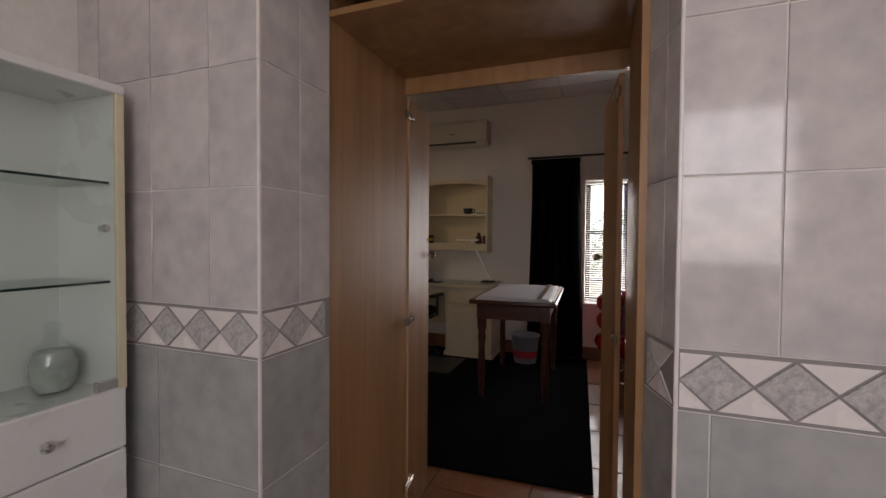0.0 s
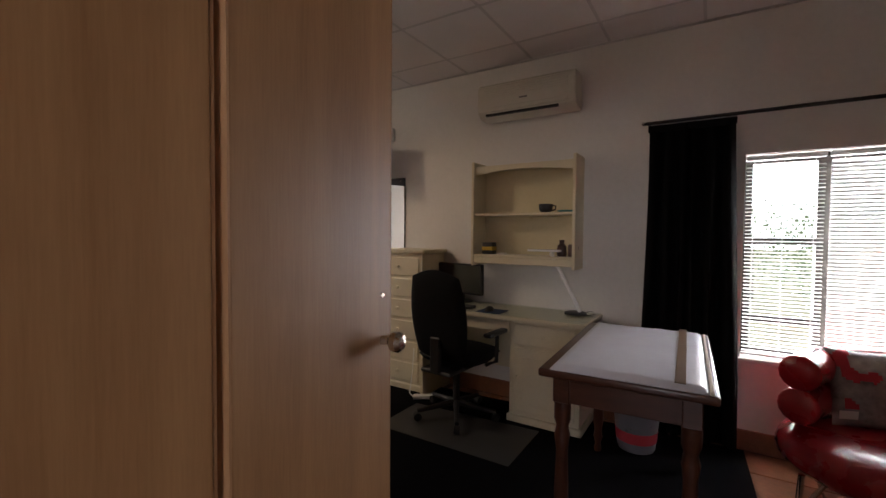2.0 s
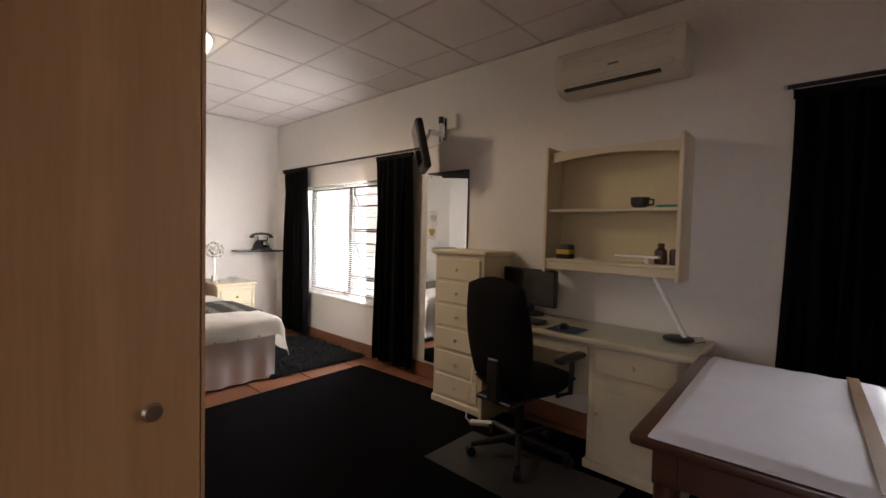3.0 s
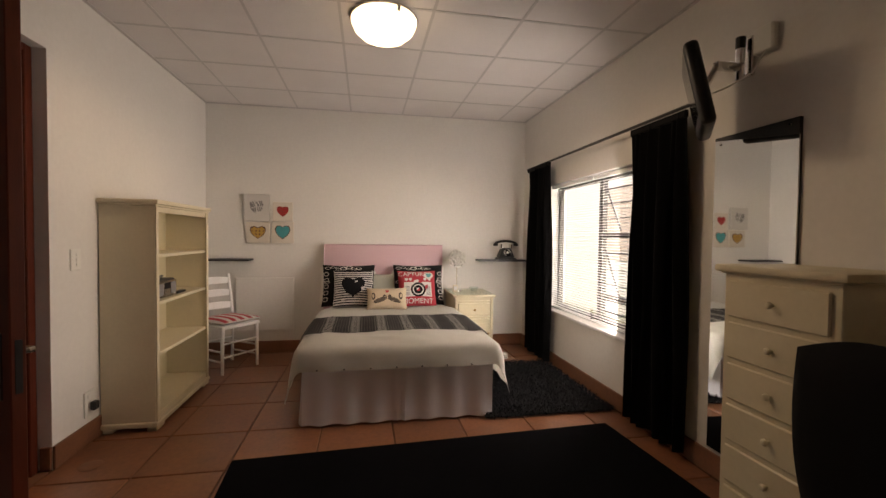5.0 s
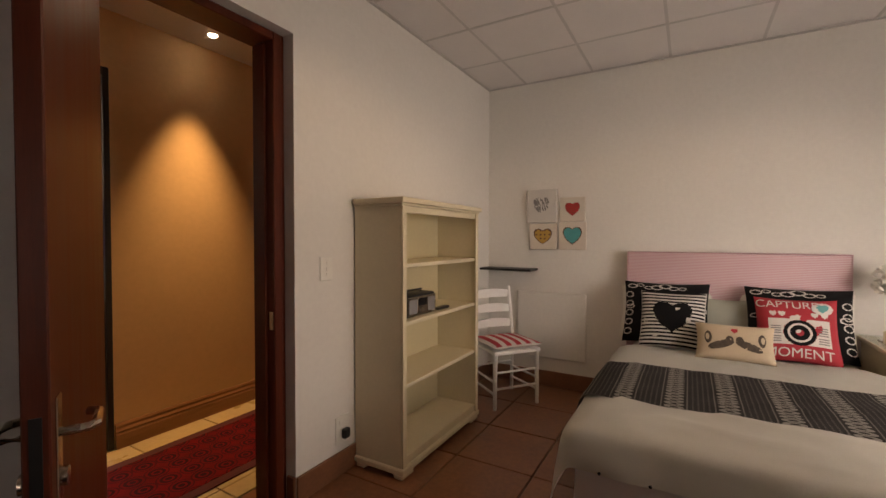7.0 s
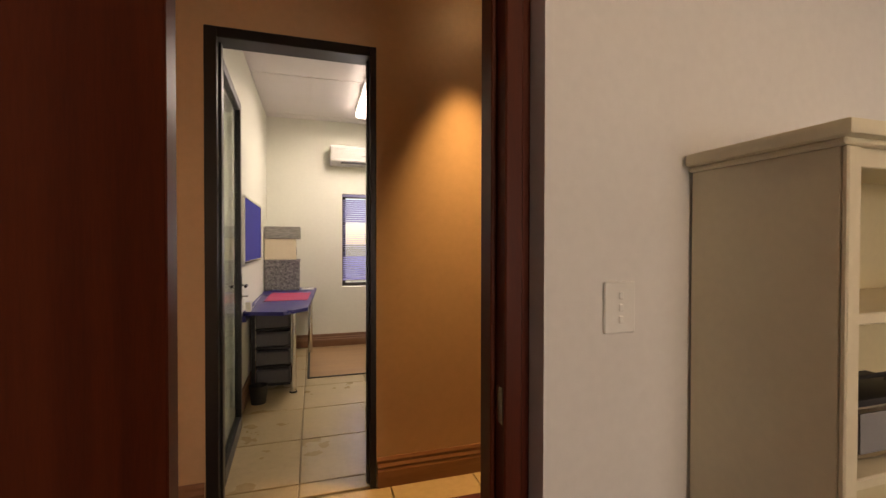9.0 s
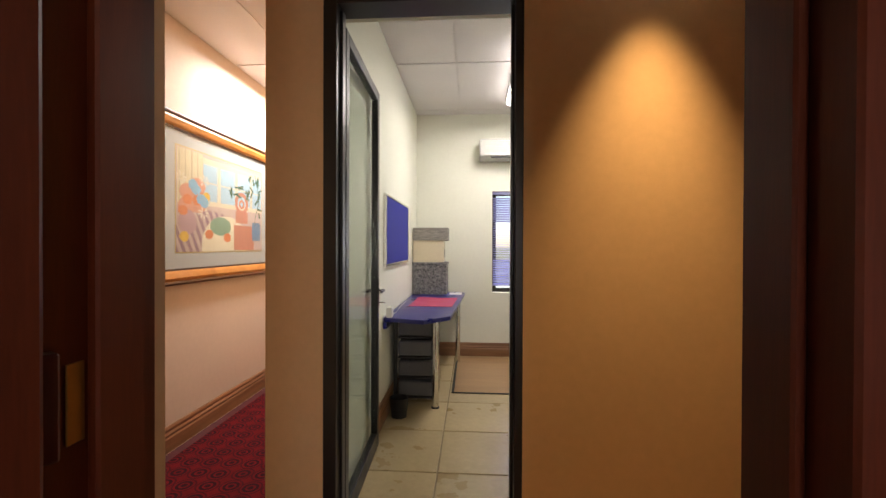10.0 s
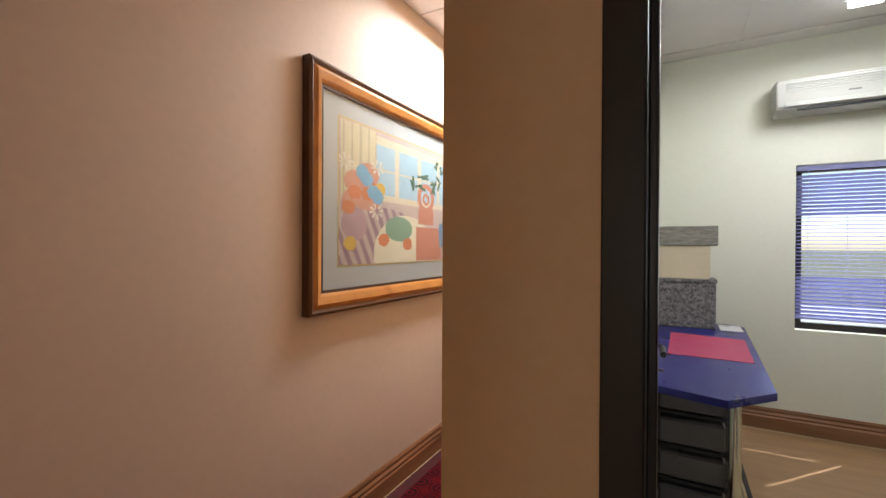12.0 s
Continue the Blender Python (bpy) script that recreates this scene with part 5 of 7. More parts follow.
# television on its arm
fc = Vector((-0.62, -0.76, -0.22)).normalized()
TVC = Vector((-2.825, 2.155, 1.955))
tvm = Matrix.Translation(TVC) @ look((0, 0, 0), -fc).to_3x3().to_4x4()
tv = thing("television", "small black television on a swivelling wall arm", "television", m=tvm)
part("tv_case", bx(-0.20, -0.19, 0.0, 0.20, 0.19, 0.062, 0.022, 3), M_BLACK, tv)
part("tv_screen", bx(-0.175, -0.135, 0.0625, 0.175, 0.165, 0.064), M_SCREEN, tv)
ta = part("wall_bracket", bm_new(), M_CHROME, tv, "chrome and black wall bracket")
ta.matrix_basis = tvm.inverted()
part("wall_plate", bx(-2.875, 2.395, 2.05, -2.815, 2.419, 2.24, 0.004), M_CHROME, ta)
part("wall_box", bx(-2.80, 2.38, 2.13, -2.70, 2.419, 2.25, 0.006), M_WHITEP, ta, "white plastic junction box")
part("pivot", rod(bm_new(), (-2.845, 2.36, 2.03), (-2.845, 2.36, 2.18), 0.02), M_CHROME, ta)
part("pivot_cap", rod(bm_new(), (-2.845, 2.36, 2.1802), (-2.845, 2.36, 2.235), 0.022), M_BLACK, ta)
part("arm", bx(-2.86, 2.22, 2.07, -2.83, 2.37, 2.11, 0.006), M_CHROME, ta)
part("arm", rod(bm_new(), (-2.845, 2.23, 2.09), tuple(TVC + fc * 0.01), 0.014), M_CHROME, ta)
part("cable", tube(bm_new(), [(-2.73, 2.38, 2.13), (-2.75, 2.33, 2.03), (-2.80, 2.26, 1.98), (-2.83, 2.15, 1.93)], 0.004, 6), M_WHITEP, ta)

# office chair
oc = thing("office_chair", "black high backed office chair with armrests", "office chair", m=pose(-1.69, 1.85, 0.0165, 0, 0, -4))


def padded(w, h, d, m, power=3.0, n=16):
    bm = bm_new()
    r = {}
    for s in (1, -1):
        for i in range(n + 1):
            for j in range(n + 1):
                u, v = -1 + 2 * i / n, -1 + 2 * j / n
                k = max(abs(u), abs(v))
                a = math.hypot(u, v)
                q = (k / a) if a else 1
                un, vn = (u * (0.45 + 0.55 * q), v * (0.45 + 0.55 * q))
                edge = i in (0, n) or j in (0, n)
                t = d / 2 * max(1 - k ** power, 0) ** 0.5
                if edge and s < 0:
                    r[s, i, j] = r[1, i, j]
                else:
                    r[s, i, j] = bm.verts.new(m @ Vector((un * w / 2, vn * h / 2, s * t)))
        for i in range(n):
            for j in range(n):
                q4 = [r[s, i, j], r[s, i + 1, j], r[s, i + 1, j + 1], r[s, i, j + 1]]
                if s > 0 or len(set(q4) - {r[1, i, j], r[1, i + 1, j], r[1, i + 1, j + 1], r[1, i, j + 1]}) > 0:
                    bm.faces.new(q4 if s > 0 else q4[::-1])
    return bm


part("backrest", padded(0.45, 0.62, 0.10, pose(0, -0.22, 0.73, 98, 0, 0)), M_BLACKC, oc, smooth=60)
part("seat", padded(0.50, 0.48, 0.12, pose(0, 0.04, 0.44)), M_BLACKC, oc, smooth=60)
part("back_bracket", bx(-0.04, -0.26, 0.36, 0.04, -0.22, 0.60, 0.01), M_BLACK, oc)
part("seat_plate", bx(-0.12, -0.25, 0.355, 0.12, 0.12, 0.38, 0.006), M_BLACK, oc)
part("gas_column", rod(bm_new(), (0, 0, 0.10), (0, 0, 0.36), 0.025), M_BLACK, oc)
for sx in (-1, 1):
    ar = part("armrest", tube(bm_new(), [(sx * 0.20, 0.06, 0.38), (sx * 0.28, 0.06, 0.42), (sx * 0.285, 0.06, 0.60)], 0.014), M_BLACK, oc)
    part("arm_pad", bx(sx * 0.285 - 0.03, -0.08, 0.60, sx * 0.285 + 0.03, 0.16, 0.63, 0.012, 2), M_BLACK, ar)
for k in range(5):
    a = 2 * math.pi * k / 5 + 0.3
    l = part("base_spoke", rod(bm_new(), (0.02 * math.cos(a), 0.02 * math.sin(a), 0.10), (0.28 * math.cos(a), 0.28 * math.sin(a), 0.065), 0.022, 0.014), M_BLACK, oc)
    part("castor", rod(bm_new(), (0.28 * math.cos(a) - 0.02 * math.sin(a), 0.28 * math.sin(a) + 0.02 * math.cos(a), 0.028), (0.28 * math.cos(a) + 0.02 * math.sin(a), 0.28 * math.sin(a) - 0.02 * math.cos(a), 0.028), 0.027, n=14), M_BLACK, l)
M_MATG = material("grey_chair_mat", (0.035, 0.034, 0.033), 0.5, var=0.15, scale=6, grain=150, bump=0.2)
single("chair_mat", outline(bm_new(), [(-2.05, 1.44), (-1.12, 1.44), (-1.12, 1.94), (-2.05, 1.88)], 0.0142, 0.0164), M_MATG, "grey plastic chair mat on the black rug", "floor mat")
pl = thing("power_strip", "white extension plug on the rug beside the chest", "power strip", m=pose(-2.05, 1.99, 0.0142, 0, 0, 35))
part("block", bx(-0.09, -0.022, 0, 0.09, 0.022, 0.032, 0.006), M_WHITEP, pl)
part("cord", tube(bm_new(), [(-0.09, 0, 0.016), (-0.12, 0.04, 0.03), (-0.10, 0.07, 0.2), (-0.09, 0.12, 0.36)], 0.004, 6), M_WHITEP, pl)

# side table with wrapped boards
tb = thing("side_table", "dark wooden table with turned legs", "table", m=pose(-0.50, 1.485, 0, 0, 0, 2.5) @ pose(0.49, -1.385, 0))
part("tabletop", bx(-0.80, 0.86, 0.715, -0.18, 1.91, 0.748, 0.010, 3), M_DARKWOOD, tb)
for y in (0.93, 1.825):
    part("apron", bx(-0.73, y, 0.60, -0.25, y + 0.02, 0.7148, 0.003), M_DARKWOOD, tb)
for x in (-0.74, -0.26):
    part("apron", bx(x, 0.952, 0.60, x + 0.02, 1.823, 0.7148, 0.003), M_DARKWOOD, tb)
LEG = [(0.0, 0.0142), (0.018, 0.0142), (0.022, 0.03), (0.015, 0.06), (0.026, 0.10), (0.02, 0.14), (0.03, 0.20), (0.024, 0.40), (0.032, 0.46), (0.024, 0.50), (0.034, 0.53), (0.034, 0.5998), (0.0, 0.5999)]
for x in (-0.72, -0.26):
    for y in (0.95, 1.81):
        l = part("leg", lathe(bm_new(), LEG, 14, pose(x, y, 0)), M_DARKWOOD, tb)
        part("leg_block", bx(x - 0.033, y - 0.033, 0.60, x + 0.033, y + 0.033, 0.714, 0.004), M_DARKWOOD, l)
M_PLASTIC = material("wrinkled_white_wrap", (0.66, 0.68, 0.74), 0.42, var=0.06, scale=3, grain=14, bump=0.45, depth=0.006, second=(0.61, 0.61, 0.68))
M_TAPE = material("brown_tape", (0.22, 0.14, 0.08), 0.35, var=0.15, scale=8)
wb = thing("wrapped_board", "flat board wrapped in white plastic on the table", "parcel", m=pose(-0.49, 1.45, 0.7485, 0, 0, 2.4))
bm = bm_new()
n, m_ = 26, 40
g = [[bm.verts.new((-0.27 + 0.54 * i / n, -0.49 + 0.98 * j / m_, (0.022 if 0 < i < n and 0 < j < m_ else 0.004) + (0.004 * noise.noise(Vector((i * 0.3, j * 0.12, 4))) if 0 < i < n and 0 < j < m_ else 0))) for j in range(m_ + 1)] for i in range(n + 1)]
for i in range(n):
    for j in range(m_):
        bm.faces.new((g[i][j], g[i + 1][j], g[i + 1][j + 1], g[i][j + 1]))
box(bm, -0.268, -0.488, 0, 0.268, 0.488, 0.004)
part("wrapping", bm, M_PLASTIC, wb, smooth=60)
part("tape", bx(0.165, -0.49, 0.0265, 0.20, 0.487, 0.0285), M_TAPE, wb, "brown tape band")
part("edge_board", bx(0.2705, -0.49, 0.0, 0.284, 0.49, 0.014, 0.003), M_CANVAS, wb)

bu = thing("bucket", "clear plastic tub with dark red print under the table", "bucket", m=pose(-0.565, 2.07, 0.0142))
M_TUB = material("milky_plastic", (0.22, 0.22, 0.24), 0.3, var=0.1, scale=8)
part("tub", lathe(bm_new(), [(0.0, 0), (0.10, 0), (0.105, 0.01), (0.13, 0.24), (0.138, 0.25), (0.138, 0.262), (0.128, 0.262), (0.122, 0.24), (0.096, 0.012), (0.0, 0.01)], 24), M_TUB, bu)
part("print_band", lathe(bm_new(), [(0.1115, 0.055), (0.1185, 0.12), (0.1175, 0.12), (0.1105, 0.055)], 24), M_REDC, bu)
part("handle", tube(bm_new(), [(0.14 * math.cos(t), 0.06 * math.sin(t), 0.25 - 0.03 * math.sin(t)) for t in [math.pi * k / 10 for k in range(11)]], 0.003, 6), M_BLACK, bu)

# red armchair: two stacked rolls round a round seat, on a bent chrome frame
rc = thing("red_armchair", "red leather tub armchair of stacked rolls on chrome", "armchair", m=pose(0.56, 1.87, 0, 0, 0, -24))


def roll(z, r, R, y0):
    pts = [(-R, y0, z)]
    pts += [(-R * math.cos(t), 0.02 + R * 0.92 * math.sin(t), z) for t in [math.pi * k / 18 for k in range(19)]]
    pts += [(R, y0, z)]
    bm = tube(bm_new(), pts, r, 18)
    for x in (-R, R):
        bmesh.ops.create_uvsphere(bm, u_segments=18, v_segments=8, radius=1, matrix=Matrix.Translation((x, y0, z)) @ Matrix.Diagonal((r, r * 0.35, r, 1)))
    return bm


part("arm_roll", roll(0.50, 0.082, 0.36, -0.20), M_RED, rc, smooth=60)
part("back_roll", roll(0.655, 0.082, 0.36, -0.20), M_RED, rc, smooth=60)
bm = bm_new()
n, m_ = 30, 12
prof = [(-0.5, 0.0), (-0.47, -0.05), (-0.36, -0.09), (0, -0.10), (0.36, -0.09), (0.47, -0.05), (0.5, 0.0)]
rings = []
for rr, zz in [(0.0, -0.10), (0.6, -0.10), (0.85, -0.085), (0.97, -0.04), (1.0, 0.0), (0.97, 0.045), (0.85, 0.075), (0.5, 0.088), (0.0, 0.09)]:
    ring = []
    for k in range(28):
        t = 2 * math.pi * k / 28
        ex = 2 / 2.6
        cx = math.copysign(abs(math.cos(t)) ** ex, math.cos(t)) * 0.46
        cy = math.copysign(abs(math.sin(t)) ** ex, math.sin(t)) * 0.40
        ring.append(bm.verts.new((cx * max(rr, 0.002), -0.06 + cy * max(rr, 0.002), 0.335 + zz)))
    rings.append(ring)
for a, b in zip(rings, rings[1:]):
    for k in range(28):
        bm.faces.new((a[k], a[(k + 1) % 28], b[(k + 1) % 28], b[k]))
part("seat", bm, M_RED, rc, smooth=60)
part("seat_seam", tube(bm_new(), [(-0.40, -0.20, 0.418), (-0.2, -0.2, 0.4255), (0, -0.2, 0.4275), (0.2, -0.2, 0.4255), (0.40, -0.20, 0.418)], 0.003, 6), M_RED, rc)
for sx in (-1, 1):
    part("leg", tube(bm_new(), [(sx * 0.34, 0.24, 0.26), (sx * 0.35, 0.24, 0.02), (sx * 0.345, 0.20, 0.012)], 0.012), M_CHROME, rc)
    part("leg", tube(bm_new(), [(sx * 0.30, -0.34, 0.25), (sx * 0.31, -0.36, 0.05), (sx * 0.31, -0.33, 0.012)], 0.012), M_CHROME, rc)
part("floor_bar", tube(bm_new(), [(-0.345, 0.20, 0.012)] + [(0.36 * math.cos(math.pi + math.pi * k / 14) * 0.96, -0.12 - 0.26 * math.sin(math.pi * k / 14), 0.012 + 0.05 * math.sin(math.pi * k / 14)) for k in range(15)] + [(0.345, 0.20, 0.012)], 0.012), M_CHROME, rc)
M_PATCH = material("patchwork_print", (0.42, 0.38, 0.34), 0.7, var=0.3, scale=9, grain=30, second=(0.20, 0.05, 0.06), mix=0.35, bump=0.2)
M_PATCH2 = material("grey_patch_print", (0.40, 0.38, 0.37), 0.7, var=0.3, scale=16, grain=40, second=(0.12, 0.10, 0.11), mix=0.6, bump=0.2)
for k, (cx, cy, w, yaw) in enumerate(((0.46, 1.93, 0.36, 8), (0.72, 1.86, 0.34, -34))):
    m = pose(cx, cy, 0.42, 0, 0, yaw) @ pose(0, 0, 0, 66, 0, 0) @ pose(0, 0.18, 0)
    c = thing("armchair_cushion", "grey and red printed cushion on the red armchair", "cushion", "armchair cushions")
    part("cover", cushion_mesh(m, w, 0.36, 0.12), (M_PATCH2, M_PATCH)[k], c, smooth=70)
    f = cushion_surf(m, w, 0.36, 0.12)
    part("print", clipped(bm_new(), f, lambda a, b: noise.noise(Vector((a * 2.2, b * 2.2, 7 + k))) > 0.26, 30, 0.002), M_REDC if k == 0 else M_GREYC, c)
    part("label", clipped(bm_new(), f, lambda a, b: True, 8, 0.003, (-0.9, -0.55, -0.85, -0.65)), M_WHITEC, c)

# ceiling lamp
M_DOME = glow("lit_opal_glass", (1.0, 0.84, 0.56), 2.2)
cl = thing("ceiling_lamp", "lit opal glass dome lamp on the ceiling", "ceiling lamp", m=pose(-3.74, 0.69, 2.6))
part("dome", lathe(bm_new(), [(0.20, -0.012), (0.198, -0.04), (0.178, -0.085), (0.135, -0.122), (0.07, -0.146), (0.0, -0.153)], 36), M_DOME, cl, "glowing opal dome").visible_shadow = False
part("rim", lathe(bm_new(), [(0.19, 0.0), (0.206, -0.004), (0.206, -0.016), (0.20, -0.018), (0.19, -0.012)], 36), M_CHROME, cl)
for k in range(3):
    a = 2.1 * k + 0.4
    part("clip", bx(0.195 * math.cos(a) - 0.01, 0.195 * math.sin(a) - 0.01, -0.045, 0.195 * math.cos(a) + 0.014, 0.195 * math.sin(a) + 0.01, -0.01, 0.003), M_WHITEP, cl)

# switch and socket
sw = thing("light_switch", "white light switch plate beside the bedroom door", "light switch", m=pose(-3.796, WY0 + 0.0005, 1.102, 90, 0, 180))
part("plate", bx(-0.043, -0.061, 0, 0.043, 0.061, 0.008, 0.003), M_WHITEP, sw)
for z in (0.028, 0.0, -0.028):
    part("rocker", bx(-0.006, z - 0.009, 0.0081, 0.006, z + 0.009, 0.013, 0.002), M_WHITEP, sw)
so = thing("wall_socket", "white wall socket above the skirting", "socket", m=pose(-3.908, WY0 + 0.0005, 0.238, 90, 0, 180))
part("plate", bx(-0.052, -0.075, 0, 0.052, 0.075, 0.008, 0.003), M_WHITEP, so)
part("socket_face", lathe(bm_new(), [(0.0, 0.0082), (0.024, 0.0082), (0.026, 0.014), (0.021, 0.014), (0.02, 0.010), (0.0, 0.010)], 20, pose(0.0, -0.01, 0)), M_WHITEP, so)
part("socket_switch", bx(-0.03, 0.035, 0.0082, -0.012, 0.055, 0.013, 0.002), M_WHITEP, so)
part("plug", bx(-0.022, -0.04, 0.0145, 0.022, 0.012, 0.045, 0.006), M_BLACK, so, "black plug in the socket")

# ---------------------------------------------------------------- bedroom door
df = tagged(new("door_1_frame"), "dark red wooden door frame", "door frame", kind="structure")
for x0, x1 in ((-3.575, -3.530), (-2.828, -2.7922)):
    part("jamb", bx(x0, -1.235, 0, x1, -1.085, 2.192, 0.004), M_MAHOG, df)
    xs = x1 if x0 < -3.2 else x0 - 0.014
    part("stop", bx(xs, -1.20, 0, xs + 0.014, -1.135, 2.153, 0.003), M_MAHOG, df)
    part("liner", bx(-3.599 if x0 < -3.2 else -2.7921, -1.20, 0, -3.5752 if x0 < -3.2 else -2.7905, -1.10, 2.198), M_MAHOG, df)
part("head", bx(-3.5298, -1.235, 2.155, -2.8282, -1.085, 2.192, 0.004), M_MAHOG, df)
part("head_liner", bx(-3.575, -1.20, 2.1925, -2.793, -1.10, 2.1995), M_MAHOG, df)
st = part("strike_plate", bx(-3.5298, -1.122, 0.83, -3.5275, -1.095, 0.915, 0.001), M_NICKEL, df)
part("hinge_plate", bx(-2.8308, -1.132, 1.045, -2.8283, -1.112, 1.125, 0.0008), M_BRASS, df, "brass hinge plate")
ang = math.degrees(math.atan2(0.66, 0.345))
dl1 = tagged(new("door_1"), "dark red wooden bedroom door standing open", "door", kind="structure")
dl1.matrix_basis = pose(-2.845, -1.075, 0.008, 0, 0, ang)
leaf = part("leaf", bx(0.004, -0.02, 0, 0.735, 0.02, 2.14, 0.003), M_MAHOG, dl1)
for s in (-1, 1):
    rose = part("handle_plate", bx(0.66, s * 0.0205 - 0.003, 0.75, 0.70, s * 0.0205 + 0.003, 0.95, 0.002), M_BLACKM if s < 0 else M_NICKEL, dl1)
    part("lever", tube(bm_new(), [(0.68, s * 0.022, 0.88), (0.68, s * 0.065, 0.88), (0.665, s * 0.075, 0.88), (0.575, s * 0.07, 0.875), (0.565, s * 0.05, 0.875)], 0.009), M_NICKEL, dl1, "brushed metal lever handle")
    part("key_rose", lathe(bm_new(), [(0.0, 0), (0.018, 0), (0.018, 0.012), (0.0, 0.014)], 14, pose(0.68, s * 0.0225, 0.795, -90 * s, 0, 0)), M_NICKEL, dl1)
part("latch_plate", bx(0.7352, -0.009, 0.77, 0.737, 0.009, 0.93), M_BLACKM, dl1)
for z in (0.25, 1.085, 1.85):
    part("hinge", bx(-0.014, -0.022, z - 0.05, 0.0038, -0.004, z + 0.05, 0.002), M_MAHOG, dl1)

# skirting of terracotta tile
bm = bm_new()
box(bm, WX0, WY0 + 0.014, 0, WX0 + 0.014, WY1 - 0.014, 0.125, 0.003)
setting("baseboard_west", bm, M_BASE, "terracotta tile skirting", "skirting")
setting("baseboard_north", bx(WX0, WY1 - 0.014, 0, WX1, WY1, 0.125, 0.003), M_BASE, "terracotta tile skirting", "skirting")
setting("baseboard_south", bx(WX0, WY0, 0, -3.60, WY0 + 0.014, 0.125, 0.003), M_BASE, "terracotta tile skirting", "skirting")
setting("baseboard_return", bx(-3.614, -1.085, 0, -3.586, WY0 - 0.0005, 0.125, 0.003), M_BASE, "terracotta tile skirting at the doorway", "skirting")
setting("baseboard_south_2", bx(-2.79, WY0, 0, -1.55, WY0 + 0.014, 0.125, 0.003), M_BASE, "terracotta tile skirting", "skirting")
setting("threshold", bx(-3.575, -1.30, -0.011, -2.80, -1.034, 0.003), M_BASE, "terracotta threshold of the bedroom door", "threshold")

# ---------------------------------------------------------------- built-in cupboards round the passage
CY0, CY1 = -0.99, -0.47
for nm, a, b in (("left", -1.55, -0.607), ("right", 0.204, 1.25)):
    c = thing("built_in_cupboard", "built-in cupboard in brown wood veneer beside the passage", "cupboard", "built-in cupboards")
    inner = b - 0.018 if nm == "left" else a
    outer = a if nm == "left" else b - 0.018
    part("passage_panel", bx(inner, CY0, 0, inner + 0.018, CY1, 2.595, 0.001), M_VENEER, c)
    part("panel_edging", bx(inner + 0.001, CY1 + 0.0003, 0, inner + 0.017, CY1 + 0.004, 1.84), M_EDGING, c)
    part("end_panel", bx(outer, CY0, 0, outer + 0.018, CY1, 2.595, 0.001), M_VENEER, c)
    part("carcass", bx(min(inner, outer) + 0.019, CY0, 0.0, max(inner, outer) - 0.001, CY1 - 0.02, 2.59), M_VENEER, c)
    w = (b - a - 0.036) / 2
    for k in range(2):
        x = a + 0.018 + k * w
        d = part("door", bx(x + 0.002, CY1 - 0.018, 0.09, x + w - 0.002, CY1, 1.80, 0.002), M_VENEER, c)
        part("knob", lathe(bm_new(), [(0.006, 0), (0.006, 0.014), (0.014, 0.022), (0.015, 0.03), (0.0, 0.036)], 14, pose(x + (w - 0.04 if k == 0 else 0.04), CY1, 0.95, -90, 0, 0)), M_NICKEL, d)
        part("upper_door", bx(x + 0.002, CY1 - 0.018, 1.83, x + w - 0.002, CY1, 2.58, 0.002), M_VENEER, c)
br = thing("passage_bridge", "brown veneer bridge panel over the passage", "cupboard")
part("soffit", bx(-0.606, CY0, 1.815, 0.203, CY1 - 0.02, 1.833), M_VENEER, br)
part("front_rail", bx(-0.606, CY1 - 0.0195, 1.754, 0.203, CY1 - 0.001, 2.595, 0.001), M_VENEER, br)


def cup_door(hinge, free, mirror, label):
    d = Vector((free[0] - hinge[0], free[1] - hinge[1], 0))
    t = tagged(new("door_2" if mirror else "door_3"), label, "door", kind="structure")
    t.matrix_basis = pose(hinge[0], hinge[1], 0, 0, 0, math.degrees(math.atan2(d.y, d.x)))
    L = d.length
    part("leaf", bx(0.0, -0.009, 0.02, L - 0.002, 0.009, 1.748, 0.001), M_VENEER, t)
    part("edge_strip", bx(L - 0.0019, -0.0088, 0.02, L, 0.0088, 1.748), M_VENEER, t)
    part("hinge_edge", bx(-0.003, -0.0088, 0.02, -0.0002, 0.0088, 1.748), M_EDGING, t, "pale edging strip")
    s = -1 if mirror else 1
    kn = part("knob", lathe(bm_new(), [(0.007, 0), (0.006, 0.012), (0.015, 0.02), (0.016, 0.03), (0.011, 0.037), (0.0, 0.039)], 16, pose(L - 0.025, s * 0.009, 1.115, -90 * s, 0, 0)), M_NICKEL, t, "oval metal knob")
    part("screw_cap", lathe(bm_new(), [(0.0, 0), (0.005, 0), (0.004, 0.002), (0.0, 0.002)], 10, pose(L - 0.025, s * 0.009, 1.185, -90 * s, 0, 0)), M_NICKEL, t)
    for z in (0.20, 0.86, 1.675):
        hg = part("hinge", bx(-0.062, s * 0.0145 - 0.005, z - 0.016, -0.008, s * 0.0145 + 0.005, z + 0.016, 0.002), M_NICKEL, t, "sprung cupboard hinge")
        part("hinge_arm", bx(-0.015, s * 0.018 - 0.005, z - 0.009, 0.03, s * 0.018 + 0.005, z + 0.009, 0.002), M_NICKEL, hg)
        part("hinge_cup", lathe(bm_new(), [(0.0, 0), (0.017, 0), (0.016, 0.004), (0.0, 0.004)], 14, pose(0.022, s * 0.009, z, -90 * s, 0, 0)), M_NICKEL, hg)
    return t


cup_door((-0.612, -0.455), (-0.648, -0.165), True, "brown veneer cupboard door standing open to the passage")
cup_door((0.180, -0.455), (0.136, -0.072), False, "brown veneer cupboard door standing open to the passage")

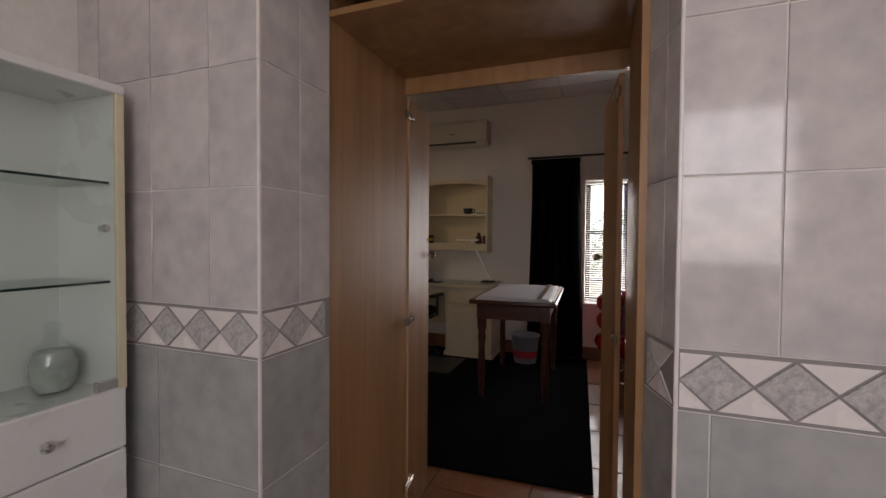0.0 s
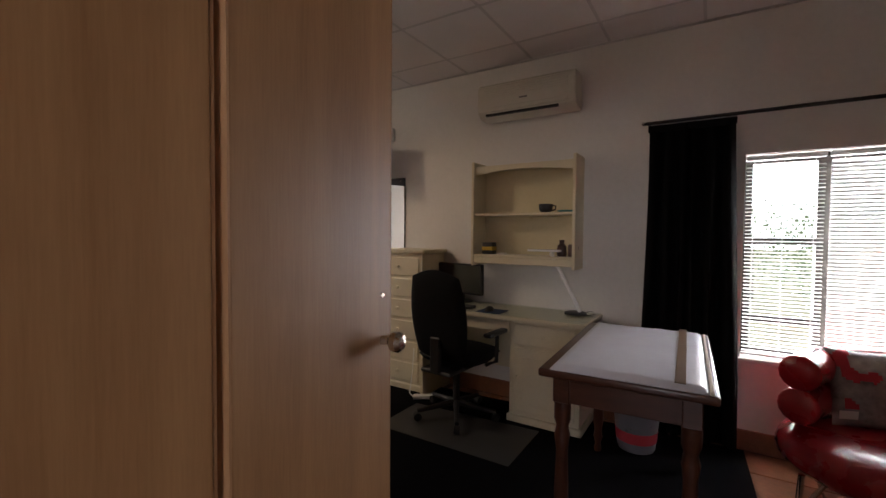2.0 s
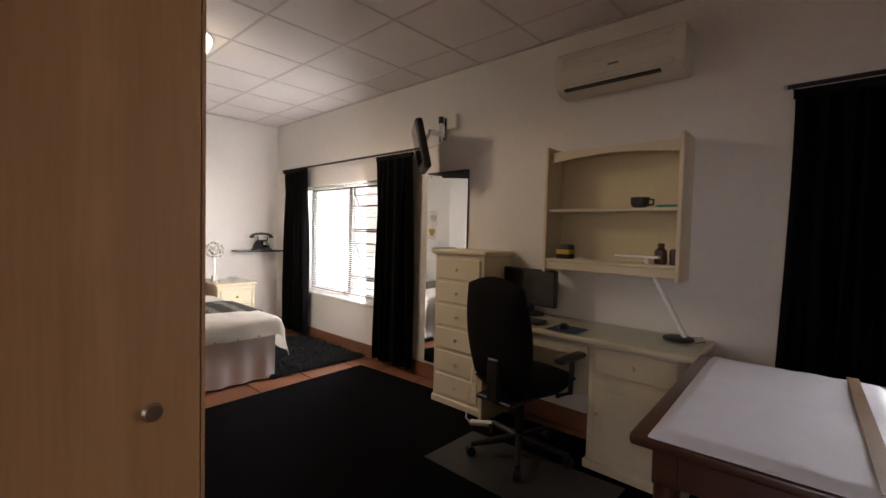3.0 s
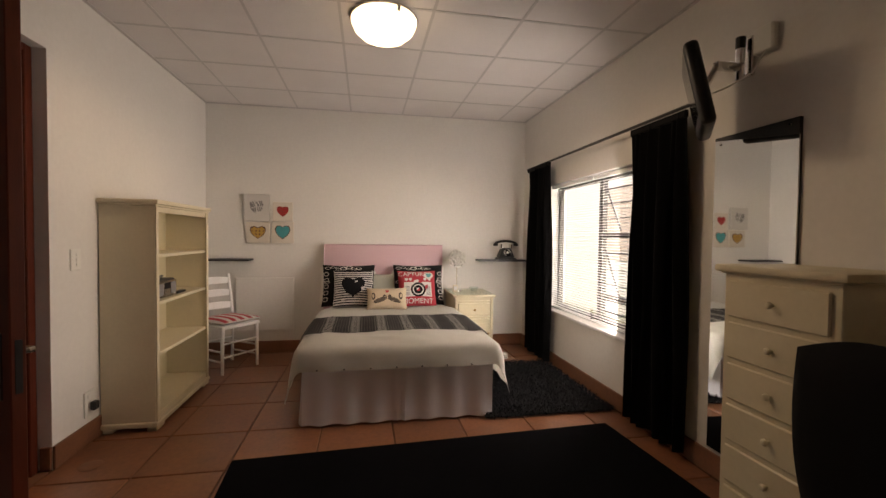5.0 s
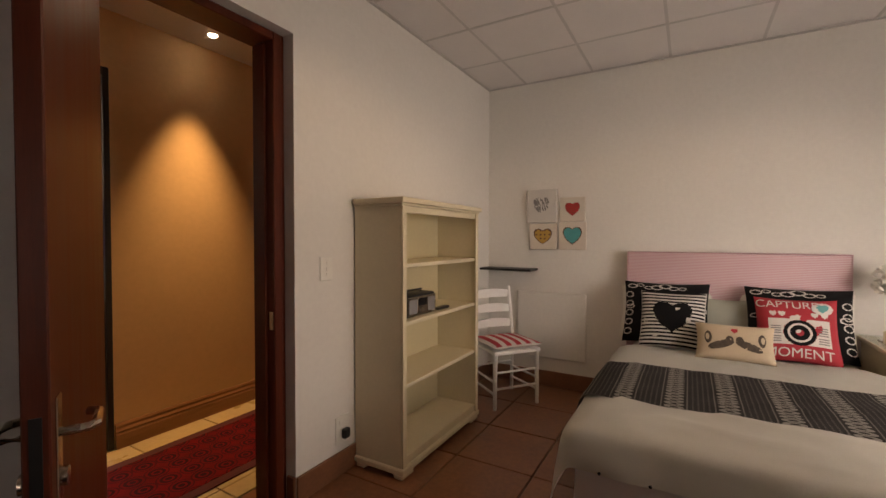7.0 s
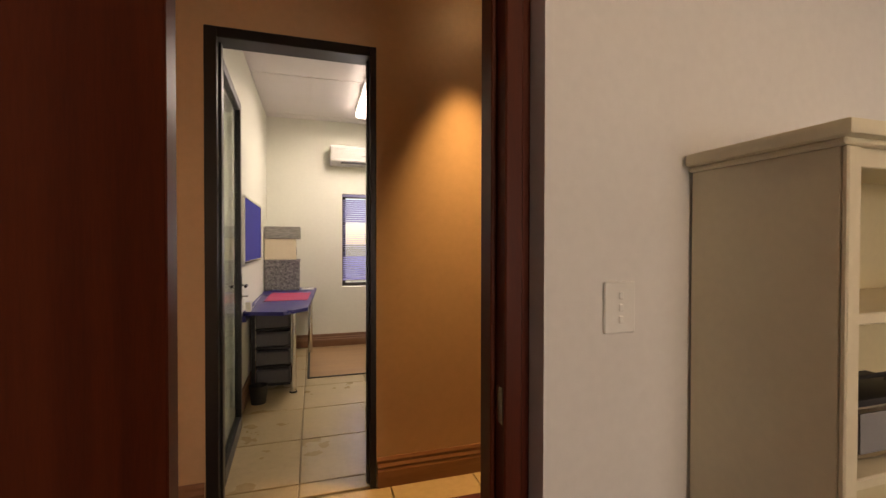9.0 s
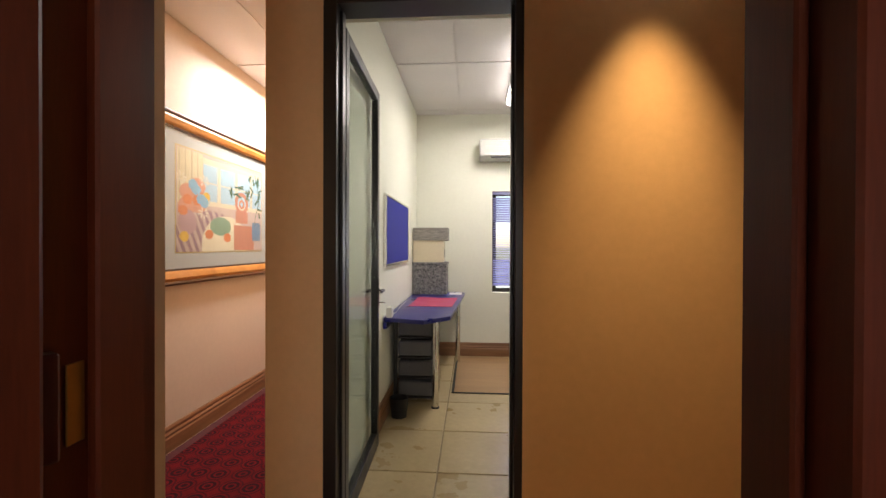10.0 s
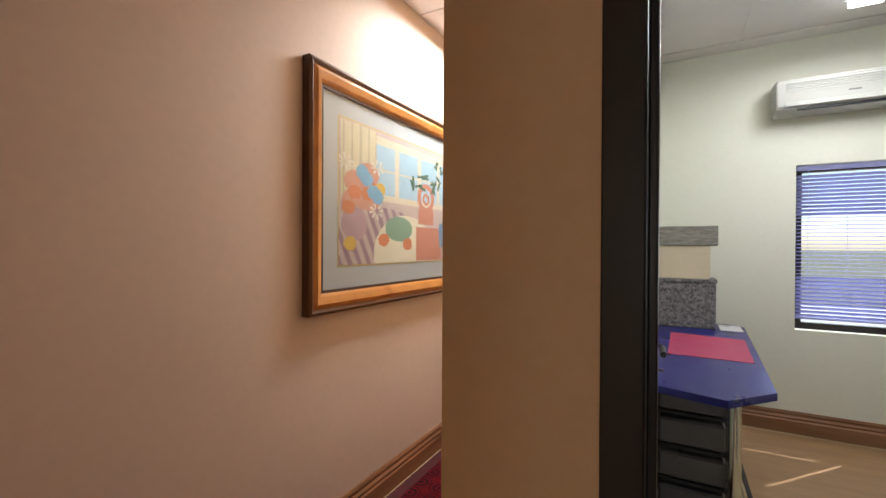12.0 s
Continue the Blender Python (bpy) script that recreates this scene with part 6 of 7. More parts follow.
# ---------------------------------------------------------------- bathroom
M_GEDGE = material("green_glass_edge", (0.012, 0.035, 0.028), 0.15, var=0.1, scale=8, bump=0.0)
vc = thing("vanity_cabinet", "white bathroom cabinet with glass door and drawers", "cabinet")
X0, X1, Y0, Y1 = -1.238, -0.985, -2.20, -1.30
part("drawer_body", bx(X0, Y0, 0.05, X1 - 0.02, Y1, 0.8095, 0.002), M_WHITE, vc)
part("plinth", bx(X0, Y0 + 0.01, 0, X1 - 0.05, Y1 - 0.01, 0.05), M_WHITE, vc)
for z, zt in ((0.06, 0.358), (0.362, 0.660), (0.664, 0.815)):
    d = part("drawer", bx(X1 - 0.0195, Y0 + 0.002, z, X1, Y1 - 0.002, zt, 0.004), M_WHITE, vc)
    part("knob", knob(pose(X1, Y1 - 0.175, (z + zt) / 2, 0, 90, 0)), M_CHROME, d)
part("upper_back", bx(X0, Y0, 0.8105, X0 + 0.012, Y1, 1.54), M_WHITE, vc)
part("upper_side", bx(X0 + 0.0125, Y1 - 0.018, 0.8105, X1 - 0.012, Y1, 1.54), M_WHITE, vc)
part("upper_side", bx(X0 + 0.0125, Y0, 0.8105, X1 - 0.012, Y0 + 0.018, 1.54), M_WHITE, vc)
part("upper_top", bx(X0, Y0 - 0.002, 1.5405, X1, Y1 + 0.002, 1.562, 0.002), M_WHITE, vc)
for z in (1.075, 1.32):
    gs = part("glass_shelf", bx(X0 + 0.0125, Y0 + 0.0185, z, X1 - 0.032, Y1 - 0.0185, z + 0.006), M_GLASS, vc)
    part("shelf_edge", bx(X1 - 0.0318, Y0 + 0.0185, z, X1 - 0.03, Y1 - 0.0185, z + 0.006), M_GEDGE, gs, "dark green glass edge")
gd = part("glass_door", bx(X1 - 0.010, Y0 + 0.004, 0.815, X1 - 0.004, Y1 - 0.020, 1.538), M_GLASS, vc)
part("knob", knob(pose(X1 - 0.004, Y1 - 0.055, 1.21, 0, 90, 0), 0.010), M_CHROME, gd)
part("door_hinge", bx(X1 - 0.014, Y1 - 0.07, 0.817, X1 + 0.002, Y1 - 0.022, 0.842, 0.002), M_CHROME, gd)
part("front_post", bx(X1 - 0.0115, Y1 - 0.0195, 0.8105, X1, Y1, 1.54, 0.001), M_CREAM, vc)
bt = thing("perfume_bottle", "round clear glass bottle in the bathroom cabinet", "bottle", m=pose(-1.12, -1.385, 0.812))
part("glass_body", lathe(bm_new(), [(0.0, 0), (0.035, 0), (0.052, 0.03), (0.054, 0.07), (0.042, 0.105), (0.018, 0.125), (0.016, 0.14), (0.0, 0.14)], 24), M_GLASS, bt)
part("liquid", lathe(bm_new(), [(0.0, 0.004), (0.032, 0.004), (0.046, 0.032), (0.048, 0.068), (0.037, 0.1), (0.0, 0.102)], 24), material("cloudy_liquid", (0.48, 0.48, 0.45), 0.2, var=0.3, scale=25, bump=0.1, coat=0.5), bt)
part("stopper", lathe(bm_new(), [(0.0, 0.1405), (0.013, 0.1405), (0.02, 0.155), (0.012, 0.17), (0.0, 0.171)], 14), M_GLASS, bt)
bw = tagged(new("window_3"), "bathroom window", "window", kind="structure")
fr = bm_new()
box(fr, -0.1, -3.66, 1.0, 1.3, -3.62, 1.04)
box(fr, -0.1, -3.66, 2.06, 1.3, -3.62, 2.1)
for x in (-0.1, 0.58, 1.26):
    box(fr, x, -3.66, 1.04, x + 0.04, -3.62, 2.06)
box(fr, -0.06, -3.655, 1.5, 0.58, -3.625, 1.54)
part("window_frame", fr, M_WHITE, bw)

# ---------------------------------------------------------------- hall
def skirting(name, a, b, n, label, h=0.15):
    """Moulded wooden skirting along a wall foot from a to b; n points away from the wall."""
    prof = [(0.0, 0.0), (0.022, 0.0), (0.022, h * 0.55), (0.016, h * 0.62), (0.020, h * 0.70), (0.012, h * 0.80), (0.014, h * 0.90), (0.008, h), (0.0, h)]
    bm = bm_new()
    l = [bm.verts.new((a[0] + n[0] * p, a[1] + n[1] * p, q)) for p, q in prof]
    r = [bm.verts.new((b[0] + n[0] * p, b[1] + n[1] * p, q)) for p, q in prof]
    k = len(prof)
    bm.faces.new(l)
    bm.faces.new(r[::-1])
    for i in range(k):
        bm.faces.new((l[i], l[(i + 1) % k], r[(i + 1) % k], r[i]))
    return setting(name, bm, M_SKIRT, label, "skirting")


SK = "moulded brown wooden skirting"
skirting("baseboard_hall", (-4.72, HY0), (-3.423, HY0), (0, 1), SK)
skirting("baseboard_hall_2", (-2.633, HY0), (-2.40, HY0), (0, 1), SK)
skirting("baseboard_hall_3", (-8.4, HY1), (-3.60, HY1), (0, -1), SK)
skirting("baseboard_hall_4", (-2.79, HY1), (PX, HY1), (0, -1), SK)
skirting("baseboard_corridor", (PX, -6.2), (PX, -1.91), (-1, 0), SK)
skirting("baseboard_corridor_2", (-2.40, -6.2), (-2.40, -2.38), (1, 0), SK)
skirting("baseboard_office", (-6.0, -5.573), (-2.595, -5.573), (0, 1), SK)
skirting("baseboard_office_2", (-2.595, -5.573), (-2.595, -3.45), (-1, 0), SK)
skirting("baseboard_stub", (-3.49, -3.27), (-3.49, -2.62), (1, 0), SK)


def carpet(name_, base, fig):
    """Red pile with rows of dark medallions."""
    mt = material(name_, base, 0.95, var=0.35, scale=8, grain=250, bump=0.5, spec=0.1)
    nt = mt.node_tree
    L = nt.links.new
    tc = nt.nodes.new("ShaderNodeTexCoord")
    vo = nt.nodes.new("ShaderNodeTexVoronoi")
    vo.inputs["Scale"].default_value, vo.inputs["Randomness"].default_value = 8.5, 0.12
    L(tc.outputs["Object"], vo.inputs["Vector"])
    ramp = nt.nodes.new("ShaderNodeValToRGB")
    cr = ramp.color_ramp
    cr.interpolation = "CONSTANT"
    cr.elements[0].position, cr.elements[0].color = 0.0, (1, 1, 1, 1)
    cr.elements[1].position, cr.elements[1].color = 0.13, (0, 0, 0, 1)
    for p, c in ((0.22, 1), (0.34, 0), (0.43, 0.7), (0.5, 0)):
        e = cr.elements.new(p)
        e.color = (c, c, c, 1)
    L(vo.outputs["Distance"], ramp.inputs[0])
    mx = nt.nodes.new("ShaderNodeMix")
    mx.data_type = "RGBA"
    bs = nt.nodes["Principled BSDF"]
    src = bs.inputs["Base Color"].links[0].from_socket
    L(ramp.outputs[0], mx.inputs["Factor"])
    L(src, mx.inputs[6])
    mx.inputs[7].default_value = (*fig, 1)
    L(mx.outputs[2], bs.inputs["Base Color"])
    return mt


M_CARPET = carpet("red_patterned_carpet", (0.12, 0.006, 0.009), (0.028, 0.006, 0.010))
M_BORDER = material("dark_carpet_border", (0.07, 0.012, 0.015), 0.95, var=0.3, scale=12, grain=250, bump=0.4)
rn = thing("hall_runner", "long red patterned carpet runner in the hall", "carpet runner")
part("carpet_field", bx(-8.2, -2.10, 0.001, -1.75, -1.55, 0.010, 0.002), M_CARPET, rn)
part("border", bx(-8.2, -2.165, 0.001, -1.75, -2.1005, 0.0095, 0.002), M_BORDER, rn)
part("border", bx(-8.2, -1.5495, 0.001, -1.75, -1.485, 0.0095, 0.002), M_BORDER, rn)
r2 = thing("corridor_runner", "dark red patterned carpet runner in the corridor", "carpet runner")
part("carpet_field", bx(-2.26, -6.0, 0.001, -1.50, -2.30, 0.010, 0.002), M_CARPET, r2)
part("border", bx(-1.4995, -6.0, 0.001, -1.437, -2.30, 0.0095, 0.002), M_BORDER, r2)

dn = thing("downlight", "small round recessed hall downlight", "downlight", m=pose(-3.905, -2.14, 2.58))
part("rim", lathe(bm_new(), [(0.028, -0.001), (0.042, -0.001), (0.042, -0.005), (0.030, -0.006)], 24), M_WHITE, dn)
part("bulb", lathe(bm_new(), [(0.0, -0.0012), (0.027, -0.0012), (0.027, -0.008), (0.02, -0.013), (0.0, -0.016)], 20), glow("lit_bulb", (1.0, 0.85, 0.6), 40), dn)

# corridor picture
pc = thing("framed_picture", "large framed still life print in a bronze gold frame", "picture")
py0, py1, pz0, pz1 = -4.50, -3.028, 0.998, 2.05
fw = 0.095


def moulding(bm, pts, prof):
    """A frame moulding round the rectangle pts (y, z), mitred at its corners; prof is (inwards, out of the wall)."""
    (ya, za), (yb, zb) = pts
    rings = []
    for y, z, sy, sz in ((ya, za, 1, 1), (yb, za, -1, 1), (yb, zb, -1, -1), (ya, zb, 1, -1)):
        rings.append([bm.verts.new((PX - o, y + sy * i, z + sz * i)) for i, o in prof])
    for k in range(4):
        a, b = rings[k], rings[(k + 1) % 4]
        for i in range(len(prof)):
            j = (i + 1) % len(prof)
            bm.faces.new((a[i], a[j], b[j], b[i]))
    return bm


part("frame_outer", moulding(bm_new(), ((py0, pz0), (py1, pz1)), [(0, 0.002), (0, 0.040), (0.012, 0.046), (0.024, 0.040), (0.024, 0.002)]), material("dark_bronze_edge", (0.10, 0.045, 0.02), 0.4, var=0.2, scale=9), pc, "dark bronze outer edge")
part("frame", moulding(bm_new(), ((py0 + 0.0242, pz0 + 0.0242), (py1 - 0.0242, pz1 - 0.0242)), [(0, 0.002), (0, 0.036), (0.02, 0.046), (0.045, 0.036), (0.062, 0.022), (0.062, 0.002)]), M_GOLD, pc)
part("slip", moulding(bm_new(), ((py0 + 0.0864, pz0 + 0.0864), (py1 - 0.0864, pz1 - 0.0864)), [(0, 0.002), (0, 0.022), (0.012, 0.020), (0.012, 0.002)]), material("dark_slip", (0.06, 0.03, 0.02), 0.4, var=0.2, scale=9), pc)
M_MATB = material("blue_grey_mount", (0.42, 0.44, 0.48), 0.8, var=0.03, scale=6)
part("mount", bx(PX - 0.012, py0 + 0.0985, pz0 + 0.0985, PX - 0.006, py1 - 0.0985, pz1 - 0.0985), M_MATB, pc)
iy0, iy1, iz0, iz1 = py0 + 0.20, py1 - 0.20, pz0 + 0.20, pz1 - 0.19
part("gold_fillet", bx(PX - 0.0128, iy0 - 0.006, iz0 - 0.006, PX - 0.0121, iy1 + 0.006, iz1 + 0.006), material("gold_line", (0.55, 0.42, 0.16), 0.4, 0.3, var=0.1, scale=9), pc)


def paint(n, c, **k):
    return material(n, c, 0.8, var=0.12, scale=14, grain=60, bump=0.05, **k)


pic_m = pose(PX - 0.0129, (iy0 + iy1) / 2, (iz0 + iz1) / 2, 90, 0, -90)
F = flat(pic_m, iy1 - iy0, iz1 - iz0)
N = 110


def art(nm, mt_, fn, lift, box_uv=(-1, 1, -1, 1), n=None):
    part(nm, clipped(bm_new(), F, fn, n or 64, lift, box_uv), mt_, pc)


el = lambda a, b, u, v, ru, rv: math.hypot((a - u) / ru, (b - v) / rv) < 1
art("print_ground", paint("print_mauve", (0.50, 0.40, 0.40)), lambda a, b: True, 0.0001, n=2)
art("print_windows", paint("print_sky", (0.36, 0.52, 0.68)), lambda a, b: True, 0.0003, (-0.62, 0.98, 0.0, 0.92), 2)
art("print_window_frame", paint("print_cream", (0.62, 0.56, 0.46)), lambda a, b: abs(((a + 0.62) % 0.42) - 0.02) < 0.05 or abs(b - 0.86) < 0.06 or abs(b - 0.42) < 0.012 or abs(b) < 0.05, 0.0005, (-0.62, 0.98, -0.05, 0.92), 110)
art("print_curtain", paint("print_ochre", (0.60, 0.54, 0.40)), lambda a, b: a < -0.5 and b > -0.1, 0.0006, (-0.98, -0.5, -0.1, 0.98), 2)
art("print_curtain_fold", paint("print_ochre_dark", (0.48, 0.42, 0.32)), lambda a, b: abs((a * 9) % 1 - 0.5) < 0.12, 0.0007, (-0.98, -0.5, -0.1, 0.98), 40)
art("print_cloth_stripes", paint("print_plum", (0.30, 0.20, 0.27)), lambda a, b: el(a, b, -0.35, -0.75, 0.75, 0.60) and int((a * 1.2 + b * 0.4 + 5) * 13) % 2 == 0, 0.0006, n=110)
art("print_cloth", paint("print_white", (0.66, 0.62, 0.52)), lambda a, b: el(a, b, 0.02, -0.85, 0.55, 0.62) and a > -0.6 + b * 0.2, 0.0008, (-1, 0.7, -1, 0), 90)
art("print_melon", paint("print_green", (0.20, 0.33, 0.26)), lambda a, b: el(a, b, -0.12, -0.46, 0.24, 0.20), 0.001, (-0.5, 0.3, -0.8, -0.1), 60)
art("print_fruit", paint("print_orange", (0.58, 0.20, 0.10)), lambda a, b: any(el(a, b, u, v, 0.085, 0.10) for u, v in ((-0.38, -0.64), (0.03, -0.70), (-0.88, -0.2), (-0.8, 0.02), (-0.62, 0.02), (-0.55, 0.1))), 0.0012, n=110)
art("print_lemon", paint("print_yellow", (0.62, 0.40, 0.08)), lambda a, b: any(el(a, b, u, v, 0.08, 0.10) for u, v in ((-0.86, -0.7), (-0.44, 0.12))), 0.0013, n=110)
art("print_flowers", paint("print_coral", (0.56, 0.28, 0.22)), lambda a, b: any(el(a, b, u, v, 0.16, 0.17) for u, v in ((-0.78, 0.16), (-0.62, 0.30), (-0.80, -0.10), (-0.60, -0.05))), 0.0009, n=110)
art("print_blue_flowers", paint("print_blue", (0.20, 0.40, 0.62)), lambda a, b: any(el(a, b, u, v, 0.09, 0.11) for u, v in ((-0.70, 0.32), (-0.64, 0.24), (-0.54, 0.06), (-0.48, 0.0))), 0.0014, n=110)
art("print_blossom", paint("print_pale", (0.66, 0.62, 0.56)), lambda a, b: any(0.3 < math.hypot((a - u) / 0.1, (b - v) / 0.12) < 1 and math.sin(8 * math.atan2(b - v, a - u)) > 0.2 for u, v in ((-0.92, 0.42), (-0.48, 0.44), (-0.5, -0.22))), 0.0015, n=130)
art("print_vase", paint("print_lilac", (0.42, 0.28, 0.34)), lambda a, b: el(a, b, -0.80, -0.42, 0.17, 0.24), 0.0011, (-1, -0.6, -0.7, -0.1), 40)
art("print_chair", paint("print_terracotta", (0.50, 0.22, 0.17)), lambda a, b: (0.62 < math.hypot((a - 0.40) / 0.18, (b - 0.12) / 0.26) < 1 or 0.2 < math.hypot((a - 0.40) / 0.18, (b - 0.10) / 0.26) < 0.42) and b > -0.1 or (abs(a - 0.40) < 0.16 and -0.35 < b < -0.08) or (abs(a - 0.45) < 0.3 and -0.98 < b < -0.4 and a > 0.2), 0.001, (0.1, 0.8, -1, 0.45), 80)
art("print_pot", paint("print_blue_pot", (0.16, 0.26, 0.42)), lambda a, b: abs(a - 0.82) < 0.13 - 0.05 * abs(b + 0.5) and -0.75 < b < -0.3, 0.0012, (0.6, 1, -0.8, -0.2), 40)
lf = []
for k in range(60):
    u, v = random.Random(k).uniform(0.1, 0.95), random.Random(k + 99).uniform(-0.2, 0.8)
    if abs(u - 0.85) < 0.12 + 0.2 * v or (u < 0.6 and 0.25 < v < 0.55):
        lf.append((u, v, random.Random(k + 7).uniform(0, 3.1)))
art("print_leaves", paint("print_leaf", (0.05, 0.12, 0.09)), lambda a, b: any(abs((a - u) * math.cos(t) + (b - v) * math.sin(t)) < 0.075 and abs(-(a - u) * math.sin(t) + (b - v) * math.cos(t)) < 0.02 for u, v, t in lf) or abs(a - 0.84 - 0.06 * math.sin(b * 5)) < 0.008, 0.0016, (0.05, 1, -0.35, 0.9), 120)
pg = part("picture_glass", bx(PX - 0.0185, py0 + 0.0985, pz0 + 0.0985, PX - 0.0165, py1 - 0.0985, pz1 - 0.0985), M_GLASS, pc)
pg.visible_shadow = False

# pine cabinet
pn = thing("pine_cabinet", "orange pine display cabinet with arched glazed door", "cabinet")
X0, X1, Y0, Y1 = -1.62, -1.402, -1.895, -1.33
part("carcass", bx(X0 + 0.02, Y0, 0.06, X1, Y1, 1.60, 0.003), M_PINE, pn)
part("plinth", bx(X0 + 0.01, Y0, 0, X1, Y1, 0.06), M_PINE, pn)
part("cornice", bx(X0 - 0.03, Y0 - 0.012, 1.616, X1, Y1, 1.650, 0.010, 2), M_PINE, pn)
part("cornice_lower", bx(X0 - 0.01, Y0 - 0.006, 1.6005, X1, Y1, 1.6155, 0.004), M_PINE, pn)
d = part("glazed_door", bx(X0, Y0 + 0.005, 0.925, X0 + 0.0195, Y0 + 0.055, 1.59, 0.004), M_PINE, pn)
part("stile", bx(X0, Y1 - 0.065, 0.925, X0 + 0.0195, Y1 - 0.005, 1.59, 0.004), M_PINE, d)
part("rail", bx(X0, Y0 + 0.0555, 0.925, X0 + 0.0195, Y1 - 0.0655, 0.985, 0.004), M_PINE, d)
arc = [(Y0 + 0.0555, 1.59), (Y0 + 0.0555, 1.42)] + [(Y0 + 0.0555 + (Y1 - Y0 - 0.121) * k / 14, 1.42 + 0.09 * math.sin(math.pi * k / 14)) for k in range(1, 14)] + [(Y1 - 0.0655, 1.42), (Y1 - 0.0655, 1.59)]
part("arched_rail", outline(bm_new(), arc, 0, 0.0195, Matrix(((0, 0, 1, X0), (1, 0, 0, 0), (0, 1, 0, 0), (0, 0, 0, 1)))), M_PINE, d)
# Opaque near-black brown pane in front of the solid carcass.
part("pane", bx(X0 + 0.008, Y0 + 0.0555, 0.9855, X0 + 0.011, Y1 - 0.0655, 1.54), material("near_black_pane", (0.02, 0.01, 0.006), 0.08, var=0.1, scale=5, bump=0), d, "opaque near-black pane")
part("waist_moulding", bx(X0 - 0.025, Y0 - 0.002, 0.885, X1, Y1, 0.92, 0.010, 2), M_PINE, pn)
d = part("lower_door", bx(X0, Y0 + 0.005, 0.08, X0 + 0.0195, Y1 - 0.005, 0.88, 0.004), M_PINE, pn)
part("panel", bx(X0 - 0.008, Y0 + 0.08, 0.16, X0 - 0.0002, Y1 - 0.08, 0.80, 0.008), M_PINE, d)

# landing rail
rl = thing("stair_railing", "chrome stair railing with slim horizontal bars", "railing")
for y in (-4.6, -3.6, -2.9):
    part("post", rod(bm_new(), (-6.5, y, 0), (-6.5, y, 0.92), 0.02), M_CHROME, rl)
part("handrail", rod(bm_new(), (-6.5, -4.8, 0.93), (-6.5, -2.7, 0.93), 0.025), M_CHROME, rl)
for k in range(6):
    part("bar", rod(bm_new(), (-6.5, -4.8, 0.12 + k * 0.13), (-6.5, -2.7, 0.12 + k * 0.13), 0.008), M_CHROME, rl)

# ---------------------------------------------------------------- office
of = tagged(new("door_4_frame"), "black metal office door frame", "door frame", kind="structure")
for x0, x1 in ((-3.4195, -3.388), (-2.690, -2.6365)):
    part("jamb", bx(x0, -2.50, 0, x1, HY0 + 0.006, 2.244, 0.003), M_BLACKM, of)
    xs = x1 if x0 < -3 else x0 - 0.012
    part("stop", bx(xs, -2.46, 0, xs + 0.012, -2.42, 2.19, 0.002), M_BLACKM, of)
part("head", bx(-3.3878, -2.50, 2.195, -2.6902, HY0 + 0.006, 2.244, 0.003), M_BLACKM, of)
ol = tagged(new("door_4"), "black framed glass office door standing open", "door", kind="structure")
ol.matrix_basis = pose(-2.664, -2.53, 0.01, 0, 0, -87.7)
W = 0.81
part("stile", bx(0, -0.02, 0, 0.055, 0.02, 2.17, 0.003), M_BLACKM, ol)
part("stile", bx(W - 0.055, -0.02, 0, W, 0.02, 2.17, 0.003), M_BLACKM, ol)
part("top_rail", bx(0.0552, -0.02, 2.115, W - 0.0552, 0.02, 2.17, 0.003), M_BLACKM, ol)
part("bottom_rail", bx(0.0552, -0.02, 0, W - 0.0552, 0.02, 0.09, 0.003), M_BLACKM, ol)
M_FROST = glass("greenish_door_glass", (0.90, 0.94, 0.91), 0.02)
part("pane", bx(0.0555, -0.003, 0.0905, W - 0.0555, 0.003, 2.1145), M_FROST, ol).visible_shadow = False
for s in (-1, 1):
    part("handle_rose", bx(W - 0.045, s * 0.0205 - 0.003, 0.86, W - 0.012, s * 0.0205 + 0.003, 1.03, 0.003), M_BLACKM, ol)
    part("lever", tube(bm_new(), [(W - 0.028, s * 0.024, 0.96), (W - 0.028, s * (0.044 if s < 0 else 0.024) - 0.006, 0.96), (W - 0.05, s * (0.05 if s < 0 else 0.03) - 0.006, 0.96), (W - 0.14, s * (0.05 if s < 0 else 0.03) - 0.006, 0.96)], 0.009), M_BLACKM, ol)
part("key", rod(bm_new(), (W - 0.028, -0.024, 0.885), (W - 0.028, -0.06, 0.885), 0.004), M_NICKEL, ol)

window("window_4", OWIN, -5.66, [-4.02], "dark framed office window with blue grey blinds")
blind(-4.00, -3.46, 0.79, 1.855, -5.60, "blue grey slatted blind in the office window", M_SLATB, tilt=46, pitch=0.026, depth=0.026, bands=((1.08, 1.52, 10),))
blind(-4.41, -4.03, 0.725, 1.855, -5.60, "blue grey slatted blind in the office window", M_SLATB, tilt=46, pitch=0.026, depth=0.026, bands=((1.08, 1.52, 10),))

od = thing("office_desk", "blue laminate desk on a chrome leg along the wall", "desk")
top = [(-2.60, -3.73), (-2.895, -3.645), (-3.07, -3.84), (-3.15, -5.42), (-3.10, -5.50), (-2.60, -5.50)]
part("worktop", outline(bm_new(), top, 0.70, 0.73, None, 0.004), M_BLUE, od)
l = part("leg", rod(bm_new(), (-2.95, -3.985, 0.012), (-2.95, -3.985, 0.70), 0.026, n=20), M_CHROME, od, "chrome tube leg")
part("foot", lathe(bm_new(), [(0.0, 0), (0.032, 0), (0.03, 0.012), (0.0, 0.012)], 18, pose(-2.95, -3.985, 0)), M_BLACK, l)
part("leg", rod(bm_new(), (-3.08, -5.3, 0.0), (-3.08, -5.3, 0.70), 0.026, n=20), M_CHROME, od)
